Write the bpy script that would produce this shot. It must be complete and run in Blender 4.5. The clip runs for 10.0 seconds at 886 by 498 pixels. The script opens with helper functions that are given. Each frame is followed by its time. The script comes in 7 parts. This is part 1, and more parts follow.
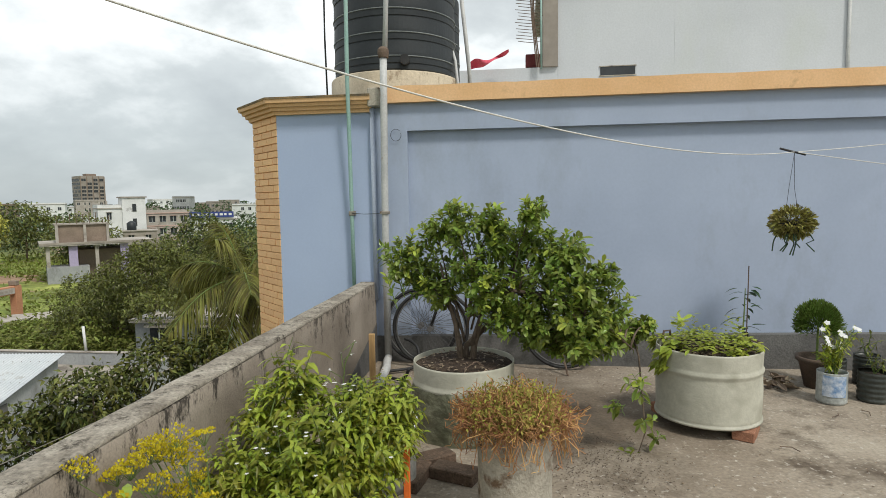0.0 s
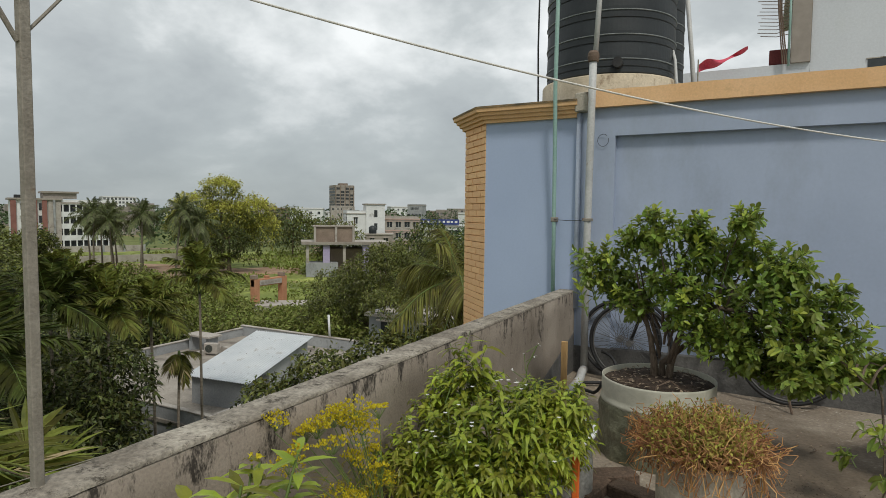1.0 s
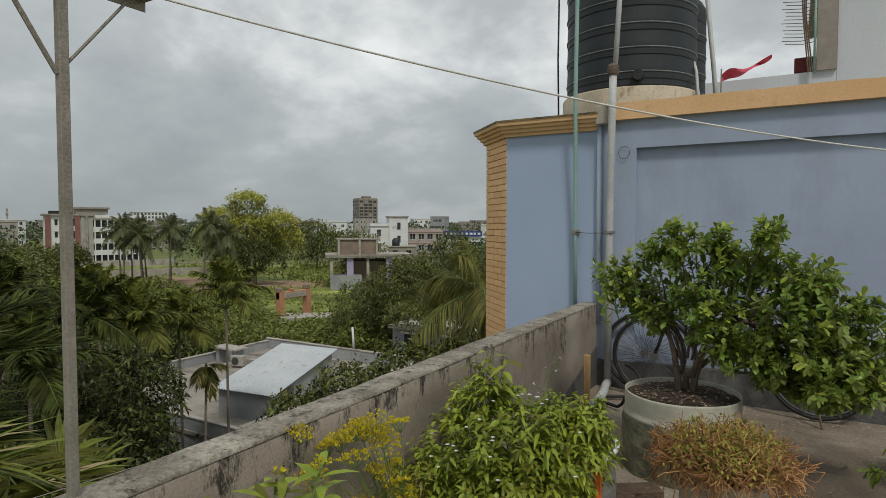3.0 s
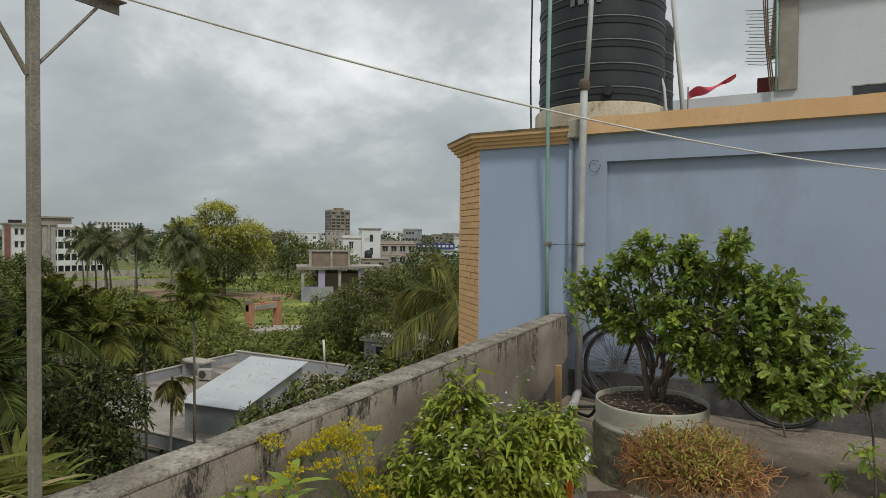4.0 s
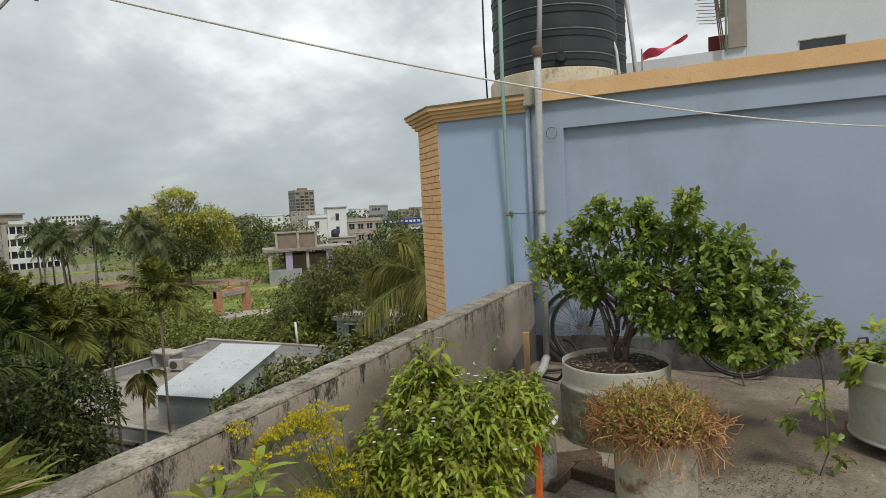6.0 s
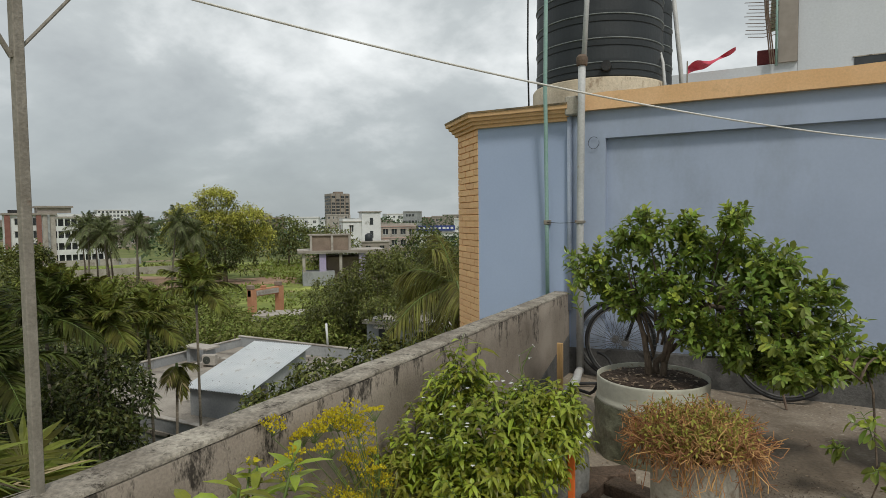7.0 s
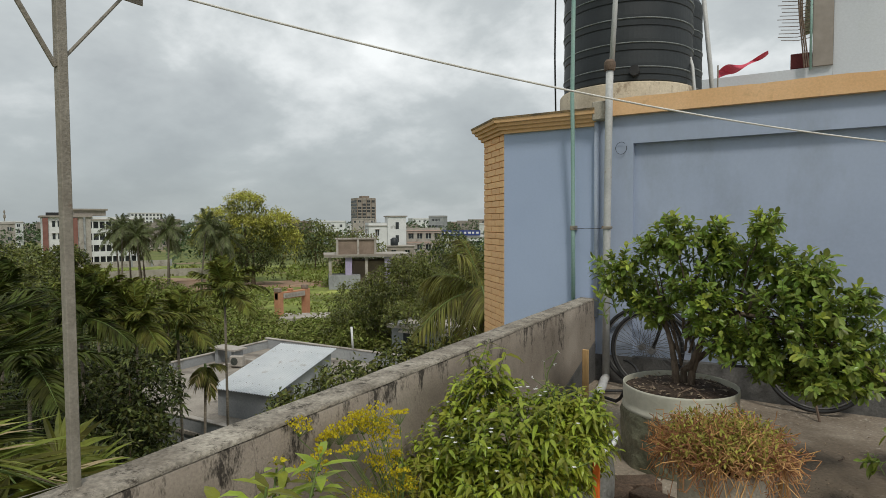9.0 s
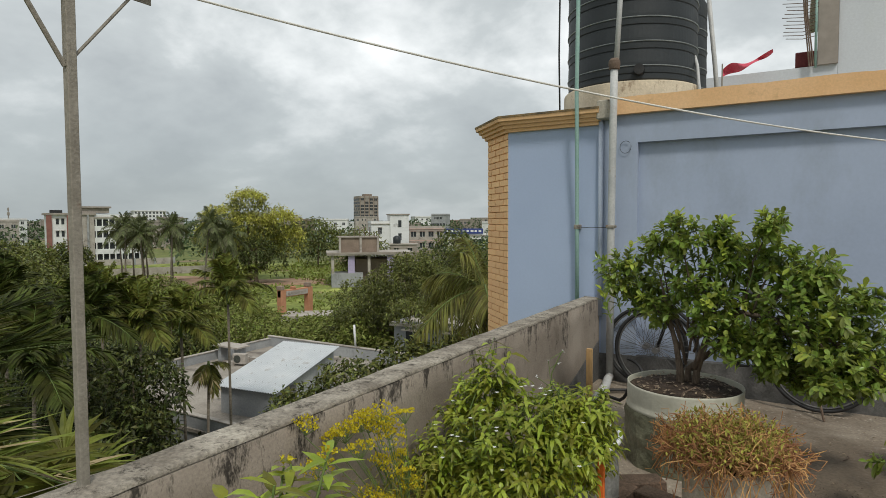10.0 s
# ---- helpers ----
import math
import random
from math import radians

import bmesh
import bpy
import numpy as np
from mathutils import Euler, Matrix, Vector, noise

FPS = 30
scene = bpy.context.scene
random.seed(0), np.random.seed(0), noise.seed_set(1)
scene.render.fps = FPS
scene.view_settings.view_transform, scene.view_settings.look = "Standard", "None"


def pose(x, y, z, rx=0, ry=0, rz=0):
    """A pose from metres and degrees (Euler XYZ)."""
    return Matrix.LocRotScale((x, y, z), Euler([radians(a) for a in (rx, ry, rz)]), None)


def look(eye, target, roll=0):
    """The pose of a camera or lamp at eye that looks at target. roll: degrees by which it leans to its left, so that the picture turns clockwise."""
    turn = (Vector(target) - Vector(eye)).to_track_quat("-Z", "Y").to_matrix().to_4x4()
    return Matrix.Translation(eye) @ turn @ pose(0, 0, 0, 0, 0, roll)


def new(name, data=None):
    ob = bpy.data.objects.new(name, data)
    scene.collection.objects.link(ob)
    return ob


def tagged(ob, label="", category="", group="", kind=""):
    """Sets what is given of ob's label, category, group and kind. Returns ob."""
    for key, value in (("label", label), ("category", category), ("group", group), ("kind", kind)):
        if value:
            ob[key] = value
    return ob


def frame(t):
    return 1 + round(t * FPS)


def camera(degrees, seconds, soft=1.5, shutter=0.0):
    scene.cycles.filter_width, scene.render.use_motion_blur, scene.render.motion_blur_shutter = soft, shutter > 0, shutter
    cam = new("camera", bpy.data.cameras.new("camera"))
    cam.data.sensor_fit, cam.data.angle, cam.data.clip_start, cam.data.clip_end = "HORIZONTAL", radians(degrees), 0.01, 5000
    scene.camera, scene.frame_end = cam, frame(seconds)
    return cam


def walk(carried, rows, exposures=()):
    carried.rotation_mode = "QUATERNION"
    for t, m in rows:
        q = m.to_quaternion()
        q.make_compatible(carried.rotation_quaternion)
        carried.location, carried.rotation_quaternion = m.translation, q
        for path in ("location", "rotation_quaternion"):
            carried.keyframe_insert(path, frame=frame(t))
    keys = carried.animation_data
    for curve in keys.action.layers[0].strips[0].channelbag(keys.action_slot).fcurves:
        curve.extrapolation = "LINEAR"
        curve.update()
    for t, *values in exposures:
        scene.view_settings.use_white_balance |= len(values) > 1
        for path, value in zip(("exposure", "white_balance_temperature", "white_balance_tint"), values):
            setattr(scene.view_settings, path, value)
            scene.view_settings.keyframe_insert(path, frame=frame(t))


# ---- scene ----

# ---------------------------------------------------------------- camera
cam = camera(73.5, 10.0, soft=0.6)
PATH = [
    (0, (-0.197, -0.042, 1.406), (-0.448, 1.935, 1.242), -0.9),
    (0.5, (-0.112, 0.034, 1.396), (-0.686, 1.942, 1.22), -1.0),
    (1, (-0.046, 0.0, 1.358), (-0.988, 1.759, 1.234), 0.6),
    (1.2, (-0.071, 0.015, 1.371), (-1.095, 1.732, 1.319), 0.4),
    (1.3, (-0.068, 0.001, 1.386), (-1.169, 1.671, 1.374), 0.7),
    (1.5, (-0.044, -0.033, 1.438), (-1.287, 1.533, 1.405), 0.5),
    (1.7, (-0.049, -0.043, 1.397), (-1.25, 1.555, 1.313), 2.7),
    (1.8, (-0.041, -0.036, 1.391), (-1.16, 1.62, 1.315), 1.8),
    (2, (-0.013, -0.033, 1.385), (-0.932, 1.743, 1.37), 2.2),
    (2.5, (0.0, -0.017, 1.399), (-0.812, 1.811, 1.369), -1.0),
    (2.7, (-0.005, -0.021, 1.391), (-0.896, 1.769, 1.327), -0.6),
    (3.8, (-0.047, -0.025, 1.355), (-1.146, 1.644, 1.28), 0.3),
    (4, (-0.017, -0.038, 1.36), (-0.949, 1.732, 1.318), 0.5),
    (4.5, (0.038, -0.003, 1.351), (-0.396, 1.948, 1.275), -0.1),
    (5, (0.06, 0.018, 1.368), (-0.207, 1.994, 1.218), -1.1),
    (5.5, (0.051, -0.009, 1.367), (-0.44, 1.926, 1.241), -2.1),
    (6, (0.018, -0.018, 1.367), (-0.817, 1.794, 1.234), -2.8),
    (6.2, (-0.019, -0.003, 1.359), (-0.927, 1.775, 1.238), -2.6),
    (7.5, (-0.014, -0.029, 1.35), (-0.946, 1.738, 1.249), -0.1),
    (8, (-0.019, -0.029, 1.35), (-0.985, 1.718, 1.237), -0.1),
    (8.5, (-0.019, -0.025, 1.348), (-0.999, 1.715, 1.227), -0.1),
    (9, (-0.011, -0.032, 1.352), (-1.018, 1.694, 1.265), -0.3),
    (9.5, (-0.009, -0.024, 1.349), (-0.968, 1.728, 1.246), 0.3),
    (10, (-0.02, -0.04, 1.356), (-1.034, 1.681, 1.263), -0.2),
]
walk(cam, [(t, look(eye, target, roll)) for t, eye, target, roll in PATH],
     [(0, 0.17), (0.5, 0.11), (1.0, -0.25), (1.5, -0.52), (2.0, -0.51), (2.5, -0.50), (4.0, -0.42), (4.5, -0.31), (5.0, 0.04), (5.5, 0.0), (6.0, -0.13), (7.5, -0.27), (9.0, -0.25), (10, -0.16)])

# ---------------------------------------------------------------- sky and sun
SUN_TO = Vector((0.42, -0.42, 0.80)).normalized()
world = bpy.data.worlds.new("sky")
scene.world = world
world.use_nodes = True
wn, wl = world.node_tree.nodes, world.node_tree.links
wn.clear()


def wnode(kind, **values):
    n = wn.new(kind)
    for key, v in values.items():
        n.inputs[int(key[1:])].default_value = v
    return n


sky = wn.new("ShaderNodeTexSky")
sky.sky_type, sky.sun_disc = "NISHITA", False
sky.sun_elevation = math.asin(SUN_TO.z)
sky.sun_rotation = math.atan2(SUN_TO.x, SUN_TO.y)
coord = wn.new("ShaderNodeTexCoord")
sep = wn.new("ShaderNodeSeparateXYZ")
wl.new(coord.outputs["Generated"], sep.inputs[0])
# clouds lie on a flat sheet overhead: direction divided by its height
lift = wn.new("ShaderNodeMath"); lift.operation = "MAXIMUM"; lift.inputs[1].default_value = 0.0
wl.new(sep.outputs[2], lift.inputs[0])
lift2 = wn.new("ShaderNodeMath"); lift2.operation = "ADD"; lift2.inputs[1].default_value = 0.45
wl.new(lift.outputs[0], lift2.inputs[0])
flat = []
for k in (0, 1):
    dv = wn.new("ShaderNodeMath"); dv.operation = "DIVIDE"
    wl.new(sep.outputs[k], dv.inputs[0]); wl.new(lift2.outputs[0], dv.inputs[1])
    flat.append(dv)
sheet = wn.new("ShaderNodeCombineXYZ")
wl.new(flat[0].outputs[0], sheet.inputs[0]); wl.new(flat[1].outputs[0], sheet.inputs[1])
sheet.inputs[2].default_value = 5.1
big = wn.new("ShaderNodeTexNoise")
big.inputs["Scale"].default_value, big.inputs["Detail"].default_value = 2.1, 9.0
big.inputs["Roughness"].default_value, big.inputs["Distortion"].default_value = 0.55, 0.10
wl.new(sheet.outputs[0], big.inputs["Vector"])
tone = wn.new("ShaderNodeValToRGB")
tone.color_ramp.elements[0].position, tone.color_ramp.elements[0].color = 0.35, (0.57, 0.615, 0.635, 1)
tone.color_ramp.elements[1].position, tone.color_ramp.elements[1].color = 0.66, (1.30, 1.34, 1.34, 1)
e = tone.color_ramp.elements.new(0.50); e.color = (0.76, 0.815, 0.825, 1)
wl.new(big.outputs["Fac"], tone.inputs[0])
# thin grey layer near the horizon
rim = wn.new("ShaderNodeMapRange")
rim.inputs["From Min"].default_value, rim.inputs["From Max"].default_value = 0.0, 0.25
rim.inputs["To Min"].default_value, rim.inputs["To Max"].default_value = 0.75, 0.0
wl.new(lift.outputs[0], rim.inputs["Value"])
lowmix = wn.new("ShaderNodeMixRGB"); lowmix.inputs[2].default_value = (0.44, 0.50, 0.52, 1)
wl.new(rim.outputs[0], lowmix.inputs[0]); wl.new(tone.outputs[0], lowmix.inputs[1])
clear = wn.new("ShaderNodeVectorMath"); clear.operation = "SCALE"; clear.inputs["Scale"].default_value = 0.10
wl.new(sky.outputs[0], clear.inputs[0])
cover = wn.new("ShaderNodeMixRGB"); cover.inputs[0].default_value = 0.93
wl.new(clear.outputs[0], cover.inputs[1]); wl.new(lowmix.outputs[0], cover.inputs[2])
back = wn.new("ShaderNodeBackground"); back.inputs[1].default_value = 0.92
wl.new(cover.outputs[0], back.inputs[0])
wout = wn.new("ShaderNodeOutputWorld")
wl.new(back.outputs[0], wout.inputs[0])

sun_data = bpy.data.lights.new("sun", "SUN")
sun_data.energy, sun_data.angle, sun_data.color = 2.1, radians(10), (1.0, 0.955, 0.87)
sun = new("sun", sun_data)
sun.matrix_world = look(SUN_TO * 50, (0, 0, 0))


# ---------------------------------------------------------------- materials
def mat(name, a, b, scale=6.0, rough=0.8, bump=0.15, fine=90.0, metal=0.0, stretch=(1, 1, 1), stain=None,
        stain_scale=3.0, stain_at=0.58, stain_soft=0.08, stain_stretch=(1, 1, 1), island=0.0, object_random=0.0,
        through_light=0.0, mottle=0.25, spec=0.4, speckle=None, grows_down=0.0, stain_rough=0.6, brown_patch=None):
    """Two-scale surface: slow drift from a to b, fine mottling and relief, and stains of their own shape."""
    m = bpy.data.materials.new(name)
    m.use_nodes = True
    n, l = m.node_tree.nodes, m.node_tree.links
    bsdf = n["Principled BSDF"]
    bsdf.inputs["Roughness"].default_value, bsdf.inputs["Metallic"].default_value = rough, metal
    bsdf.inputs["Specular IOR Level"].default_value = spec
    tc = n.new("ShaderNodeTexCoord")

    def noise_at(s, detail, st):
        mp = n.new("ShaderNodeMapping"); mp.inputs["Scale"].default_value = st
        l.new(tc.outputs["Object"], mp.inputs["Vector"])
        t = n.new("ShaderNodeTexNoise")
        t.inputs["Scale"].default_value, t.inputs["Detail"].default_value = s, detail
        t.inputs["Roughness"].default_value = 0.6
        l.new(mp.outputs[0], t.inputs["Vector"])
        return t

    slow, small = noise_at(scale, 4, stretch), noise_at(fine, 3, stretch)
    ramp = n.new("ShaderNodeValToRGB")
    ramp.color_ramp.elements[0].position, ramp.color_ramp.elements[1].position = 0.32, 0.68
    ramp.color_ramp.elements[0].color, ramp.color_ramp.elements[1].color = (*a, 1), (*b, 1)
    l.new(slow.outputs["Fac"], ramp.inputs[0])
    colour = ramp.outputs[0]
    if stain:
        st = noise_at(stain_scale, 6, stain_stretch)
        st.inputs["Roughness"].default_value = stain_rough
        mr = n.new("ShaderNodeMapRange")
        mr.inputs["From Min"].default_value, mr.inputs["From Max"].default_value = stain_at, stain_at + stain_soft
        l.new(st.outputs["Fac"], mr.inputs["Value"])
        if grows_down:
            # mould that spreads from the wet top edge
            zs = n.new("ShaderNodeSeparateXYZ"); l.new(tc.outputs["Object"], zs.inputs[0])
            za = n.new("ShaderNodeMath"); za.operation = "MULTIPLY_ADD"
            za.inputs[1].default_value, za.inputs[2].default_value = grows_down, -0.45 * grows_down
            l.new(zs.outputs[2], za.inputs[0])
            ad = n.new("ShaderNodeMath"); ad.operation = "ADD"
            l.new(za.outputs[0], ad.inputs[0]); l.new(st.outputs["Fac"], ad.inputs[1]); l.new(ad.outputs[0], mr.inputs["Value"])
        mx = n.new("ShaderNodeMixRGB"); mx.inputs[2].default_value = (*stain, 1)
        l.new(mr.outputs[0], mx.inputs[0]); l.new(colour, mx.inputs[1])
        colour = mx.outputs[0]
    if speckle:
        sp = noise_at(fine * 0.6, 2, (1, 1, 1))
        mr = n.new("ShaderNodeMapRange")
        mr.inputs["From Min"].default_value, mr.inputs["From Max"].default_value = 0.60, 0.70
        l.new(sp.outputs["Fac"], mr.inputs["Value"])
        mx = n.new("ShaderNodeMixRGB"); mx.inputs[2].default_value = (*speckle, 1)
        l.new(mr.outputs[0], mx.inputs[0]); l.new(colour, mx.inputs[1])
        colour = mx.outputs[0]
    if brown_patch:
        # darker brown area round one point, with a ragged outline
        px, py, reach, brown_tone = brown_patch
        at = n.new("ShaderNodeMapping"); at.inputs["Location"].default_value = (-px, -py, 0)
        l.new(tc.outputs["Object"], at.inputs["Vector"])
        far = n.new("ShaderNodeVectorMath"); far.operation = "LENGTH"
        l.new(at.outputs[0], far.inputs[0])
        edge_n = noise_at(2.6, 6, (1, 1, 1))
        rag = n.new("ShaderNodeMath"); rag.operation = "MULTIPLY_ADD"; rag.inputs[1].default_value = 1.9
        l.new(edge_n.outputs["Fac"], rag.inputs[0]); l.new(far.outputs["Value"], rag.inputs[2])
        mr = n.new("ShaderNodeMapRange")
        mr.inputs["From Min"].default_value, mr.inputs["From Max"].default_value = reach + 1.25, reach + 0.62
        mr.inputs["To Max"].default_value = 0.85
        l.new(rag.outputs[0], mr.inputs["Value"])
        mx = n.new("ShaderNodeMixRGB"); mx.inputs[2].default_value = (*brown_tone, 1)
        l.new(mr.outputs[0], mx.inputs[0]); l.new(colour, mx.inputs[1])
        colour = mx.outputs[0]
    value = n.new("ShaderNodeMapRange")
    value.inputs["From Min"].default_value, value.inputs["From Max"].default_value = 0.25, 0.75
    value.inputs["To Min"].default_value, value.inputs["To Max"].default_value = 1 - mottle, 1 + mottle
    l.new(small.outputs["Fac"], value.inputs["Value"])
    hsv = n.new("ShaderNodeHueSaturation")
    l.new(colour, hsv.inputs["Color"])
    last = value.outputs[0]
    if island or object_random:
        src = n.new("ShaderNodeNewGeometry").outputs["Random Per Island"] if island else n.new("ShaderNodeObjectInfo").outputs["Random"]
        amount = island or object_random
        rr = n.new("ShaderNodeMapRange")
        rr.inputs["To Min"].default_value, rr.inputs["To Max"].default_value = 1 - amount, 1 + amount
        l.new(src, rr.inputs["Value"])
        mul = n.new("ShaderNodeMath"); mul.operation = "MULTIPLY"
        l.new(last, mul.inputs[0]); l.new(rr.outputs[0], mul.inputs[1])
        last = mul.outputs[0]
        hr = n.new("ShaderNodeMapRange")
        hr.inputs["To Min"].default_value, hr.inputs["To Max"].default_value = 0.5 - amount * 0.05, 0.5 + amount * 0.04
        l.new(src, hr.inputs["Value"]); l.new(hr.outputs[0], hsv.inputs["Hue"])
    l.new(last, hsv.inputs["Value"])
    l.new(hsv.outputs[0], bsdf.inputs["Base Color"])
    if bump:
        bp = n.new("ShaderNodeBump")
        bp.inputs["Strength"].default_value, bp.inputs["Distance"].default_value = bump, 0.02
        l.new(small.outputs["Fac"], bp.inputs["Height"]); l.new(bp.outputs[0], bsdf.inputs["Normal"])
    if through_light:
        tr = n.new("ShaderNodeBsdfTranslucent")
        l.new(hsv.outputs[0], tr.inputs["Color"])
        mixer = n.new("ShaderNodeMixShader"); mixer.inputs[0].default_value = through_light
        l.new(bsdf.outputs[0], mixer.inputs[1]); l.new(tr.outputs[0], mixer.inputs[2])
        l.new(mixer.outputs[0], n["Material Output"].inputs["Surface"])
    return m


def leaf_mat(name, a, b, vary=0.35, rough=0.45, glow=0.3, spec=0.3):
    return mat(name, a, b, scale=2.5, rough=rough, bump=0.0, fine=40, island=vary, through_light=glow, mottle=0.12, spec=spec)


M_FLOOR = mat("worn_roof_concrete", (0.19, 0.148, 0.108), (0.365, 0.318, 0.252), 0.9, 0.9, 0.35, 48, stain=(0.100, 0.076, 0.054), stain_scale=1.0, stain_at=0.53, stain_soft=0.13, mottle=0.24, speckle=(0.42, 0.38, 0.32), stain_rough=0.74, brown_patch=(0.05, 3.75, 0.75, (0.115, 0.087, 0.060)))
M_PARAPET = mat("mouldy_plaster", (0.205, 0.170, 0.135), (0.36, 0.31, 0.255), 2.2, 0.92, 0.2, 110, stain=(0.042, 0.035, 0.028), stain_scale=6.0, stain_at=0.575, stain_soft=0.09, stain_stretch=(1, 1, 0.38), mottle=0.18, grows_down=0.36, stain_rough=0.84)
M_COPING = mat("weathered_coping", (0.185, 0.160, 0.128), (0.39, 0.355, 0.295), 5, 0.95, 0.5, 70, stain=(0.062, 0.052, 0.04), stain_scale=13, stain_at=0.53, stain_soft=0.10, mottle=0.42, stain_rough=0.85)
M_BLUE = mat("blue_wall_paint", (0.36, 0.44, 0.605), (0.40, 0.485, 0.65), 0.9, 0.75, 0.02, 50, mottle=0.03, stain=(0.33, 0.39, 0.51), stain_scale=1.6, stain_at=0.56, stain_soft=0.2, stain_stretch=(1, 1, 0.4))
M_PANEL = mat("grey_blue_wall_paint", (0.335, 0.395, 0.510), (0.395, 0.460, 0.585), 0.8, 0.8, 0.02, 40, mottle=0.03, stain=(0.305, 0.350, 0.430), stain_scale=1.3, stain_at=0.53, stain_soft=0.22, stain_stretch=(1, 1, 0.45), stain_rough=0.7)
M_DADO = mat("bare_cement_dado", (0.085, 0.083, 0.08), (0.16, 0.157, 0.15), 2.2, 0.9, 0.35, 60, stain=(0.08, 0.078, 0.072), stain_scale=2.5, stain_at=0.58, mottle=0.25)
M_ORANGE = mat("orange_trim_paint", (0.74, 0.455, 0.225), (0.82, 0.53, 0.29), 2.5, 0.75, 0.08, 60, stain=(0.42, 0.26, 0.13), stain_scale=3.2, stain_at=0.62, stain_soft=0.12, mottle=0.09)
M_BRICK = mat("orange_painted_brick", (0.88, 0.53, 0.265), (0.95, 0.61, 0.325), 3, 0.8, 0.2, 80, object_random=0.06, mottle=0.08)
M_JOINT = mat("brown_mortar", (0.60, 0.34, 0.15), (0.68, 0.40, 0.19), 6, 0.9, 0.2, 80)
M_MOSSY = mat("mouldy_cornice_top", (0.10, 0.085, 0.06), (0.40, 0.27, 0.13), 7, 0.9, 0.4, 60, mottle=0.35)
M_CEMENT = mat("stained_cement", (0.33, 0.30, 0.25), (0.46, 0.43, 0.36), 3, 0.9, 0.4, 70, stain=(0.11, 0.085, 0.06), stain_scale=6, stain_at=0.58, stain_soft=0.08, mottle=0.25)
M_PLINTH = mat("rust_streaked_plinth", (0.44, 0.37, 0.27), (0.58, 0.50, 0.375), 3, 0.9, 0.25, 50, stain=(0.15, 0.085, 0.045), stain_scale=4, stain_at=0.57, stain_soft=0.10, stain_stretch=(1, 1, 0.5), mottle=0.15, stain_rough=0.7)
M_TANK = mat("black_tank_plastic", (0.012, 0.016, 0.019), (0.022, 0.027, 0.030), 3, 0.5, 0.05, 40, mottle=0.2, spec=0.5)
M_TANKLINE = mat("worn_grey_rib", (0.14, 0.16, 0.16), (0.24, 0.26, 0.26), 8, 0.6, 0.1, 60)
M_WHITE = mat("dull_white_wall", (0.53, 0.555, 0.585), (0.61, 0.635, 0.665), 0.5, 0.8, 0.1, 30, stain=(0.55, 0.58, 0.57), stain_scale=0.8, stain_at=0.55, stain_soft=0.2, stain_stretch=(1, 1, 0.4), mottle=0.06)
M_GREENPIPE = mat("pale_green_pipe", (0.24, 0.40, 0.36), (0.32, 0.47, 0.42), 5, 0.5, 0.05, 60, mottle=0.12)
M_GREYPIPE = mat("grey_pvc_pipe", (0.42, 0.43, 0.43), (0.56, 0.56, 0.54), 4, 0.5, 0.08, 60, stain=(0.30, 0.22, 0.15), stain_scale=7, stain_at=0.62, mottle=0.12)
M_BLUEPIPE = mat("blue_painted_pipe", (0.36, 0.42, 0.53), (0.44, 0.49, 0.58), 4, 0.6, 0.06, 50, mottle=0.1)
M_BLACK = mat("black_rubber", (0.012, 0.012, 0.013), (0.03, 0.03, 0.03), 8, 0.6, 0.1, 80)
M_RUST = mat("rusty_iron", (0.09, 0.06, 0.045), (0.17, 0.12, 0.085), 12, 0.75, 0.25, 120, mottle=0.3)
M_IRON = mat("weathered_grey_iron", (0.20, 0.18, 0.145), (0.30, 0.275, 0.23), 9, 0.7, 0.2, 120, stain=(0.14, 0.085, 0.05), stain_scale=12, stain_at=0.62, mottle=0.2)
M_ROPE = mat("white_nylon_rope", (0.62, 0.61, 0.56), (0.75, 0.74, 0.70), 30, 0.85, 0.3, 250)
M_DRUM = mat("cream_painted_drum", (0.42, 0.41, 0.335), (0.54, 0.53, 0.44), 3.2, 0.6, 0.12, 40, stain=(0.33, 0.32, 0.25), stain_scale=5, stain_at=0.55, stain_soft=0.15, mottle=0.1)
M_SOIL = mat("dry_pot_soil", (0.035, 0.024, 0.017), (0.085, 0.058, 0.04), 18, 0.95, 0.9, 90, mottle=0.45)
M_CLAY = mat("dark_clay_pot", (0.070, 0.052, 0.040), (0.125, 0.088, 0.063), 8, 0.85, 0.2, 90)
M_TERRA = mat("fired_brick", (0.27, 0.125, 0.075), (0.38, 0.19, 0.115), 9, 0.9, 0.45, 110, mottle=0.3)
M_CANE = mat("concrete_coated_can", (0.34, 0.31, 0.25), (0.50, 0.465, 0.39), 6, 0.85, 0.3, 80, stain=(0.18, 0.12, 0.075), stain_scale=7, stain_at=0.56, mottle=0.2)
M_BAG = mat("grey_grow_bag", (0.20, 0.20, 0.185), (0.36, 0.36, 0.34), 7, 0.5, 0.4, 40, mottle=0.3)
M_BARK = mat("grey_brown_bark", (0.09, 0.065, 0.045), (0.17, 0.13, 0.095), 14, 0.9, 0.6, 110, stretch=(1, 1, 0.3), mottle=0.35)
M_PALMBARK = mat("ringed_palm_bark", (0.13, 0.11, 0.085), (0.24, 0.21, 0.165), 4, 0.9, 0.4, 14, stretch=(0.4, 0.4, 3), mottle=0.35)
M_WOODPOST = mat("raw_orange_wood", (0.48, 0.30, 0.13), (0.58, 0.38, 0.18), 6, 0.8, 0.2, 60, stretch=(1, 1, 0.15))
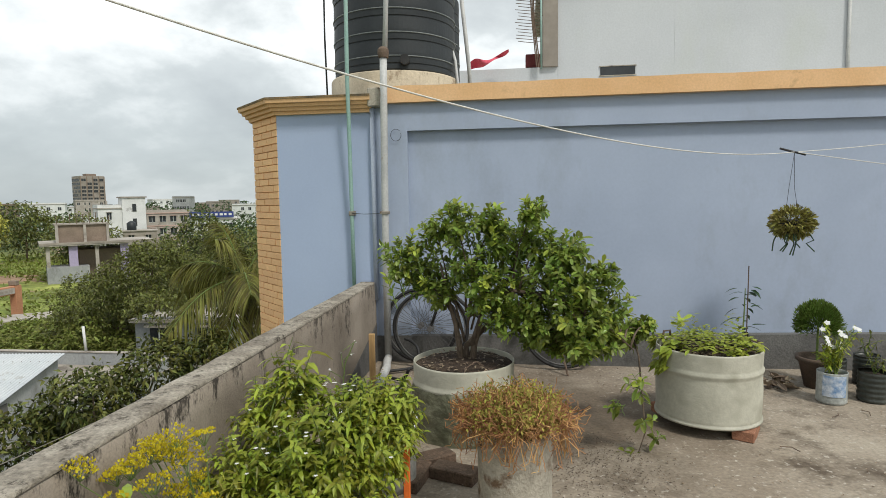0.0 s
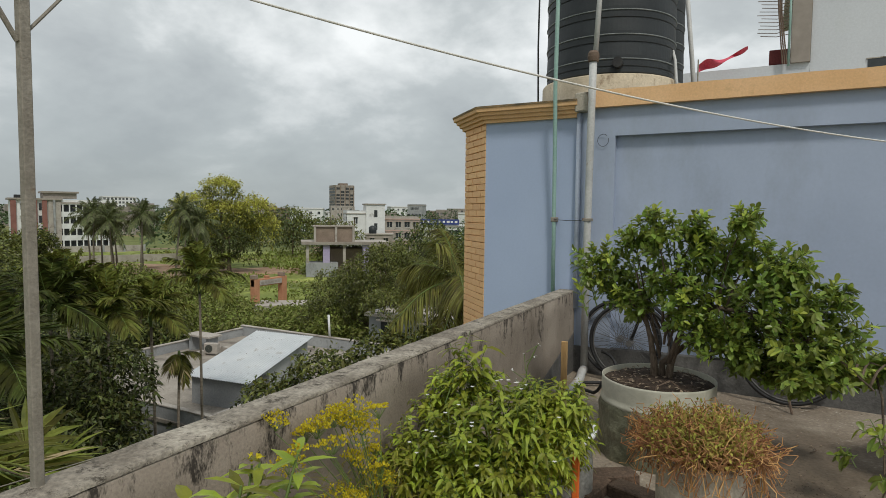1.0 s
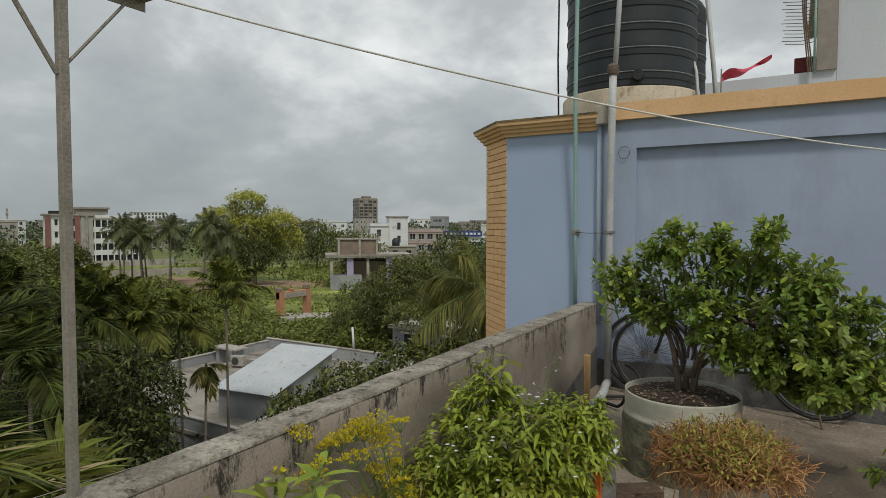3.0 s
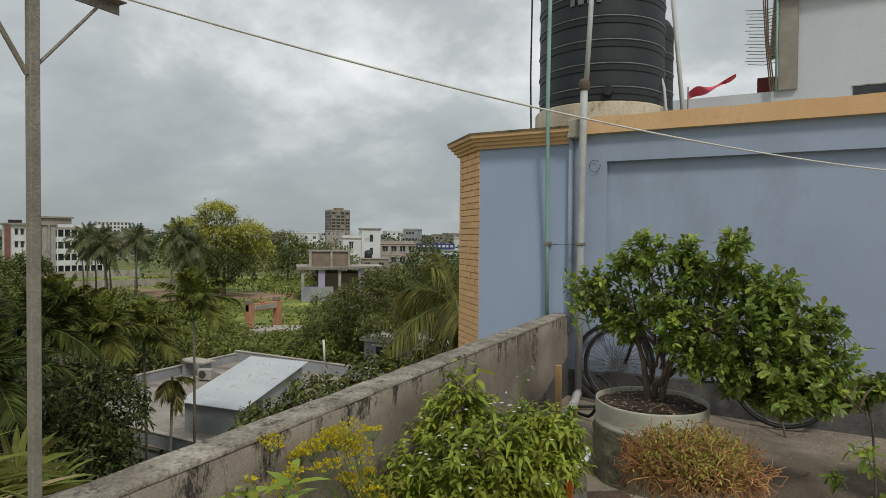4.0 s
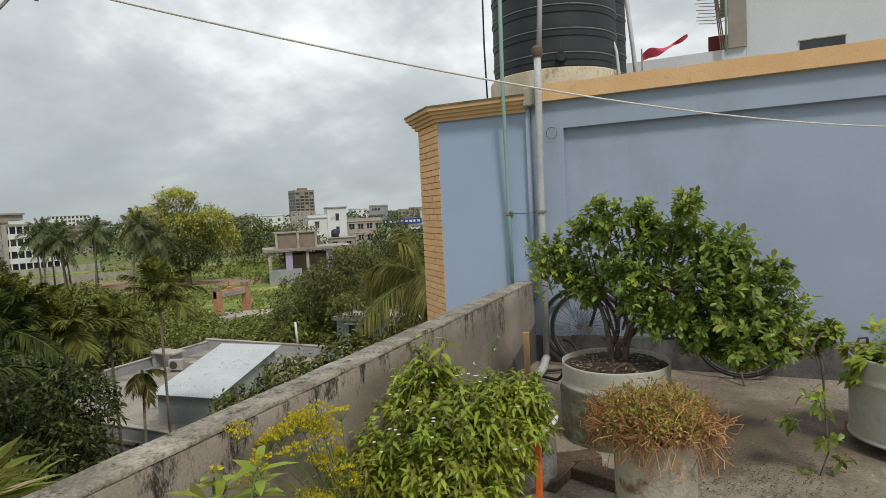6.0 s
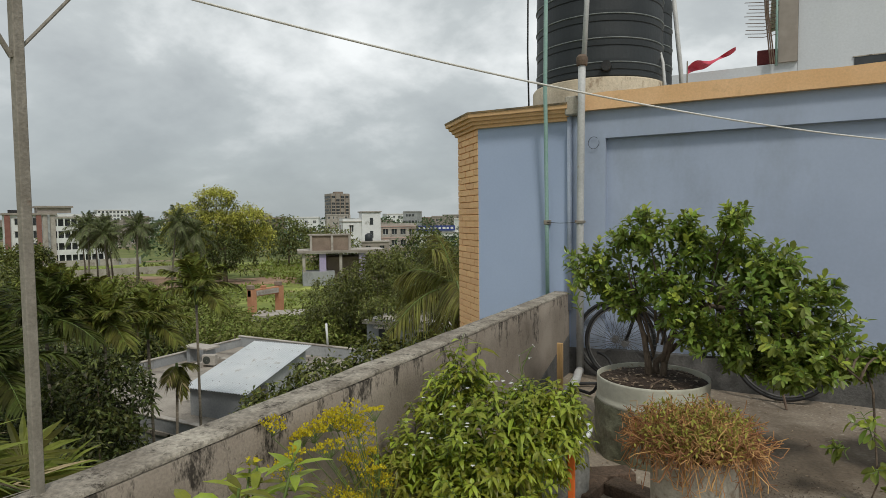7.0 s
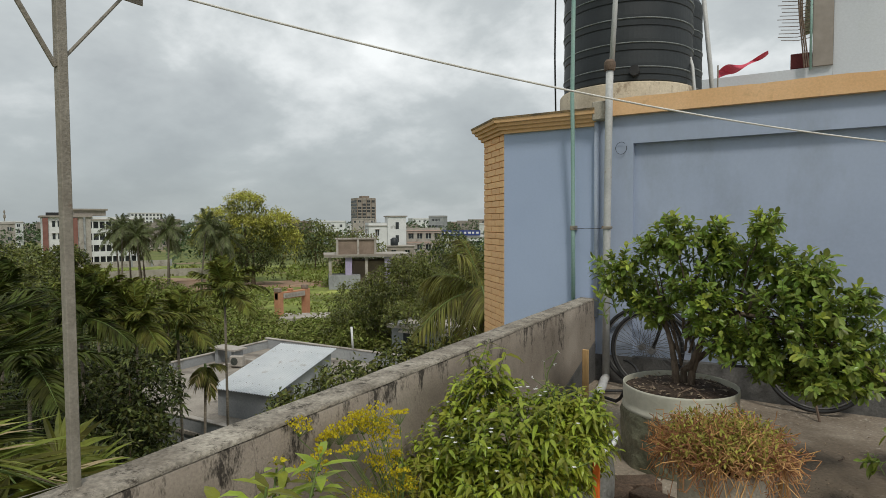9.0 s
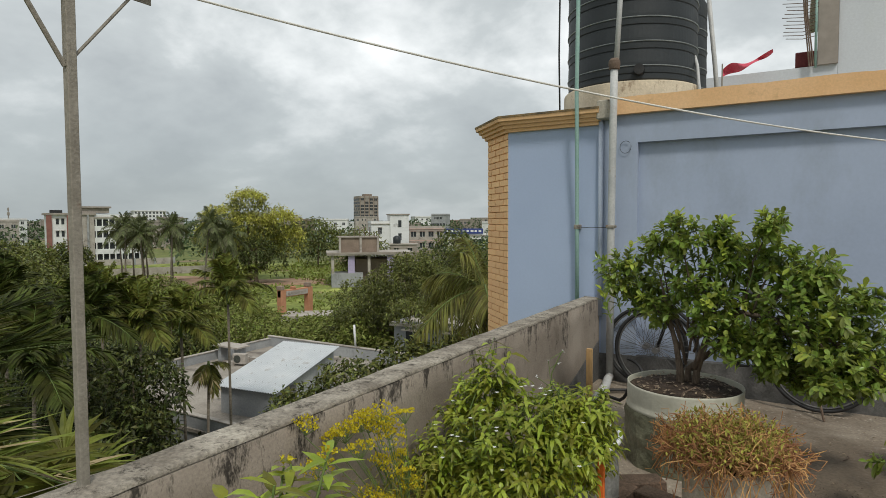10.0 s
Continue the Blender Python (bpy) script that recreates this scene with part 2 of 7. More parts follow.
M_ORANGEPOST = mat("bright_orange_plastic", (0.75, 0.15, 0.03), (0.85, 0.21, 0.04), 6, 0.5, 0.05, 60, mottle=0.08)
M_CITRUS = leaf_mat("citrus_leaf", (0.142, 0.210, 0.034), (0.270, 0.345, 0.068), 0.5, 0.34, 0.40, 0.5)
M_CITRUS_YOUNG = leaf_mat("young_citrus_leaf", (0.30, 0.37, 0.048), (0.43, 0.50, 0.085), 0.3, 0.34, 0.36, 0.5)
M_CHILLI = leaf_mat("chilli_leaf", (0.205, 0.255, 0.028), (0.430, 0.460, 0.058), 0.58, 0.38, 0.42, 0.4)
M_BRIGHT = leaf_mat("fresh_green_leaf", (0.21, 0.265, 0.032), (0.35, 0.395, 0.06), 0.35, 0.4, 0.3)
M_DARKLEAF = leaf_mat("dark_seedling_leaf", (0.025, 0.055, 0.025), (0.05, 0.09, 0.04), 0.3, 0.5, 0.2)
M_DRY = leaf_mat("dried_straw_stem", (0.34, 0.160, 0.065), (0.54, 0.31, 0.14), 0.4, 0.8, 0.2)
M_DRYGREEN = leaf_mat("half_dry_leaf", (0.20, 0.20, 0.030), (0.36, 0.32, 0.065), 0.35, 0.7, 0.2)
M_YELLOW = leaf_mat("yellow_flower", (0.52, 0.43, 0.02), (0.66, 0.56, 0.04), 0.2, 0.7, 0.3)
M_FLOWER = leaf_mat("white_petal", (0.80, 0.80, 0.78), (0.86, 0.86, 0.85), 0.05, 0.6, 0.3)
M_STEM = mat("green_stem", (0.10, 0.16, 0.04), (0.16, 0.22, 0.06), 20, 0.6, 0.1, 60)
M_GLAND = leaf_mat("olive_rosette_leaf", (0.17, 0.16, 0.04), (0.32, 0.29, 0.085), 0.5, 0.5, 0.2)
M_KOCHIA = leaf_mat("soft_needle_leaf", (0.075, 0.135, 0.022), (0.155, 0.225, 0.042), 0.4, 0.6, 0.3)
# base colour lowered to hold the deep shade among the low trees
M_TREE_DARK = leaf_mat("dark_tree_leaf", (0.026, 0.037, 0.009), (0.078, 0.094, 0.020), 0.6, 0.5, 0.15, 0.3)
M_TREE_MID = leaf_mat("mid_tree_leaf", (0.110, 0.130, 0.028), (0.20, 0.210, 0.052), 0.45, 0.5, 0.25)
M_TREE_YELLOW = leaf_mat("yellowish_tree_leaf", (0.40, 0.40, 0.07), (0.58, 0.56, 0.13), 0.3, 0.5, 0.4)
# two copies of one leaflet: M_PALM with shade in its colour, M_PALM_LIGHT with sun
M_PALM = leaf_mat("shaded_palm_leaflet", (0.026, 0.038, 0.008), (0.080, 0.096, 0.018), 0.6, 0.6, 0.2, 0.15)
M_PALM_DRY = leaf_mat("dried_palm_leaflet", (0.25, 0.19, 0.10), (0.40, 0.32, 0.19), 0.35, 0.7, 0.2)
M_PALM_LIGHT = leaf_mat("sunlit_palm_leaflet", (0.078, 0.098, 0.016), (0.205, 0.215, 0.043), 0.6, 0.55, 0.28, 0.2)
M_PALM_YELLOW = leaf_mat("yellowing_palm_leaflet", (0.085, 0.092, 0.018), (0.20, 0.19, 0.042), 0.5, 0.5, 0.28, 0.25)
M_PALM_FAR = leaf_mat("grey_green_palm_leaflet", (0.060, 0.075, 0.028), (0.150, 0.165, 0.065), 0.5, 0.5, 0.22, 0.3)
M_WRAP = mat("crumpled_green_polythene", (0.080, 0.085, 0.052), (0.185, 0.185, 0.125), 6, 0.45, 0.6, 26, mottle=0.3, spec=0.45)
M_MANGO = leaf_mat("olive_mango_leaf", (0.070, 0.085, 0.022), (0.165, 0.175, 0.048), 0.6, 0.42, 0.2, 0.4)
M_FARWOOD = leaf_mat("distant_foliage", (0.050, 0.085, 0.035), (0.095, 0.135, 0.060), 0.45, 0.7, 0.15)
M_GROUND = mat("grass_and_earth", (0.092, 0.118, 0.028), (0.165, 0.185, 0.05), 0.12, 0.95, 0.3, 3.0, stain=(0.25, 0.18, 0.115), stain_scale=0.05, stain_at=0.58, stain_soft=0.06, mottle=0.45)
M_EARTH = mat("bare_brown_earth", (0.27, 0.165, 0.105), (0.36, 0.25, 0.17), 0.35, 0.95, 0.3, 4, stain=(0.13, 0.16, 0.05), stain_scale=0.4, stain_at=0.57, mottle=0.3)
M_FIELD = mat("low_green_crop", (0.12, 0.16, 0.028), (0.27, 0.30, 0.075), 0.16, 0.9, 0.6, 0.7, stain=(0.27, 0.185, 0.115), stain_scale=0.06, stain_at=0.57, stain_soft=0.05, mottle=0.5, stain_rough=0.7)
M_TIN = mat("corrugated_tin", (0.52, 0.55, 0.57), (0.62, 0.64, 0.65), 0.7, 0.45, 0.05, 20, metal=0.35, stain=(0.40, 0.38, 0.36), stain_scale=1.5, stain_at=0.60, mottle=0.08)
M_GREYWALL = mat("grey_cement_wall", (0.27, 0.28, 0.29), (0.36, 0.37, 0.37), 0.6, 0.9, 0.2, 12, stain=(0.17, 0.165, 0.155), stain_scale=0.9, stain_at=0.57, stain_soft=0.15, stain_stretch=(1, 1, 0.5), mottle=0.15)
M_YARD = mat("pale_roof_screed", (0.31, 0.28, 0.245), (0.46, 0.425, 0.38), 0.5, 0.9, 0.2, 10, stain=(0.24, 0.21, 0.18), stain_scale=0.6, stain_at=0.56, stain_soft=0.12, mottle=0.2)
M_FLATROOF = mat("weathered_roof_screed", (0.22, 0.195, 0.165), (0.36, 0.325, 0.28), 0.5, 0.9, 0.2, 10, stain=(0.15, 0.13, 0.11), stain_scale=0.7, stain_at=0.54, stain_soft=0.12, mottle=0.22)
M_HOUSEWHITE = mat("limewashed_wall", (0.62, 0.63, 0.62), (0.76, 0.77, 0.76), 0.3, 0.85, 0.05, 6, stain=(0.45, 0.45, 0.43), stain_scale=0.5, stain_at=0.6, mottle=0.08)
M_HOUSEGREY = mat("raw_concrete_house", (0.25, 0.22, 0.19), (0.36, 0.32, 0.28), 0.4, 0.9, 0.1, 6, mottle=0.15)
M_HOUSEBROWN = mat("brick_infill_wall", (0.19, 0.145, 0.112), (0.29, 0.225, 0.175), 0.4, 0.9, 0.1, 6, mottle=0.2)
M_HOUSEPINK = mat("faded_pink_wall", (0.50, 0.34, 0.29), (0.58, 0.42, 0.36), 0.4, 0.85, 0.05, 6, mottle=0.12)
M_HOUSEPURPLE = mat("lilac_wall", (0.36, 0.31, 0.48), (0.44, 0.39, 0.55), 0.4, 0.85, 0.05, 6, mottle=0.1)
M_REDBRICK = mat("dark_red_facing", (0.20, 0.088, 0.072), (0.27, 0.13, 0.105), 0.5, 0.85, 0.05, 8, mottle=0.12)
M_GATE = mat("orange_gate_render", (0.40, 0.185, 0.10), (0.50, 0.255, 0.145), 0.8, 0.85, 0.05, 8, mottle=0.12)
M_DARKGLASS = mat("dark_window", (0.025, 0.028, 0.03), (0.06, 0.065, 0.07), 0.8, 0.25, 0.0, 6)
M_SIGNBLUE = mat("blue_sign_board", (0.03, 0.05, 0.20), (0.05, 0.075, 0.26), 1, 0.6, 0.0, 10)
M_RED = mat("red_cloth", (0.62, 0.05, 0.10), (0.78, 0.16, 0.22), 5, 0.8, 0.1, 60, through_light=0.25)
M_MAROON = mat("maroon_box", (0.11, 0.018, 0.018), (0.16, 0.03, 0.028), 3, 0.7, 0.05, 30)
M_CLEAR = mat("cloudy_plastic", (0.30, 0.32, 0.30), (0.42, 0.44, 0.42), 9, 0.3, 0.1, 60)
M_LABELBLUE = mat("scuffed_blue_label", (0.10, 0.22, 0.42), (0.62, 0.66, 0.70), 22, 0.5, 0.05, 80, mottle=0.15)
M_DARKPLASTIC = mat("dark_soil_filled_plastic", (0.035, 0.04, 0.035), (0.07, 0.075, 0.065), 8, 0.3, 0.1, 60)
M_DEADLEAF = leaf_mat("dead_fallen_leaf", (0.20, 0.15, 0.10), (0.34, 0.27, 0.20), 0.3, 0.8, 0.1)
M_CHROME = mat("tarnished_spoke_metal", (0.07, 0.07, 0.07), (0.13, 0.125, 0.12), 8, 0.55, 0.0, 60)
M_MUD = mat("white_mudguard", (0.70, 0.72, 0.72), (0.80, 0.81, 0.80), 5, 0.4, 0.0, 50)
M_GARDEN = mat("shade_darkened_earth", (0.030, 0.027, 0.018), (0.055, 0.052, 0.026), 0.5, 0.95, 0.3, 5, mottle=0.4)
M_DIRTY = mat("soil_caked_brick", (0.07, 0.05, 0.035), (0.15, 0.10, 0.07), 8, 0.95, 0.5, 90, mottle=0.4)
M_WEED = leaf_mat("low_weed_leaf", (0.14, 0.18, 0.032), (0.25, 0.28, 0.07), 0.4, 0.6, 0.25)


# ---------------------------------------------------------------- mesh helpers
class Shape:
    """Gathers vertices and faces of one mesh."""

    def __init__(self):
        self.v, self.f = [], []

    def add(self, verts, faces):
        k = len(self.v)
        self.v.extend(tuple(p) for p in verts)
        self.f.extend(tuple(i + k for i in face) for face in faces)
        return self

    def box(self, a, b, turn=0.0, at=(0, 0, 0)):
        c, s = math.cos(turn), math.sin(turn)
        vs = [(x, y, z) for z in (a[2], b[2]) for y in (a[1], b[1]) for x in (a[0], b[0])]
        vs = [(at[0] + c * x - s * y, at[1] + s * x + c * y, at[2] + z) for x, y, z in vs]
        return self.add(vs, [(0, 2, 3, 1), (4, 5, 7, 6), (0, 1, 5, 4), (2, 6, 7, 3), (0, 4, 6, 2), (1, 3, 7, 5)])

    def soft_box(self, a, b, r=0.005, cuts=0, rough_by=0.0, seed=0):
        bm = bmesh.new()
        bmesh.ops.create_cube(bm, size=1)
        for v in bm.verts:
            v.co = Vector([(a[i] + b[i]) / 2 + v.co[i] * (b[i] - a[i]) for i in range(3)])
        bmesh.ops.bevel(bm, geom=bm.edges[:], offset=r, segments=1, affect="EDGES")
        if cuts:
            bmesh.ops.subdivide_edges(bm, edges=[e for e in bm.edges if e.calc_length() > 0.04], cuts=cuts, use_grid_fill=True)
        if rough_by:
            for v in bm.verts:
                v.co += noise.noise_vector(v.co * 9 + Vector((seed, 0, 0))) * rough_by
        bm.verts.index_update()
        self.add([v.co for v in bm.verts], [[v.index for v in f.verts] for f in bm.faces])
        bm.free()
        return self

    def tube(self, points, radius, seg=8, cap=True):
        pts = [Vector(p) for p in points]
        rad = radius if isinstance(radius, (list, tuple)) else [radius] * len(pts)
        rings, up = [], None
        for i, p in enumerate(pts):
            d = (pts[min(i + 1, len(pts) - 1)] - pts[max(i - 1, 0)]).normalized()
            if up is None or abs(up.dot(d)) > 0.95:
                up = Vector((0, 0, 1)) if abs(d.z) < 0.9 else Vector((1, 0, 0))
            s = d.cross(up).normalized()
            up = s.cross(d).normalized()
            rings.append([p + (s * math.cos(2 * math.pi * k / seg) + up * math.sin(2 * math.pi * k / seg)) * rad[i] for k in range(seg)])
        verts = [q for ring in rings for q in ring]
        faces = [(i * seg + k, i * seg + (k + 1) % seg, (i + 1) * seg + (k + 1) % seg, (i + 1) * seg + k)
                 for i in range(len(pts) - 1) for k in range(seg)]
        if cap:
            faces += [tuple(range(seg))[::-1], tuple((len(pts) - 1) * seg + k for k in range(seg))]
        return self.add(verts, faces)

    def lathe(self, profile, seg=40, at=(0, 0, 0), wobble=0.0, seed=0, close=False):
        verts, faces = [], []
        for i, (r, z) in enumerate(profile):
            for k in range(seg):
                w = 2 * math.pi * k / seg
                rr = r * (1 + wobble * noise.noise(Vector((math.cos(w) * 1.7 + seed, math.sin(w) * 1.7, z * 6))))
                verts.append((at[0] + rr * math.cos(w), at[1] + rr * math.sin(w), at[2] + z))
        for i in range(len(profile) - 1):
            for k in range(seg):
                faces.append((i * seg + k, i * seg + (k + 1) % seg, (i + 1) * seg + (k + 1) % seg, (i + 1) * seg + k))
        if close:
            faces += [tuple(range(seg))[::-1], tuple((len(profile) - 1) * seg + k for k in range(seg))]
        return self.add(verts, faces)

    def leaf(self, p, d, n, length, width, droop=0.0, fold=0.18):
        """A folded leaf from p along d with upper side n."""
        s = d.cross(n)
        s = s.normalized() if s.length > 1e-4 else Vector((1, 0, 0))
        n = s.cross(d)
        m = p + d * (length * 0.45) + Vector((0, 0, -droop * length * 0.2))
        t = p + d * length + Vector((0, 0, -droop * length))
        h = width / 2
        return self.add([p, m - s * h + n * h * fold, m + s * h + n * h * fold, t, m], [(0, 4, 1), (1, 4, 3), (0, 2, 4), (2, 3, 4)])

    def long_leaf(self, p, d, n, length, width, droop=0.4, fold=0.2):
        s = d.cross(n)
        s = s.normalized() if s.length > 1e-4 else Vector((1, 0, 0))
        n = s.cross(d)
        vs = []
        for u, w in ((0.0, 0.12), (0.3, 1.0), (0.65, 0.8), (1.0, 0.04)):
            c = p + d * (length * u) + Vector((0, 0, -droop * length * u * u))
            h = width / 2 * w
            vs += [c - s * h + n * h * fold, c, c + s * h + n * h * fold]
        fs = []
        for i in range(3):
            k = 3 * i
            fs += [(k, k + 1, k + 4, k + 3), (k + 1, k + 2, k + 5, k + 4)]
        return self.add(vs, fs)

    def round_leaf(self, p, d, n, length, width, droop=0.2, fold=0.25):
        """A broad rounded leaf, widest past the middle."""
        s = d.cross(n)
        s = s.normalized() if s.length > 1e-4 else Vector((1, 0, 0))
        n = s.cross(d)
        vs = []
        for u, w in ((0.0, 0.08), (0.28, 0.72), (0.62, 1.0), (0.88, 0.62), (1.0, 0.06)):
            c = p + d * (length * u) + Vector((0, 0, -droop * length * u * u))
            h = width / 2 * w
            vs += [c - s * h + n * h * fold, c, c + s * h + n * h * fold]
        fs = []
        for i in range(4):
            k = 3 * i
            fs += [(k, k + 1, k + 4, k + 3), (k + 1, k + 2, k + 5, k + 4)]
        return self.add(vs, fs)

    def mesh(self, name, material, smooth=False):
        me = bpy.data.meshes.new(name)
        me.from_pydata(self.v, [], self.f)
        for m in material if isinstance(material, (list, tuple)) else [material]:
            me.materials.append(m)
        if smooth:
            me.shade_smooth()
        me.update()
        return me


# parts made of more pieces than one could pick apart
MANY = {"foliage", "outer_foliage", "stem_tangle", "flower_cluster", "petal_cluster", "spoke_set", "midrib_set", "frond_set", "young_foliage", "twig_tangle", "dry_foliage", "blossom"}


def part(name, shape, material, parent=None, label="", smooth=False):
    """Links one mesh object under a thing or a part."""
    ob = new(name, shape.mesh(name, material, smooth))
    ob.parent = parent
    if name in MANY:
        return tagged(ob, label, kind="stuff")
    return tagged(ob, label) if label else ob


def thing(name, at, label, category, group="", turn=0.0):
    ob = new(name)
    ob.empty_display_size = 0.1
    ob.matrix_world = pose(*at, 0, 0, turn)
    return tagged(ob, label, category, group)


def setting(name, shape, material, label, category, smooth=False):
    return tagged(part(name, shape, material, smooth=smooth), label, category, kind="structure")


def rnd(a, b):
    return random.uniform(a, b)


def unit(a=1.0):
    """A random direction."""
    while True:
        v = Vector((rnd(-1, 1), rnd(-1, 1), rnd(-1, 1)))
        if 0.05 < v.length < 1:
            return v.normalized() * a


def slab(shape, outline, z0, z1):
    """A prism over an outline, counter-clockwise from above."""
    k = len(outline)
    verts = [(x, y, z0) for x, y in outline] + [(x, y, z1) for x, y in outline]
    faces = [tuple(range(k))[::-1], tuple(range(k, 2 * k))] + [(i, (i + 1) % k, k + (i + 1) % k, k + i) for i in range(k)]
    return shape.add(verts, faces)


# ---------------------------------------------------------------- the roof terrace
GROUND = -11.0


def rippled_floor():
    s, nx, ny = Shape(), 90, 80
    x0, x1, y0, y1 = -1.50, 9.0, -4.0, 5.08
    vs = []
    for j in range(ny + 1):
        for i in range(nx + 1):
            x, y = x0 + (x1 - x0) * i / nx, y0 + (y1 - y0) * j / ny
            z = 0.006 * noise.noise(Vector((x * 1.3, y * 1.3, 0))) + 0.003 * noise.noise(Vector((x * 6, y * 6, 4)))
            vs.append((x, y, z))
    fs = [(j * (nx + 1) + i, j * (nx + 1) + i + 1, (j + 1) * (nx + 1) + i + 1, (j + 1) * (nx + 1) + i) for j in range(ny) for i in range(nx)]
    return s.add(vs, fs)


setting("floor", rippled_floor(), M_FLOOR, "worn grey-brown concrete roof floor with dark stains", "floor", True)
setting("house_body", Shape().box((-1.56, -4.12, GROUND), (9.1, 4.98, -0.03)), M_GREYWALL, "grey cement body of the house under the roof terrace", "wall")


def long_wall(y0, y1, x_in, x_out, top, steps=150):
    """A plaster parapet with slightly uneven faces, running along y."""
    s = Shape()
    section = [(x_in, 0.0), (x_in, 0.15), (x_in, 0.3), (x_in, 0.45), (x_in, 0.58), (x_in, top - 0.012), (x_in - 0.012, top),
               (x_out + 0.012, top), (x_out, top - 0.012), (x_out, 0.0), (x_out, -0.4)]
    k = len(section)
    vs = []
    for i in range(steps + 1):
        y = y0 + (y1 - y0) * i / steps
        for n, (x, z) in enumerate(section):
            w = noise.noise(Vector((n * 0.9, y * 2.3, z * 3)))
            vs.append((x + 0.004 * w, y, z + (0.004 * noise.noise(Vector((x * 9, y * 5, 1))) if z > 0.6 else 0)))
    fs = [(i * k + n, (i + 1) * k + n, (i + 1) * k + n + 1, i * k + n + 1) for i in range(steps) for n in range(k - 1)]
    fs += [tuple(range(k))[::-1], tuple(steps * k + n for n in range(k))]
    return s.add(vs, fs)


parapet = setting("wall_west", long_wall(-4.0, 4.995, -1.437, -1.572, 0.693), M_PARAPET, "low grey plaster parapet with black mould streaks", "parapet", True)


def coping(y0, y1):
    s, steps = Shape(), 220
    vs = []
    for i in range(steps + 1):
        y = y0 + (y1 - y0) * i / steps
        a = 0.005 * noise.noise(Vector((y * 7, 0, 0))) + 0.003 * noise.noise(Vector((y * 25, 2, 0)))
        b = 0.005 * noise.noise(Vector((y * 7, 5, 0))) + 0.003 * noise.noise(Vector((y * 25, 7, 0)))
        h = 0.003 * noise.noise(Vector((y * 5, 9, 0)))
        vs += [(-1.4375 + a * 0.5, y, 0.689), (-1.438 + a * 0.5, y, 0.700 + h), (-1.447, y, 0.7045 + h), (-1.562, y, 0.7045 + h), (-1.572 + b, y, 0.700 + h), (-1.5725 + b, y, 0.689)]
    fs = [(6 * i + n, 6 * i + 6 + n, 6 * i + 7 + n, 6 * i + 1 + n) for i in range(steps) for n in range(5)]
    return s.add(vs, fs)


tagged(part("coping", coping(-4.0, 4.99), M_COPING, parapet, "lichen-spotted rough cement coping", True))
setting("wall_south", Shape().box((-1.43, -4.12, 0.0), (9.0, -4.0, 0.7)), M_PARAPET, "low grey plaster parapet behind", "parapet")
setting("wall_east", Shape().box((9.0, -4.12, 0.0), (9.12, 5.0, 0.7)), M_PARAPET, "low grey plaster parapet at the far side", "parapet")
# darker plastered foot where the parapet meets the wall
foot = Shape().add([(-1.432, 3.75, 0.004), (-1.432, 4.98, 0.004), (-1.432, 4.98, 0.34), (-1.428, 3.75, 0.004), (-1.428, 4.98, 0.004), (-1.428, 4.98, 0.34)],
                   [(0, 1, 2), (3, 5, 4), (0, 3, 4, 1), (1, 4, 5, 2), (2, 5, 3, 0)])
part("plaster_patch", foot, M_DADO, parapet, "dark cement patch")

# ---------------------------------------------------------------- the neighbouring blue building
wall_n = setting("wall_north", Shape().box((-1.2, 5.055, GROUND), (9.2, 5.30, 2.30)), M_PANEL, "grey-blue painted recessed wall of the neighbouring house", "wall")
part("pier", slab(Shape(), [(-2.288, 5.0), (-1.42, 5.0), (-1.42, 5.298), (-2.45, 5.298)], GROUND, 2.21), M_BLUE, wall_n, "light blue painted pier")
part("recess_frame", Shape().box((-1.4199, 5.0, GROUND), (-1.13, 5.298, 2.26)), M_PANEL, wall_n, "grey-blue edge of the recess")
part("lintel", Shape().box((-1.1299, 5.0, 2.0), (9.2, 5.296, 2.26)), M_PANEL, wall_n, "blue painted lintel over the recess")
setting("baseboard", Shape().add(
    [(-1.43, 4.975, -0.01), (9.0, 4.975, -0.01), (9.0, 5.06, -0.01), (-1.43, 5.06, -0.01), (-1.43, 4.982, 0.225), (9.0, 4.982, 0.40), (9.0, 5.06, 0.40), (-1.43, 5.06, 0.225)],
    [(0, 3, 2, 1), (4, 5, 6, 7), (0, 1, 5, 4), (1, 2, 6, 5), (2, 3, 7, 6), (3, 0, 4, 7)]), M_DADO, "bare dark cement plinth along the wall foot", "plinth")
# rest of that house: chamfered corner, side wall, roof
setting("neighbour_house_body", slab(Shape(), [(-2.284, 5.012), (-2.2, 5.2), (9.1, 5.2), (9.1, 15.0), (-2.69, 15.0), (-2.69, 5.418)], GROUND, 2.20), M_JOINT, "orange rendered corner and side of the neighbouring house", "wall")
setting("neighbour_roof", Shape().box((-2.5, 5.32, 2.2), (9.0, 14.9, 2.26)), M_CEMENT, "flat cement roof of the neighbouring house", "roof")

ORANGE_PATH = [(-1.425, 5.0), (-2.288, 5.0), (-2.70, 5.412), (-2.70, 9.0)]


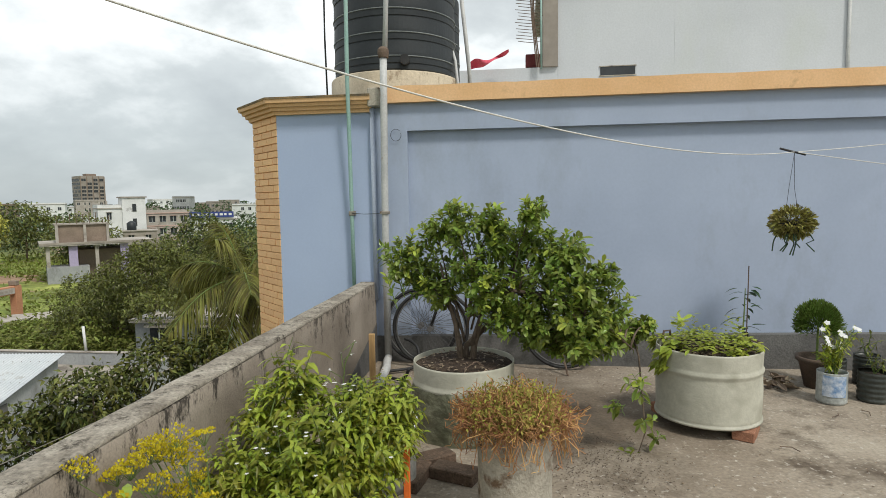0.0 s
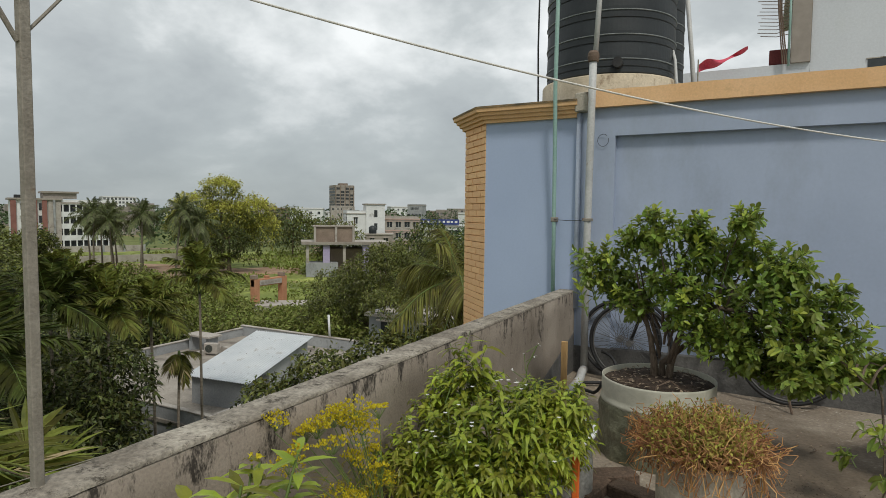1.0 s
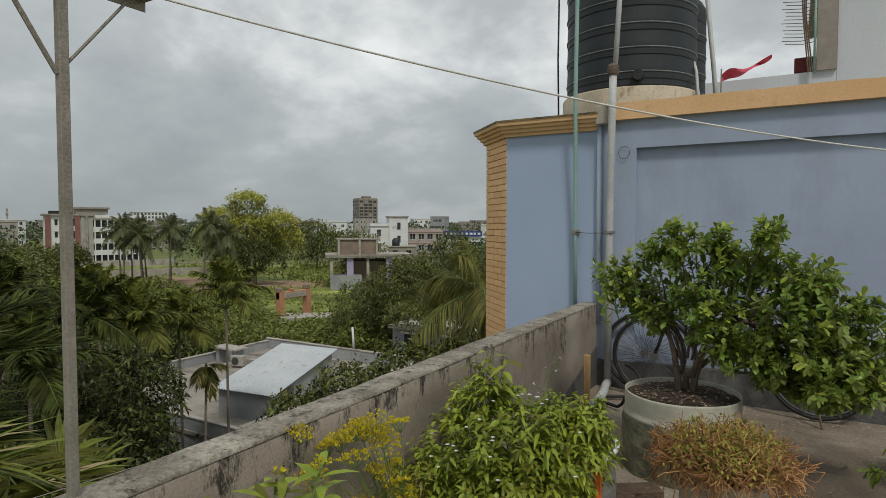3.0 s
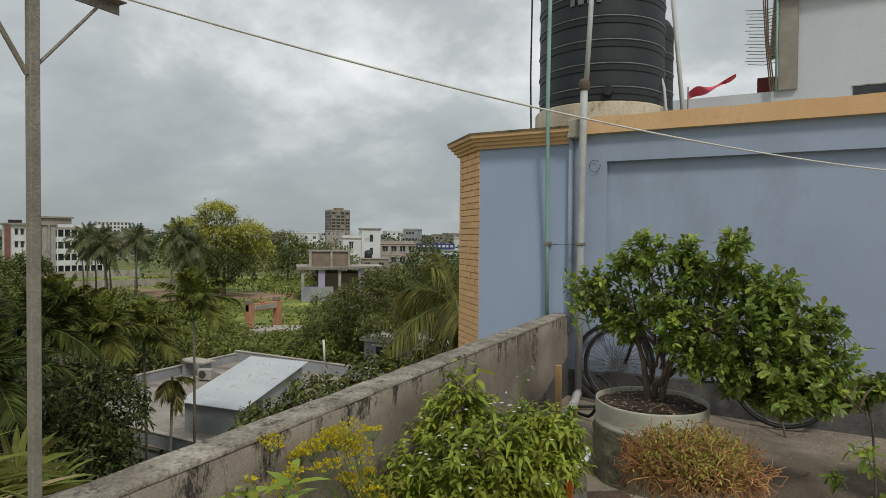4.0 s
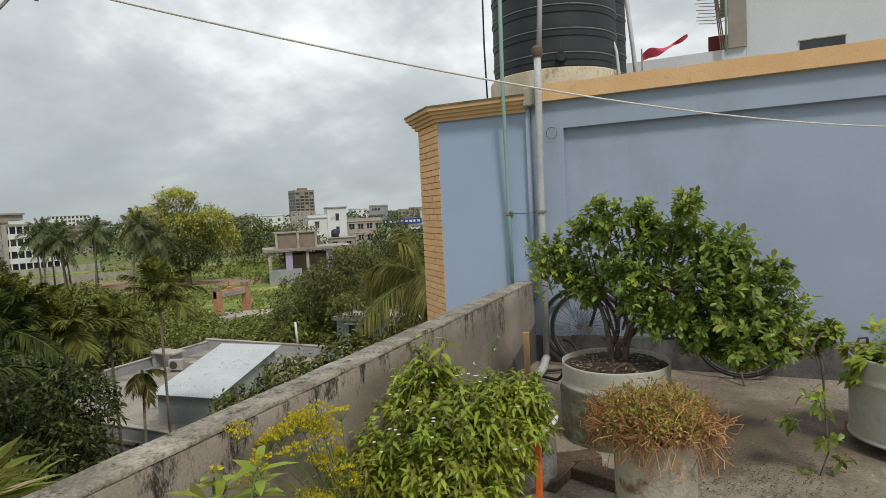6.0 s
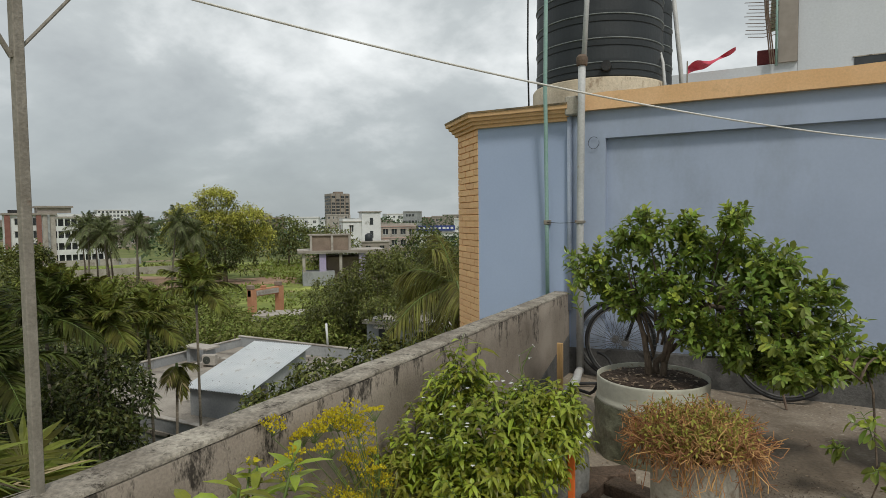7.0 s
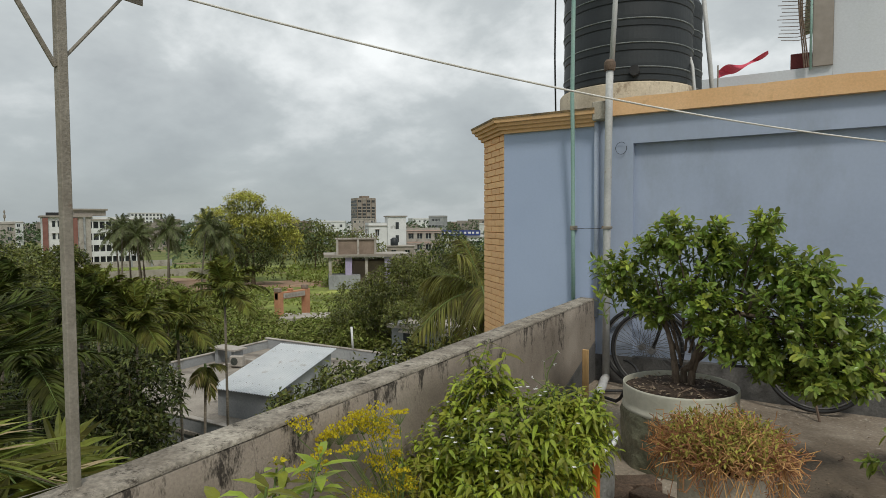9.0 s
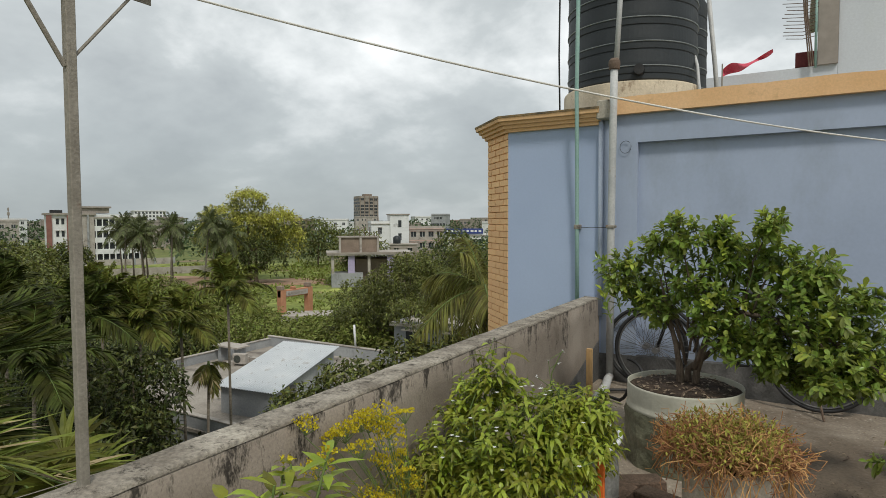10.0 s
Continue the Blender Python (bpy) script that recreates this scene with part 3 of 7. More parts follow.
def cornice(profile):
    s = Shape()
    pts = [Vector(p) for p in ORANGE_PATH]
    outs = []
    for i in range(len(pts)):
        ds = []
        if i: ds.append((pts[i] - pts[i - 1]).normalized())
        if i < len(pts) - 1: ds.append((pts[i + 1] - pts[i]).normalized())
        ns = [Vector((-d.y, d.x)) for d in ds]
        m = sum(ns, Vector((0, 0))) / len(ns)
        outs.append(m / m.length_squared)
    k = len(profile)
    vs = []
    for p, o in zip(pts, outs):
        vs += [(p.x + o.x * a, p.y + o.y * a, z) for a, z in profile]
    fs = [(i * k + n, i * k + n + 1, (i + 1) * k + n + 1, (i + 1) * k + n) for i in range(len(pts) - 1) for n in range(k - 1)]
    fs.append(tuple(range(k)))
    return s.add(vs, fs)


trim = setting("trim", cornice([(-0.02, 2.165), (0.028, 2.165), (0.032, 2.192), (0.055, 2.196), (0.060, 2.222), (0.083, 2.226), (0.088, 2.250), (0.112, 2.256), (0.118, 2.290), (-0.02, 2.296)]),
               M_ORANGE, "stepped orange painted cornice with mouldy top", "cornice")
part("cornice_top", cornice([(-0.02, 2.290), (0.122, 2.286), (0.124, 2.303), (0.06, 2.314), (-0.02, 2.314)]), M_MOSSY, trim, "blackened flaking cornice top")


def band():
    """Flat orange fascia along the roof edge with an uneven top."""
    s, n = Shape(), 130
    x0, x1 = -1.345, 9.2
    vs = []
    for i in range(n + 1):
        x = x0 + (x1 - x0) * i / n
        h = 2.368 + 0.006 * noise.noise(Vector((x * 3, 0, 0))) + 0.004 * noise.noise(Vector((x * 13, 3, 0)))
        vs += [(x, 4.95, 2.232), (x, 4.948, h), (x, 5.10, h), (x, 5.10, 2.232)]
    fs = [(4 * i + a, 4 * i + 4 + a, 4 * i + 4 + (a + 1) % 4, 4 * i + (a + 1) % 4) for i in range(n) for a in range(4)]
    fs += [(0, 1, 2, 3), (4 * n + 3, 4 * n + 2, 4 * n + 1, 4 * n)]
    return s.add(vs, fs)


part("fascia", band(), M_ORANGE, trim, "flat orange painted fascia")
part("fascia_block", Shape().soft_box((-1.445, 4.90, 2.20), (-1.335, 5.12, 2.355), 0.008, 1, 0.004), M_CEMENT, trim, "stained bare cement block")

# ---------------------------------------------------------------- water tank and pipes
TANK_AT = (-1.40, 5.90, 2.26)
plinth = thing("tank_plinth", TANK_AT, "round stained cement plinth under the water tank", "plinth")
part("ring", Shape().lathe([(0.635, 0.0), (0.635, 0.30), (0.625, 0.315), (0.05, 0.315)], 56, wobble=0.012), M_PLINTH, plinth, smooth=True)
tank = thing("water_tank", (TANK_AT[0], TANK_AT[1], TANK_AT[2] + 0.315), "black ribbed plastic rooftop water tank on a cement plinth", "water tank")


def tank_profile(r, h):
    out = [(0.02, 0.002), (r - 0.02, 0.002), (r, 0.02)]
    z = 0.055
    while z < h - 0.1:
        out += [(r, z), (r - 0.007, z + 0.006), (r - 0.007, z + 0.014), (r, z + 0.02), (r + 0.003, z + 0.11)]
        z += 0.21
    out += [(r, h), (r * 0.93, h + 0.07), (r * 0.6, h + 0.18), (0.24, h + 0.24), (0.24, h + 0.30), (0.02, h + 0.31)]
    return out


part("body", Shape().lathe(tank_profile(0.592, 1.52), 96), M_TANK, tank)
for k in range(7):
    z = 0.135 + 0.21 * k
    part("rib", Shape().lathe([(0.584, z - 0.006), (0.601, z - 0.005), (0.602, z + 0.003), (0.584, z + 0.005)], 72), M_TANKLINE, tank, "scuffed grey edge of a rib" if k == 0 else "", True)
part("lid", Shape().lathe([(0.26, 1.82), (0.27, 1.86), (0.2, 1.90), (0.02, 1.905)], 32), M_TANK, tank, smooth=True)
# pale maker's mark: plain bars that follow the curve
for k, (w0, w1) in enumerate(((-104, -100), (-97, -92), (-89, -84), (-81, -77))):
    s = Shape()
    vs = []
    for w in np.linspace(radians(w0), radians(w1), 5):
        for r, z in ((0.598, 0.885), (0.598, 0.975), (0.604, 0.975), (0.604, 0.885)):
            vs.append((r * math.cos(w), r * math.sin(w), z))
    fs = [(4 * i + a, 4 * i + 4 + a, 4 * i + 4 + (a + 1) % 4, 4 * i + (a + 1) % 4) for i in range(4) for a in range(4)] + [(0, 1, 2, 3), (19, 18, 17, 16)]
    part("mark", s.add(vs, fs), M_TANKLINE, tank, "pale worn maker's mark")
part("outlet", Shape().tube([(0.20, -0.54, 0.09), (0.21, -0.62, 0.09)], 0.045, 14), M_BLACK, tank, "round outlet boss")
tank_b = thing("water_tank", (-1.395, 7.25, 2.26), "second black ribbed water tank standing behind", "water tank")
part("body", Shape().lathe(tank_profile(0.505, 1.50), 80), M_TANK, tank_b)
for k in range(6):
    z = 0.135 + 0.21 * k
    part("rib", Shape().lathe([(0.497, z - 0.006), (0.513, z - 0.005), (0.513, z + 0.004), (0.497, z + 0.005)], 48), M_TANKLINE, tank_b, smooth=True)


def pipe(name, points, r, material, label, seg=14):
    base = points[0]
    t = thing(name, base, label, "pipe")
    part("tube", Shape().tube([(p[0] - base[0], p[1] - base[1], p[2] - base[2]) for p in points], r, seg), material, t, smooth=True)
    return t


green = pipe("water_pipe", [(-1.615, 4.955, 0.55), (-1.617, 4.945, 1.3), (-1.605, 4.885, 2.12), (-1.602, 4.86, 2.4), (-1.60, 4.88, 3.2), (-1.60, 4.95, 4.4)], 0.017, M_GREENPIPE, "pale green plastic water pipe rising past the cornice")
part("clip", Shape().soft_box((-0.026, -0.03, 0.735), (0.022, 0.04, 0.775), 0.004), M_IRON, green, "dull pipe clip")
grey = pipe("drain_pipe", [(-1.317, 4.905, 0.02), (-1.318, 4.91, 1.2), (-1.295, 4.86, 2.25), (-1.293, 4.87, 2.60)], 0.030, M_GREYPIPE, "stained grey plastic pipe standing against the blue wall", 18)
part("cap", Shape().lathe([(0.02, 2.555), (0.042, 2.565), (0.047, 2.60), (0.045, 2.63), (0.03, 2.65), (0.01, 2.655)], 24, (0.024, -0.035, 0)), M_RUST, grey, "rusty round cap")
part("clip", Shape().soft_box((-0.036, -0.036, 1.275), (0.034, 0.05, 1.30), 0.004), M_IRON, grey, "dull pipe clip")
pipe("riser_pipe", [(-1.285, 4.90, 2.64), (-1.283, 5.0, 3.2), (-1.27, 5.1, 4.3)], 0.021, M_GREYPIPE, "thin grey pipe rising in front of the tank")
pipe("riser_pipe", [(-1.425, 4.975, 0.55), (-1.425, 4.975, 2.2)], 0.021, M_BLUEPIPE, "blue overpainted pipe fixed to the pier")
pipe("cable", [(-2.06, 5.75, 2.35), (-2.055, 5.70, 3.0), (-2.05, 5.72, 4.2)], 0.009, M_BLACK, "thin black cable beside the tank", 8)
pipe("stay_pipe", [(-0.665, 6.5, 2.27), (-0.72, 6.5, 2.9), (-0.83, 6.5, 4.0)], 0.022, M_GREYPIPE, "slanting grey pipe stay beside the tanks")
pipe("overflow_pipe", [(-0.82, 5.85, 2.85), (-0.79, 5.80, 2.75), (-0.77, 5.75, 2.58), (-0.74, 5.7, 2.40)], 0.014, M_GREYPIPE, "short pale overflow pipe at the tank")
drain = pipe("floor_drain_pipe", [(-1.315, 4.90, 0.055), (-1.30, 4.78, 0.060), (-1.255, 4.55, 0.062), (-1.225, 4.17, 0.062)], 0.034, M_GREYPIPE, "pale plastic drain pipe end lying on the floor", 18)
hose = [(-1.16 + 0.14 * math.sin(u * 3.2), 4.86 - 0.24 * u, 0.03 + 0.20 * max(0, math.cos(u * 2.2))) for u in np.linspace(0, 2.4, 26)]
pipe("hose", hose, 0.012, M_BLACK, "black rubber hose curling on the floor", 10)
pipe("tie_wire", [(-1.61, 4.925, 1.305), (-1.5, 4.92, 1.298), (-1.33, 4.875, 1.302)], 0.0025, M_BLACK, "thin tie wire between two pipes", 5)
loop = [(-1.225 + 0.045 * math.cos(w), 4.985, 1.965 + 0.05 * math.sin(w)) for w in np.linspace(0.8, 6.6, 24)]
pipe("tie_wire", loop, 0.002, M_BLACK, "loop of thin wire on the wall", 5)

# ---------------------------------------------------------------- white building on the roof behind
white = thing("stair_house", (0.53, 11.0, 2.26), "dull white rendered stair house on the neighbouring roof", "building")
part("wall", Shape().box((0.0, 0.0, 0.0), (2.0, 3.5, 2.97)), M_WHITE, white)
part("roof_slab", Shape().soft_box((-0.35, -0.16, 2.972), (2.12, 3.6, 3.14), 0.012), M_CEMENT, white, "bare cement roof slab")
part("wall", Shape().box((2.002, 0.0, 0.0), (9.5, 3.5, 2.78)), M_WHITE, white)
edge = Shape()
for i in range(30):
    x = 2.13 + i * 0.25
    edge.box((x, -0.015, 2.782), (x + 0.26, 0.25, 2.81 + 0.03 * abs(noise.noise(Vector((x * 3, 0, 0))))))
part("coping", edge, M_DADO, white, "dark broken top edge")
part("parapet", Shape().box((-1.9, 0.0, 0.0), (-0.004, 0.12, 1.50)), M_WHITE, white, "low white parapet")
part("column", Shape().box((-0.27, -0.06, 1.50), (-0.006, 0.25, 2.968)), M_HOUSEGREY, white, "bare concrete column")
part("pipe", Shape().tube([(-0.30, -0.09, 1.45), (-0.30, -0.09, 3.2)], 0.018, 8), M_GREENPIPE, white, smooth=True)
part("pipe", Shape().tube([(4.81, -0.03, 0.3), (4.81, -0.03, 2.75)], 0.03, 8), M_GREYPIPE, white, smooth=True)
vent = part("vent", Shape().box((0.74, -0.012, 1.31), (1.34, 0.02, 1.46)), M_DARKGLASS, white, "dark slot opening")
part("frame", Shape().box((0.72, -0.02, 1.46), (1.36, 0.02, 1.475)).box((0.72, -0.02, 1.295), (1.36, 0.02, 1.31)), M_CEMENT, vent)
rebar = thing("rebar_bundle", (0.05, 10.9, 3.76), "rusty reinforcement bars sticking up with thin cross ties", "rebar")
for k in range(3):
    part("bar", Shape().tube([(0.10 + 0.03 * k, 0.0, -0.02), (0.02 + 0.02 * k, 0.02, 0.8), (-0.03 + 0.03 * k, 0.02, 1.6)], 0.012, 6), M_RUST, rebar)
for k in range(17):
    z = 0.42 + 0.055 * k
    part("tie", Shape().tube([(-0.26 + 0.05 * rnd(-1, 1), 0.0, z + 0.03), (0.0, 0.02, z), (0.17 + 0.04 * rnd(-1, 1), 0.0, z + 0.02)], 0.006, 5), M_RUST, rebar)
box_r = thing("storage_box", (0.0, 11.25, 3.16), "maroon metal box on the roof edge behind", "box")
part("body", Shape().soft_box((-0.04, 0, 0.66), (0.26, 0.3, 0.90), 0.01), M_MAROON, box_r)
part("stand", Shape().box((0.0, 0.05, -0.84), (0.04, 0.09, 0.66)).box((0.2, 0.05, -0.84), (0.24, 0.09, 0.66)), M_RUST, box_r)


def cloth():
    s, nx, nz = Shape(), 18, 6
    vs = []
    for j in range(nz + 1):
        for i in range(nx + 1):
            u, w = i / nx, j / nz
            half = 0.10 * (1 - u) ** 0.7 + 0.012
            vs.append((0.72 * u, 0.10 * math.sin(u * 9 + w * 2), 0.06 + 0.24 * u ** 1.5 + 0.05 * math.sin(u * 10) * (1 - u) + (w - 0.5) * half * 1.3))
    fs = [(j * (nx + 1) + i, j * (nx + 1) + i + 1, (j + 1) * (nx + 1) + i + 1, (j + 1) * (nx + 1) + i) for j in range(nz) for i in range(nx)]
    s.add(vs, fs)
    k = len(s.v)
    s.add([(x, y + 0.004, z) for x, y, z in vs], [f[::-1] for f in fs])
    return s


flag = thing("flag", (-1.06, 10.7, 3.70), "red cloth flag blown out sideways on a thin pole", "flag")
part("cloth", cloth(), M_RED, flag, smooth=True)
part("pole", Shape().tube([(0, 0, -1.44), (0, 0, 0.2)], 0.012, 6), M_IRON, flag)

# ---------------------------------------------------------------- clothes line
pole = thing("clothes_pole", (-1.527, 0.752, 0.70), "weathered angle-iron clothes-line pole with a cross arm on the parapet", "pole")
part("post", Shape().soft_box((-0.0115, -0.0115, -0.06), (0.0115, 0.0115, 1.25), 0.002), M_IRON, pole)
part("cross_arm", Shape().soft_box((-0.017, -0.205, 1.246), (-0.013, 0.225, 1.276), 0.001).soft_box((-0.013, -0.205, 1.272), (0.020, 0.225, 1.276), 0.001), M_IRON, pole, "rusty angle-iron cross arm")
part("brace", Shape().tube([(0.0, -0.012, 1.03), (-0.012, -0.135, 1.25)], 0.006, 6), M_IRON, pole)
part("brace", Shape().tube([(0.0, 0.012, 1.06), (-0.010, 0.165, 1.25)], 0.004, 6), M_IRON, pole)
HOOK = Vector((1.78, 4.55, 1.712))
KNOT = Vector((-1.50, 0.795, 1.968))


def strand(a, b, sag, n=40):
    return [a.lerp(b, u) + Vector((0, 0, -4 * sag * u * (1 - u))) for u in np.linspace(0, 1, n)]


def rope(points, r, name, label):
    base = Vector(points[0])
    t = thing(name, tuple(base), label, "rope")
    part("cord", Shape().tube([Vector(p) - base for p in points], r, 6), M_ROPE, t, smooth=True)
    return t


rope(strand(KNOT, HOOK, 0.166), 0.0032, "clothes_line", "thin white nylon clothes line strung from the pole")
rope(strand(HOOK, Vector((3.0, 4.99, 1.825)), 0.01), 0.0032, "clothes_line", "thin white nylon clothes line running along the wall")
rope(strand(HOOK, Vector((4.44, 3.95, 1.22)), 0.01), 0.0032, "clothes_line", "thin white nylon clothes line running over the roof")
wraps = [Vector((-1.535 + 0.03 * math.cos(u * 2.1), 0.79 - 0.115 + 0.105 * math.cos(u), 1.955 + 0.024 * math.sin(u * 1.7) - 0.014 * math.sin(u))) for u in np.linspace(0, 34, 190)]
rope(wraps, 0.0029, "rope_lashing", "loose coils of nylon rope lashed round the cross arm")
rope([KNOT, KNOT + Vector((-0.03, -0.03, 0.06)), KNOT + Vector((-0.04, -0.05, 0.14)), KNOT + Vector((-0.02, -0.06, 0.3))], 0.004, "rope_end", "free rope end above the cross arm")

# ---------------------------------------------------------------- hanging plant
hang = thing("hanging_plant", tuple(HOOK), "bushy olive succulent hanging on thin wires from the clothes line", "plant")
part("stick", Shape().tube([(-0.10, 0.0, 0.028), (-0.02, 0, 0.005), (0.04, 0.0, -0.010), (0.075, 0, -0.022)], 0.008, 7), M_BLACK, hang, "dark twig tied at the line")
for dx in (-0.05, 0.04):
    part("wire", Shape().tube([(0.0, 0, 0), (dx * 0.4 - 0.01, 0, -0.25), (dx, 0.0, -0.46)], 0.0016, 4), M_BLACK, hang)
s = Shape()
for k in range(1900):
    d = unit()
    p = Vector((d.x * 0.138, d.y * 0.13, d.z * (0.115 if d.z > 0 else 0.105))) * rnd(0.60, 1.05) + Vector((0, 0, -0.51))
    s.leaf(p, (d + unit(0.5)).normalized(), (d + unit(0.6)).normalized(), rnd(0.022, 0.04), rnd(0.013, 0.02), 0.1)
part("foliage", s, M_GLAND, hang)
part("pot", Shape().lathe([(0.02, -0.59), (0.07, -0.585), (0.09, -0.52), (0.09, -0.49), (0.02, -0.485)], 24), M_BLACK, hang, "hidden dark hanging pot")
for k in range(7):
    w = rnd(0, 6.28)
    a = Vector((0.11 * math.cos(w), 0.1 * math.sin(w), -0.585))
    part("runner", Shape().tube([a, a + Vector((0.03 * math.cos(w), 0.02 * math.sin(w), -0.05)), a + Vector((0.02 * math.cos(w) + rnd(-.03, .03), 0.02, -0.075)), a + Vector((0.05 * math.cos(w), 0.02, -0.10 - rnd(0, 0.06)))], 0.005, 5), M_DARKLEAF, hang, "dark trailing runner")


# ---------------------------------------------------------------- planters
def drum_planter(at, r, h, rings, label, seed, soil_drop=0.03):
    t = thing("drum_planter", at, label, "planter")
    prof = [(0.02, 0.0), (r - 0.012, 0.0), (r + 0.006, 0.004), (r + 0.007, 0.016), (r - 0.003, 0.022)]
    for z in np.linspace(0.03, h - 0.01, 34):
        bulge = sum(0.011 * math.exp(-((z - q) / 0.011) ** 2) for q in rings)
        prof.append((r + bulge, float(z)))
    prof += [(r, h), (r - 0.004, h + 0.002), (r - 0.006, h - 0.002), (r - 0.007, h - 0.06)]
    part("shell", Shape().lathe(prof, 80, wobble=0.022, seed=seed), M_DRUM, t, smooth=True)
    s = Shape()
    n = 34
    vs = [(0, 0, h - soil_drop + 0.035)]
    for i in range(1, 13):
        for k in range(n):
            w, q = 2 * math.pi * k / n, (r - 0.004) * i / 12
            z = h - soil_drop + 0.035 * (1 - (i / 12) ** 2) + 0.016 * noise.noise(Vector((q * math.cos(w) * 14, q * math.sin(w) * 14, seed)))
            vs.append((q * math.cos(w), q * math.sin(w), z))
    fs = [(0, 1 + k, 1 + (k + 1) % n) for k in range(n)]
    fs += [(1 + i * n + k, 1 + (i + 1) * n + k, 1 + (i + 1) * n + (k + 1) % n, 1 + i * n + (k + 1) % n) for i in range(11) for k in range(n)]
    part("soil", s.add(vs, fs), M_SOIL, t, "dark dry crumbly soil", True)
    crumbs = Shape()
    for k in range(170):
        w, q = rnd(0, 6.28), (r - 0.03) * math.sqrt(rnd(0, 1))
        d = unit()
        d.z *= 0.3
        crumbs.leaf(Vector((q * math.cos(w), q * math.sin(w), h - soil_drop + 0.03 * (1 - (q / r) ** 2) + 0.012)), d.normalized(), Vector((0, 0, 1)), rnd(0.02, 0.045), rnd(0.008, 0.02), 0.1)
    tagged(part("leaf_litter", crumbs, M_DEADLEAF, t, "dry leaf litter on the soil"), kind="stuff")
    return t


D1 = (-0.53, 3.515, 0.0)
D2 = (0.965, 3.73, 0.062)
drum_a = drum_planter(D1, 0.306, 0.435, (0.31,), "cream painted cut oil drum planter with crinkled lower half", 1)
wrap = Shape()
rows, seg = 15, 90
vs = []
for i in range(rows + 1):
    z = 0.31 * i / rows
    for k in range(seg):
        w = 2 * math.pi * k / seg
        q = Vector((math.cos(w) * 3.2, math.sin(w) * 3.2, z * 16))
        r = 0.318 + 0.012 * noise.noise(q) + 0.009 * abs(noise.noise(q * 2.3)) - 0.010 * (i == rows)
        vs.append((r * math.cos(w), r * math.sin(w), z + (0.012 * noise.noise(q * 0.8) if i == rows else 0)))
wrap.add(vs, [(i * seg + k, i * seg + (k + 1) % seg, (i + 1) * seg + (k + 1) % seg, (i + 1) * seg + k) for i in range(rows) for k in range(seg)])
part("wrapper", wrap, M_WRAP, drum_a, "crumpled greenish polythene wrapped round the foot", True)
drum_b = drum_planter(D2, 0.303, 0.432, (0.31,), "cream painted cut oil drum planter raised on bricks", 5, 0.045)
part("handle", Shape().tube([(-0.27, 0.05, 0.44), (-0.25, 0.06, 0.50), (-0.21, 0.08, 0.50), (-0.20, 0.1, 0.44)], 0.007, 7), M_RUST, drum_b, "rusty bent wire handle")
part("twig", Shape().tube([(0.02, -0.29, 0.37), (0.03, -0.27, 0.45), (0.09, -0.24, 0.485), (0.13, -0.2, 0.45)], 0.004, 5), M_RUST, drum_a, "bent dry twig")


def brick(at, turn, label, material=M_TERRA):
    b = thing("brick", at, label, "brick", "loose bricks on the floor", turn)
    part("block", Shape().soft_box((-0.12, -0.058, 0.0), (0.12, 0.058, 0.062), 0.005, 1, 0.004, at[0] * 7), material, b)
    return b


brick((1.13, 3.545, 0.0), 62, "worn red brick under the drum planter")
brick((0.80, 3.91, 0.0), 20, "worn red brick under the drum planter")
brick((1.05, 3.95, 0.0), -30, "worn red brick under the drum planter")
brick((-0.66, 2.98, 0.0), 35, "dirty broken brick beside the grow bag", M_DIRTY)
brick((-0.52, 2.84, 0.0), -20, "dirty broken brick beside the grow bag", M_DIRTY)
brick((-0.72, 2.78, 0.0), 80, "dirty broken brick beside the grow bag", M_DIRTY)


def foliage(shape, centre, r, tips, leaves, length, width, droop=0.25, rise=0.5, long=False, twigs=None, young=None, young_share=0.0):
    """Leaf sprays on an ellipsoid clump: each spray is a twig end with leaves set round it."""
    c = Vector(centre)
    rr = Vector(r if isinstance(r, tuple) else (r, r, r))
    for k in range(tips):
        d = unit()
        q = rnd(0.45, 1.05) if k % 3 else rnd(0.2, 0.9)
        p = c + Vector((d.x * rr.x, d.y * rr.y, d.z * rr.z)) * q
        axis = (d * 0.8 + Vector((0, 0, rise)) + unit(0.45)).normalized()
        side = axis.cross(unit()).normalized()
        other = axis.cross(side)
        spray = length * rnd(0.9, 1.6)
        if twigs is not None:
            twigs.tube([p - axis * spray * 0.6, p + axis * spray * 0.5], 0.0022, 4, False)
        for j in range(leaves):
            w, u = j * 2.4 + rnd(-0.4, 0.4), j / leaves
            out = (side * math.cos(w) + other * math.sin(w)) * rnd(0.7, 1.1) + axis * rnd(0.25, 0.8)
            size = length * rnd(0.65, 1.12) * (1 - 0.25 * u)
            target = young if young is not None and random.random() < young_share * (1.6 if q > 0.8 and d.z > 0.1 else 0.4) else shape
            base = p + axis * spray * (u - 0.4)
            up = (Vector((0, 0, 1)) + axis * 0.6 + unit(0.3)).normalized()
            if long:
                target.long_leaf(base, out.normalized(), up, size, width * rnd(0.8, 1.15), droop * rnd(0.5, 1.4))
            else:
                target.round_leaf(base, out.normalized(), up, size, width * size / length, droop * rnd(0.3, 1.3))


# ---------------------------------------------------------------- lime tree in the first drum
lime = thing("lime_tree", (D1[0], D1[1], 0.405), "dense green lime tree with crooked stems growing in the drum", "tree")
K = 0.00335
leaf_s, young_s, twig_s = Shape(), Shape(), Shape()
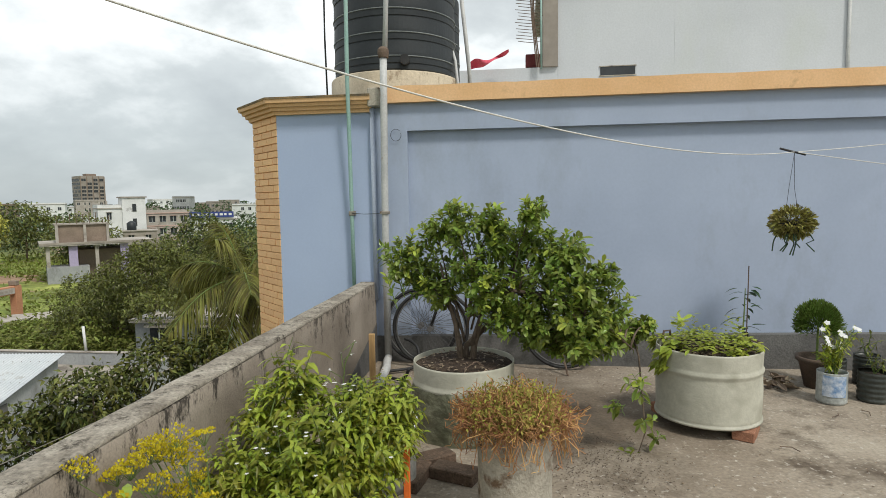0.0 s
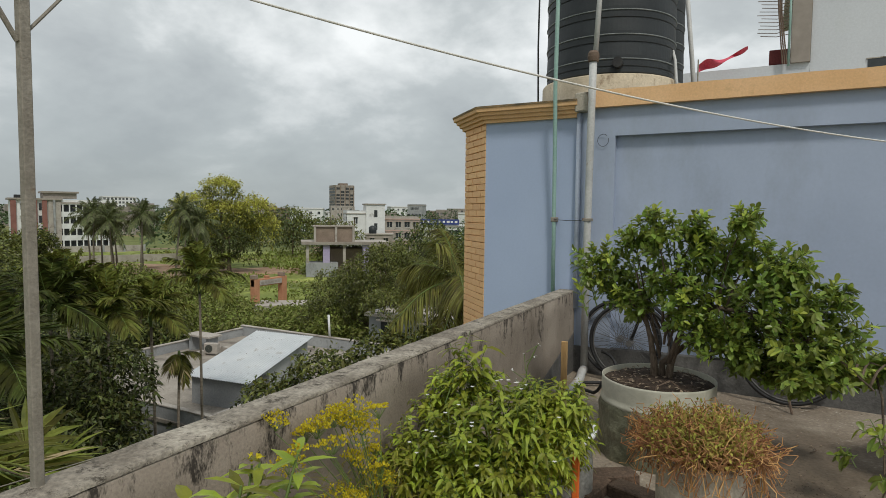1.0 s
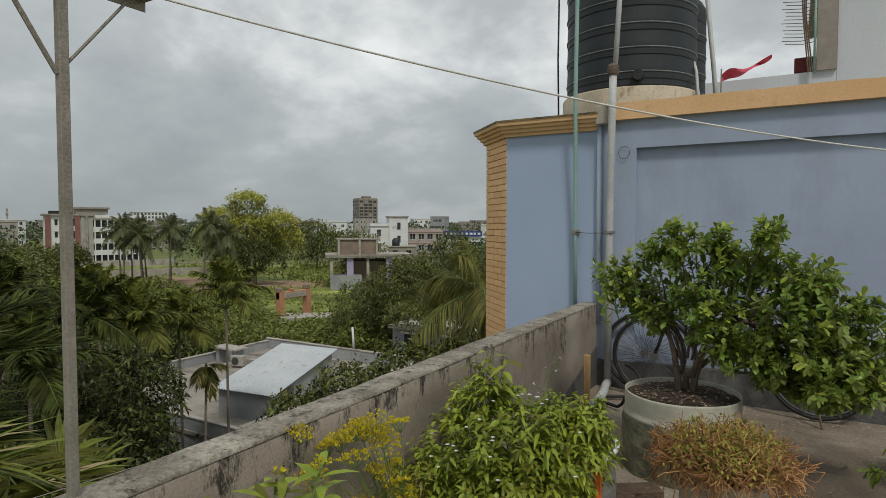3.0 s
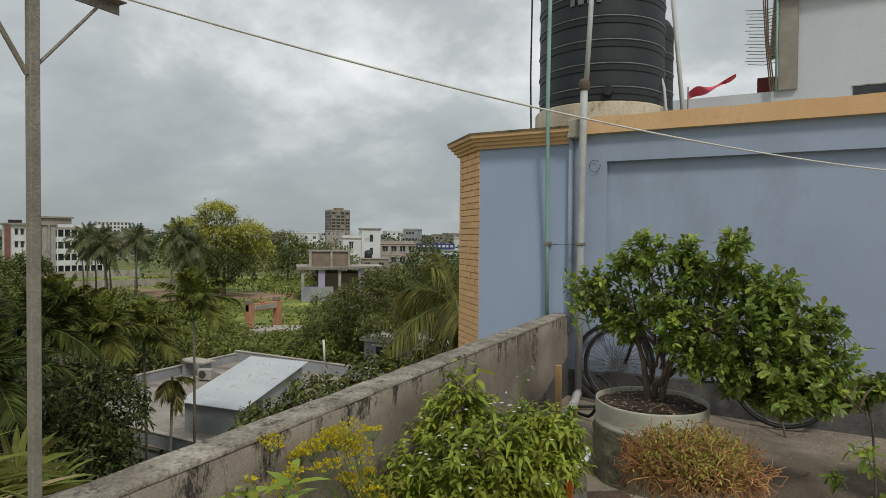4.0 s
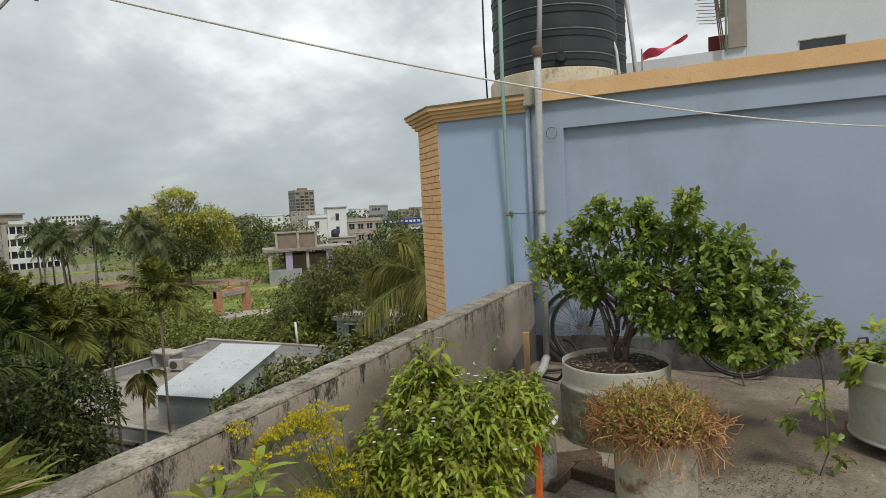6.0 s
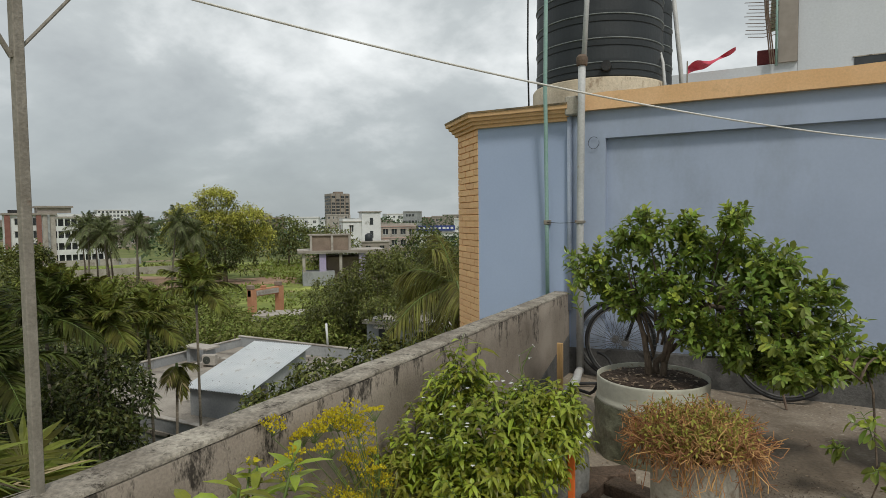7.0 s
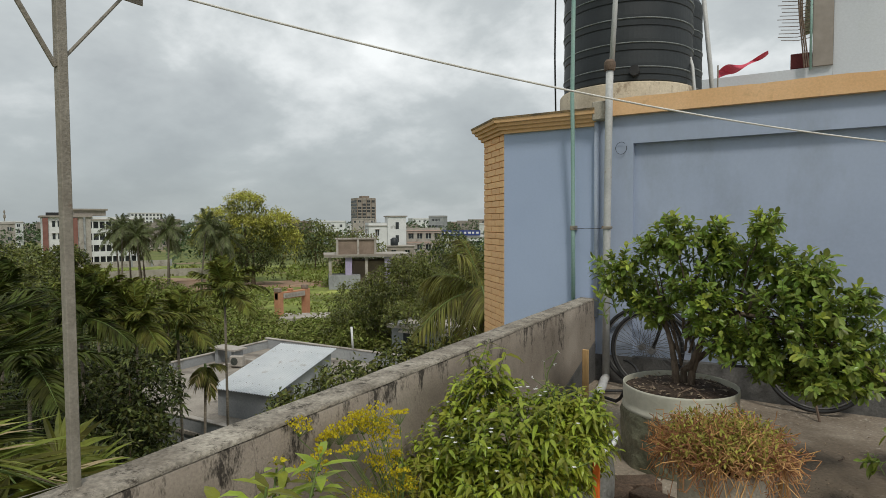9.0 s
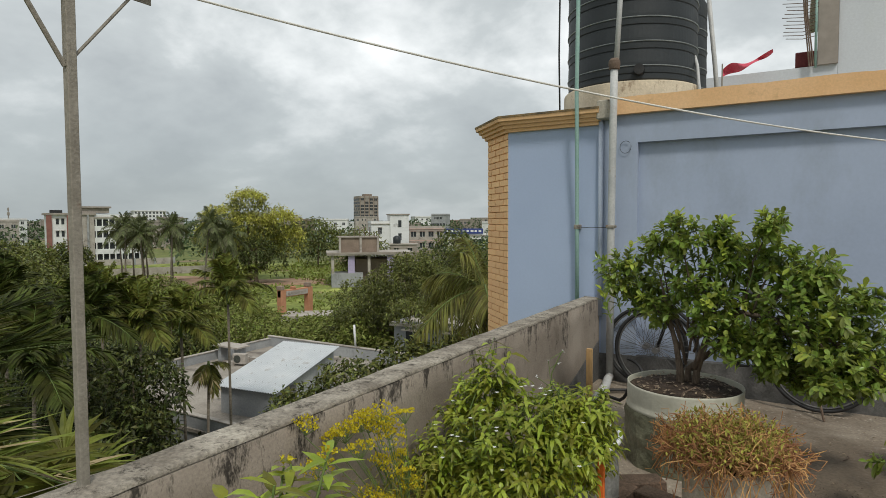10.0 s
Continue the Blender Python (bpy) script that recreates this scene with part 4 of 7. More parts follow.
CLUMPS = [(640, 452, 46), (672, 482, 50), (700, 402, 26), (742, 380, 32), (800, 384, 26), (872, 366, 20), (826, 418, 46), (764, 440, 56), (884, 424, 34),
          (930, 436, 34), (944, 448, 30), (900, 500, 60), (975, 492, 42), (1008, 535, 36), (845, 500, 58), (704, 506, 34), (960, 560, 56),
          (1030, 574, 32), (880, 580, 32), (1068, 590, 14), (1090, 572, 10), (780, 500, 44), (1000, 592, 28), (930, 600, 26), (1005, 470, 16), (905, 545, 50), (862, 555, 42), (942, 515, 48), (985, 585, 42), (822, 548, 38), (905, 465, 42), (1035, 584, 22), (1078, 578, 12), (950, 590, 32), (921, 610, 24), (957, 604, 22), (876, 598, 26)]
stems = []
for px, py, r in CLUMPS:
    if px > 900:
        px = 900 + (px - 900) * 0.90
    c = Vector(((px - 748) * K, rnd(-0.20, 0.22) - (0.10 if px > 950 else 0), (640 - py) * K))
    stems.append(c)
    foliage(leaf_s, c, (r * K * 1.02, r * K * 1.2, r * K * 0.92), int((7 + r * 0.80) * (0.78 if px > 880 else 1.0)), 10, 0.054, 0.0285, 0.18, 0.4, twigs=twig_s, young=young_s, young_share=0.22)
# leafy twigs that reach past each clump and break its outline
for c, (px, py, r) in zip(list(stems), CLUMPS):
    for k in range(3 if py < 530 else 2):
        d = Vector((rnd(-1, 1), rnd(-0.9, 0.5), rnd(0.1, 1.0))).normalized()
        tip = c + d * r * K * rnd(1.1, 1.55)
        twig_s.tube([c, c.lerp(tip, 0.6) + Vector((0, 0, 0.01)), tip], [0.004, 0.003, 0.0015], 5, False)
        for j in range(11):
            w, u = j * 2.4, j / 11
            sd = d.cross(Vector((math.cos(w), math.sin(w), 0.2))).normalized()
            (young_s if u > 0.5 and k == 0 else leaf_s).round_leaf(c.lerp(tip, 0.45 + 0.55 * u), (sd + d * (0.4 + 0.8 * u)).normalized(), (d + Vector((0, 0, 0.6))).normalized(), rnd(0.042, 0.064), rnd(0.022, 0.030), 0.15)
# drooping branch that hangs to the floor
for px, py, r in [(1046, 655, 16), (1012, 692, 10), (1052, 715, 8), (1068, 742, 9), (1035, 772, 13), (1028, 788, 8)]:
    c = Vector(((px - 748) * K, -0.28, (640 - py) * K + 0.02))
    foliage(leaf_s, c, r * K, int(1 + r * 0.2), 6, 0.066, 0.036, 0.45, -0.2, twigs=twig_s, young=young_s, young_share=0.35)
# upright leafy shoots that break the outline
for px, py in ((-4, 385), (64, 388), (148, 376), (158, 402), (-67, 405), (-146, 470), (-155, 487), (192, 450), (249, 462), (330, 525), (213, 442), (123, 405), (33, 410), (-32, 392), (-120, 440), (-95, 425), (285, 490), (-140, 455), (100, 398), (305, 512), (139, 350), (118, 366), (152, 372), (75, 380), (-12, 378), (-50, 388)):
    tip = Vector((px * 0.00302, rnd(-0.12, 0.08), (671 - py) * 0.00302))
    lean_d = Vector((px * 0.0022, rnd(-0.2, 0.1), 1.0)).normalized()
    n = random.randrange(4, 7)
    twig_s.tube([tip - lean_d * 0.22, tip - lean_d * 0.1, tip], [0.004, 0.003, 0.0015], 5, False)
    for j in range(n * 2):
        w, u = j * 2.4, j / (n * 2)
        sd = lean_d.cross(Vector((math.cos(w), math.sin(w), 0.1))).normalized()
        (young_s if u > 0.55 and px % 3 else leaf_s).round_leaf(tip - lean_d * 0.19 * (1 - u), (sd + lean_d * (0.55 + 0.9 * u)).normalized(), lean_d, rnd(0.055, 0.082) * (1 - 0.2 * u), rnd(0.026, 0.036), 0.1)
foliage(young_s, ((1107 - 748) * K, -0.2, (548 - 640) * -K), 0.02, 2, 7, 0.07, 0.034, 0.1, 0.9)
trunk = Shape()
for a, b in (((-0.02, 0.0), (-0.05, 0.02)), ((0.05, 0.02), (0.10, 0.0)), ((0.01, 0.05), (0.16, 0.08))):
    trunk.tube([(a[0], a[1], -0.04), (a[0] * 1.2, a[1], 0.10), (b[0], b[1], 0.24), (b[0] * 1.6 - 0.02, b[1] * 1.3, 0.42), (b[0] * 2.2 - 0.03, b[1], 0.62)], [0.026, 0.020, 0.015, 0.010, 0.005], 10)
for c in stems:
    a = Vector((0.02 + 0.10 * max(-0.5, min(1.0, c.x)), c.y * 0.3, 0.13 + 0.22 * random.random()))
    if c.x > 0.28:
        # side shoots leave the arched main limb, not the trunk
        u = min(1.0, (c.x - 0.28) / 0.8)
        a = Vector((c.x - 0.12, -0.02 - 0.12 * u, 0.47 - 0.32 * u * u))
    m = a.lerp(c, 0.5) + Vector((rnd(-0.03, 0.03), rnd(-0.03, 0.03), 0.05))
    trunk.tube([a, a.lerp(m, 0.5) + Vector((0, 0, 0.02)), m, c], [0.008, 0.0065, 0.005, 0.002], 6)
trunk.tube([(0.05, 0.0, 0.12), (0.12, 0.0, 0.33), (0.28, -0.03, 0.46), (0.55, -0.08, 0.43), (0.80, -0.12, 0.30), (0.98, -0.16, 0.14)], [0.016, 0.014, 0.012, 0.010, 0.007, 0.004], 8)
end = Vector(((1035 - 748) * K, -0.28, (640 - 785) * K))
trunk.tube([stems[19], stems[19] + Vector((0.02, -0.1, -0.10)), end + Vector((0.06, 0, 0.2)), end], [0.007, 0.006, 0.004, 0.002], 6)
part("trunk", trunk, M_BARK, lime, "grey-brown forked stems", True)
part("crown", leaf_s, M_CITRUS, lime, "glossy dark green leaves")
part("young_foliage", young_s, M_CITRUS_YOUNG, lime, "light green young leaves")
part("twig_tangle", twig_s, M_STEM, lime)

# ---------------------------------------------------------------- creeper and seedling by the second drum
creep = thing("strawberry_plant", (D2[0], D2[1], D2[2] + 0.42), "low light green leafy plants filling the raised drum", "plant")
s = Shape()
for k in range(58):
    w, q = rnd(0, 6.28), 0.28 * math.sqrt(rnd(0, 1))
    p = Vector((q * math.cos(w), q * math.sin(w), rnd(0.0, 0.05)))
    for j in range(5):
        d = Vector((math.cos(w + j * 1.3), math.sin(w + j * 1.3), rnd(-0.1, 0.7))).normalized()
        s.round_leaf(p, d, Vector((0, 0, 1)), rnd(0.035, 0.07), rnd(0.022, 0.036), 0.35)
for k in range(26):
    p = Vector((rnd(-0.20, 0.22), rnd(-0.22, 0.2), 0.02))
    lean = Vector((rnd(-0.3, 0.3), rnd(-0.3, 0.2), 1)).normalized()
    n = random.randrange(7, 15)
    for j in range(n):
        w = j * 2.4
        s.round_leaf(p + lean * 0.011 * j, (Vector((math.cos(w), math.sin(w), 0.45))).normalized(), Vector((0, 0, 1)), rnd(0.03, 0.052), rnd(0.016, 0.024), 0.25)
for k in range(14):
    w = math.pi + rnd(-0.5, 0.6)
    p = Vector((0.30 * math.cos(w), 0.28 * math.sin(w), rnd(-0.10, 0.05)))
    for j in range(4):
        s.leaf(p, (Vector((math.cos(w), math.sin(w), -0.3)) + unit(0.6)).normalized(), Vector((-0.3, -0.4, 1)).normalized(), rnd(0.05, 0.09), 0.04, 0.4)
part("foliage", s, M_BRIGHT, creep)
pot_c = thing("clay_pot", (1.385, 4.36, 0.0), "dark clay pot behind the raised drum", "plant pot")
part("body", Shape().lathe([(0.02, 0.0), (0.08, 0.0), (0.105, 0.30), (0.13, 0.335), (0.13, 0.37), (0.115, 0.372), (0.105, 0.33), (0.02, 0.33)], 32, wobble=0.01), M_CLAY, pot_c, smooth=True)
seed = thing("chilli_seedling", (1.385, 4.36, 0.33), "thin dark-leaved chilli seedling tied to a stake", "plant")
part("stake", Shape().tube([(0.03, 0, 0), (0.035, 0.0, 0.58)], 0.004, 6), M_RUST, seed)
part("stem", Shape().tube([(0, 0, 0), (0.01, 0, 0.2), (0.015, 0, 0.42)], [0.006, 0.005, 0.003], 6), M_STEM, seed)
s = Shape()
for k in range(26):
    z, w = rnd(0.10, 0.44), rnd(0, 6.28)
    s.long_leaf(Vector((0.012, 0, z)) + Vector((math.cos(w), math.sin(w), 0.1)) * rnd(0.0, 0.06), Vector((math.cos(w), math.sin(w), rnd(-0.3, 0.35))).normalized(), Vector((0, 0, 1)), rnd(0.07, 0.125), rnd(0.026, 0.04), rnd(0.1, 0.6))
part("foliage", s, M_DARKLEAF, seed)


# ---------------------------------------------------------------- pots along the wall
def bottle(at, r, h, material, label, ridges, label_part=None):
    t = thing("bottle_planter", at, label, "planter", "cut bottle planters along the wall")
    prof = [(0.01, 0.0), (r * 0.9, 0.0), (r, 0.015)]
    for z in np.linspace(0.02, h, 30):
        prof.append((r - (0.005 * (0.5 + 0.5 * math.cos(z * 2 * math.pi / 0.035)) if ridges else 0), float(z)))
    prof += [(r - 0.004, h + 0.001), (r - 0.005, h - 0.04)]
    part("shell", Shape().lathe(prof, 36, wobble=0.02, seed=at[0]), material, t, smooth=True)
    part("soil", Shape().lathe([(r - 0.005, h - 0.035), (r * 0.5, h - 0.02), (0.005, h - 0.015)], 24), M_SOIL, t, smooth=True)
    if label_part:
        s = Shape()
        vs = []
        for w in np.linspace(radians(label_part[0]), radians(label_part[1]), 13):
            for q, z in ((r + 0.001, label_part[2]), (r + 0.001, label_part[3]), (r + 0.004, label_part[3]), (r + 0.004, label_part[2])):
                vs.append((q * math.cos(w), q * math.sin(w), z))
        fs = [(4 * i + a, 4 * i + 4 + a, 4 * i + 4 + (a + 1) % 4, 4 * i + (a + 1) % 4) for i in range(12) for a in range(4)] + [(0, 1, 2, 3), (51, 50, 49, 48)]
        part("paper_label", s.add(vs, fs), M_LABELBLUE, t, "scuffed white and blue label")
    return t


bottle((1.905, 4.18, 0.0), 0.092, 0.215, M_CLEAR, "cut clear plastic bottle with a blue and white label", False, (-150, -60, 0.06, 0.20))
bottle((2.195, 4.23, 0.0), 0.098, 0.205, M_DARKPLASTIC, "cut ribbed dark plastic bottle used as planter", True)
bottle((2.10, 4.58, 0.0), 0.095, 0.20, M_DARKPLASTIC, "cut ribbed dark plastic bottle standing behind", True)
bottle((2.42, 4.27, 0.0), 0.110, 0.225, M_CLEAR, "cut clear plastic jug with a blue label used as planter", False, (-150, -70, 0.05, 0.17))
bottle((2.36, 4.62, 0.0), 0.09, 0.22, M_DARKPLASTIC, "cut ribbed dark plastic bottle standing behind", True)
pot_k = thing("clay_pot", (1.975, 4.52, 0.0), "dark brown clay pot with a flared rim", "plant pot")
part("body", Shape().lathe([(0.02, 0.0), (0.085, 0.0), (0.125, 0.18), (0.148, 0.20), (0.150, 0.225), (0.128, 0.225), (0.12, 0.19), (0.02, 0.19)], 32, wobble=0.02), M_CLAY, pot_k, smooth=True)

round_bush = thing("round_shrub", (1.985, 4.56, 0.185), "dense rounded soft green shrub in a clay pot", "shrub")
s = Shape()
for k in range(7000):
    d = unit()
    d.z = abs(d.z) if d.z < -0.5 else d.z
    q = rnd(0.55, 1.0)
    p = Vector((d.x * 0.148, d.y * 0.14, d.z * 0.160)) * q * (1 + 0.16 * noise.noise(d * 2.6)) + Vector((0, 0, 0.275))
    s.leaf(p, (d + Vector((0, 0, 0.7)) + unit(0.4)).normalized(), unit(), rnd(0.020, 0.036), 0.008, 0.05)
part("foliage", s, M_KOCHIA, round_bush)
part("stem", Shape().tube([(0, 0, -0.02), (0, 0, 0.3)], 0.008, 6), M_STEM, round_bush)

vinca = thing("periwinkle", (1.905, 4.18, 0.19), "white flowering periwinkle in a cut bottle", "flower")
stem_s, leaf_v, petal_s = Shape(), Shape(), Shape()
for k in range(17):
    w = rnd(0, 6.28)
    top = Vector((rnd(-0.15, 0.15), rnd(-0.12, 0.12), rnd(0.12, 0.34)))
    stem_s.tube([(0.03 * math.cos(w), 0.03 * math.sin(w), 0), top * 0.5 + Vector((0, 0, 0.04)), top], [0.004, 0.003, 0.002], 5)
    for j in range(34):
        u = rnd(0.15, 1.0)
        p = Vector((0, 0, 0.02)).lerp(top, u)
        leaf_v.leaf(p, (unit() + Vector((0, 0, 0.2))).normalized(), Vector((0, 0, 1)), rnd(0.03, 0.055), rnd(0.012, 0.02), 0.2)
    if k < 15:
        c = top + Vector((0, -0.01, 0.015))
        n = Vector((rnd(-0.4, 0.4), -0.7, 0.8)).normalized()
        a = n.cross(Vector((1, 0, 0))).normalized()
        b = n.cross(a)
        for j in range(5):
            w = j * 2 * math.pi / 5
            petal_s.leaf(c, (a * math.cos(w) + b * math.sin(w)).normalized(), n, 0.021, 0.020, 0.0)
part("stem_tangle", stem_s, M_STEM, vinca)
part("foliage", leaf_v, M_CHILLI, vinca)
part("petal_cluster", petal_s, M_FLOWER, vinca, "white five-petalled flowers")


def sprig(at, h, n, material, label, spread=0.08, size=0.05):
    t = thing("potted_sprig", at, label, "plant")
    st, lf = Shape(), Shape()
    for k in range(5):
        top = Vector((rnd(-spread, spread), rnd(-spread, spread), h * rnd(0.6, 1.0)))
        st.tube([(0, 0, 0), top * 0.5, top], [0.003, 0.0025, 0.0015], 5)
        for j in range(n):
            lf.leaf(top * rnd(0.4, 1.0), (unit() + Vector((0, 0, 0.3))).normalized(), Vector((0, 0, 1)), size * rnd(0.7, 1.2), size * 0.32, 0.2)
    part("stem_tangle", st, M_STEM, t)
    part("foliage", lf, material, t)
    return t


sprig((2.195, 4.23, 0.18), 0.14, 9, M_TREE_MID, "small leafy green sprig in a cut bottle", 0.07)
sprig((2.12, 4.58, 0.17), 0.42, 20, M_BRIGHT, "thin tall light green sprig in a cut bottle", 0.10, 0.045)
sprig((2.42, 4.27, 0.20), 0.12, 7, M_BRIGHT, "small light green sprig in a cut jug", 0.06)
sprig((2.36, 4.62, 0.20), 0.22, 8, M_TREE_MID, "small green sprig in a cut bottle", 0.07)
litter = thing("leaf_pile", (1.70, 4.46, 0.0), "small heap of dry curled fallen leaves", "leaves")
s = Shape()
for k in range(34):
    p = Vector((rnd(-0.10, 0.10), rnd(-0.07, 0.07), 0.012 + rnd(0, 0.06)))
    d = unit()
    d.z *= 0.4
    s.long_leaf(p, d.normalized(), (Vector((0, 0, 1)) + unit(0.7)).normalized(), rnd(0.06, 0.12), rnd(0.03, 0.05), -0.2, 0.7)
tagged(part("foliage", s, M_DEADLEAF, litter), kind="stuff")
# crumbs, grit and stray leaves on the floor
grit = Shape()
for k in range(1500):
    x, y = rnd(-1.3, 2.9), rnd(1.6, 4.9)
    if noise.noise(Vector((x * 1.5, y * 1.5, 3))) < -0.05:
        continue
    z, q = 0.008, rnd(0.003, 0.011)
    grit.leaf(Vector((x, y, z)), Vector((rnd(-1, 1), rnd(-1, 1), 0.1)).normalized(), Vector((0, 0, 1)), q * 2, q, 0.0, 0.9)
tagged(part("floor_grit", grit, M_DEADLEAF), "scattered dry crumbs and leaf bits on the concrete", "debris", kind="stuff")
compost = Shape()
for k in range(1300):
    w, q = rnd(0, 6.28), math.sqrt(rnd(0, 1)) * rnd(0.4, 1.0)
    x, y = 0.18 + 0.55 * q * math.cos(w), 3.05 + 0.62 * q * math.sin(w)
    n = rnd(0.002, 0.007)
    compost.leaf(Vector((x, y, 0.009)), Vector((rnd(-1, 1), rnd(-1, 1), 0.15)).normalized(), Vector((0, 0, 1)), n * 2, n * 1.3, 0.0, 0.9)
tagged(part("compost_crumbs", compost, M_CLAY), "dark compost crumbs spilled on the concrete", "debris", kind="stuff")
for x, y, a in ((1.75, 3.85, 0.4), (1.32, 3.3, 2.1), (2.0, 3.9, 1.2), (0.25, 3.9, 0.9)):
    tw = thing("twig", (x, y, 0.012), "thin dry fallen twig on the concrete", "twig", "fallen twigs")
    part("stick", Shape().tube([(0, 0, 0), (0.05 * math.cos(a), 0.05 * math.sin(a), 0.006), (0.10 * math.cos(a + 0.4), 0.10 * math.sin(a + 0.4), 0.0)], 0.003, 5), M_RUST, tw)


# ---------------------------------------------------------------- bicycle against the wall
def wheel(parent, x, z, y=0.0, r=0.33):
    ring = [(x + (r - 0.018) * math.cos(w), y, z + (r - 0.018) * math.sin(w)) for w in np.linspace(0, 2 * math.pi, 57)]
    t = part("tyre", Shape().tube(ring, 0.014, 8, False), M_BLACK, parent, "black tyre", True)
    ring2 = [(x + (r - 0.038) * math.cos(w), y, z + (r - 0.038) * math.sin(w)) for w in np.linspace(0, 2 * math.pi, 57)]
    part("rim", Shape().tube(ring2, 0.007, 6, False), M_CHROME, t, "dull metal rim", True)
    sp = Shape()
    for k in range(32):
        w = k * 2 * math.pi / 32
        sp.tube([(x + 0.02 * math.cos(w + 1.2), y + 0.03 * (1 if k % 2 else -1), z + 0.02 * math.sin(w + 1.2)), (x + (r - 0.05) * math.cos(w), y, z + (r - 0.05) * math.sin(w))], 0.0016, 4, False)
    part("spoke_set", sp, M_CHROME, t)
    part("hub", Shape().tube([(x, y - 0.045, z), (x, y + 0.045, z)], 0.022, 10), M_CHROME, t)


bike = thing("bicycle", (-0.93, 4.82, 0.0), "old black bicycle leaning against the wall behind the lime tree", "bicycle")
wheel(bike, 0.0, 0.335)
wheel(bike, 1.10, 0.335)
part("frame", Shape().tube([(0.0, 0, 0.335), (0.12, 0, 0.70), (0.15, 0, 0.80)], 0.013, 8).tube([(0.13, 0, 0.68), (0.58, 0, 0.28)], 0.015, 8)
     .tube([(0.14, 0, 0.76), (0.70, 0, 0.72)], 0.014, 8).tube([(0.58, 0, 0.28), (0.72, 0, 0.80)], 0.014, 8)
     .tube([(0.58, 0, 0.28), (1.10, 0, 0.335)], 0.010, 8).tube([(0.70, 0, 0.70), (1.10, 0, 0.335)], 0.010, 8), M_BLACK, bike, smooth=True)
part("seat", Shape().soft_box((0.62, -0.07, 0.80), (0.86, 0.07, 0.85), 0.02), M_BLACK, bike, "worn black saddle")
part("handlebar", Shape().tube([(0.08, -0.20, 0.84), (0.14, -0.18, 0.86), (0.16, 0, 0.85), (0.14, 0.12, 0.86)], 0.011, 8), M_CHROME, bike, smooth=True)
guard = Shape()
arc = []
for w in np.linspace(radians(-20), radians(170), 30):
    for q, y in ((0.352, -0.03), (0.362, 0.0), (0.352, 0.03), (0.346, 0.0)):
        arc.append((1.10 + q * math.cos(w), y, 0.335 + q * math.sin(w)))
guard.add(arc, [(4 * i + a, 4 * i + 4 + a, 4 * i + 4 + (a + 1) % 4, 4 * i + (a + 1) % 4) for i in range(29) for a in range(4)])
part("mudguard", guard, M_BLACK, bike, "black mudguard", True)
part("mudflap", Shape().add([(1.42, -0.035, 0.69), (1.50, -0.035, 0.57), (1.50, 0.035, 0.57), (1.42, 0.035, 0.69), (1.426, -0.035, 0.695), (1.506, -0.035, 0.575), (1.506, 0.035, 0.575), (1.426, 0.035, 0.695)],
                            [(0, 1, 2, 3), (7, 6, 5, 4), (0, 4, 5, 1), (1, 5, 6, 2), (2, 6, 7, 3), (3, 7, 4, 0)]), M_MUD, bike, "white painted mudguard tip")
part("stay", Shape().tube([(1.10, -0.04, 0.335), (1.40, -0.04, 0.53), (1.46, -0.03, 0.63)], 0.005, 6).tube([(0.72, 0, 0.74), (1.10, -0.02, 0.72), (1.43, -0.02, 0.68)], 0.007, 6), M_BLACK, bike, "thin carrier stay")
part("kickstand", Shape().tube([(1.05, -0.05, 0.3), (1.12, -0.17, 0.0)], 0.009, 6), M_RUST, bike)
wheel_b = thing("spare_wheel", (-1.03, 4.93, 0.0), "spare bicycle wheel leaning behind the bicycle", "wheel")
wheel(wheel_b, 0.0, 0.335)

# ---------------------------------------------------------------- can with dried plant
can = thing("can_planter", (-0.215, 2.40, 0.0), "grey coated can planter with rusty streaks", "planter")
part("shell", Shape().lathe([(0.01, 0.0), (0.150, 0.0), (0.158, 0.01), (0.156, 0.2), (0.158, 0.445), (0.163, 0.452), (0.160, 0.458), (0.150, 0.452), (0.148, 0.38)], 48, wobble=0.02, seed=3), M_CANE, can, smooth=True)
part("soil", Shape().lathe([(0.150, 0.41), (0.08, 0.425), (0.005, 0.43)], 24, wobble=0.05), M_SOIL, can, smooth=True)
dry = thing("dried_moss_rose", (-0.215, 2.40, 0.37), "half dried straw-coloured moss rose spilling over the can", "plant")
st, lf = Shape(), Shape()
for k in range(2100):
    d = unit()
    q = rnd(0.45, 1.0)
    p = Vector((d.x * 0.255, d.y * 0.22, d.z * 0.062 + 0.022 * (1 - d.x * d.x) + 0.02 * noise.noise(Vector((d.x * 3, d.y * 3, 5))))) * q + Vector((0, 0, 0.128))
    e = (unit() + Vector((d.x, d.y, 0.2)) * 0.6).normalized()
    g = (e + unit(0.8)).normalized()
    n = rnd(0.018, 0.042)
    st.tube([p, p + e * n, p + e * n + g * n, p + e * n + g * n + unit(n * 0.8)], 0.0016, 3, False)
    if d.z > 0.0 and abs(d.x) < 0.8:
        for j in range(4):
            lf.leaf(p + e * n + unit(0.03), (unit() + Vector((0, 0, 0.5))).normalized(), Vector((0, 0, 1)), rnd(0.014, 0.030), 0.009, 0.1)
for k in range(250):
    w = rnd(2.2, 7.2)
    a = Vector((0.19 * math.cos(w), 0.17 * math.sin(w), 0.10))
    b = a * rnd(0.95, 1.38) + Vector((rnd(-0.05, 0.05), 0, rnd(-0.16, 0.04)))
    st.tube([a * 0.8, a * 1.1 + Vector((0, 0, 0.01)), b, b + unit(0.03)], 0.0017, 3, False)
part("stem_tangle", st, M_DRY, dry, "brittle straw-coloured stems")
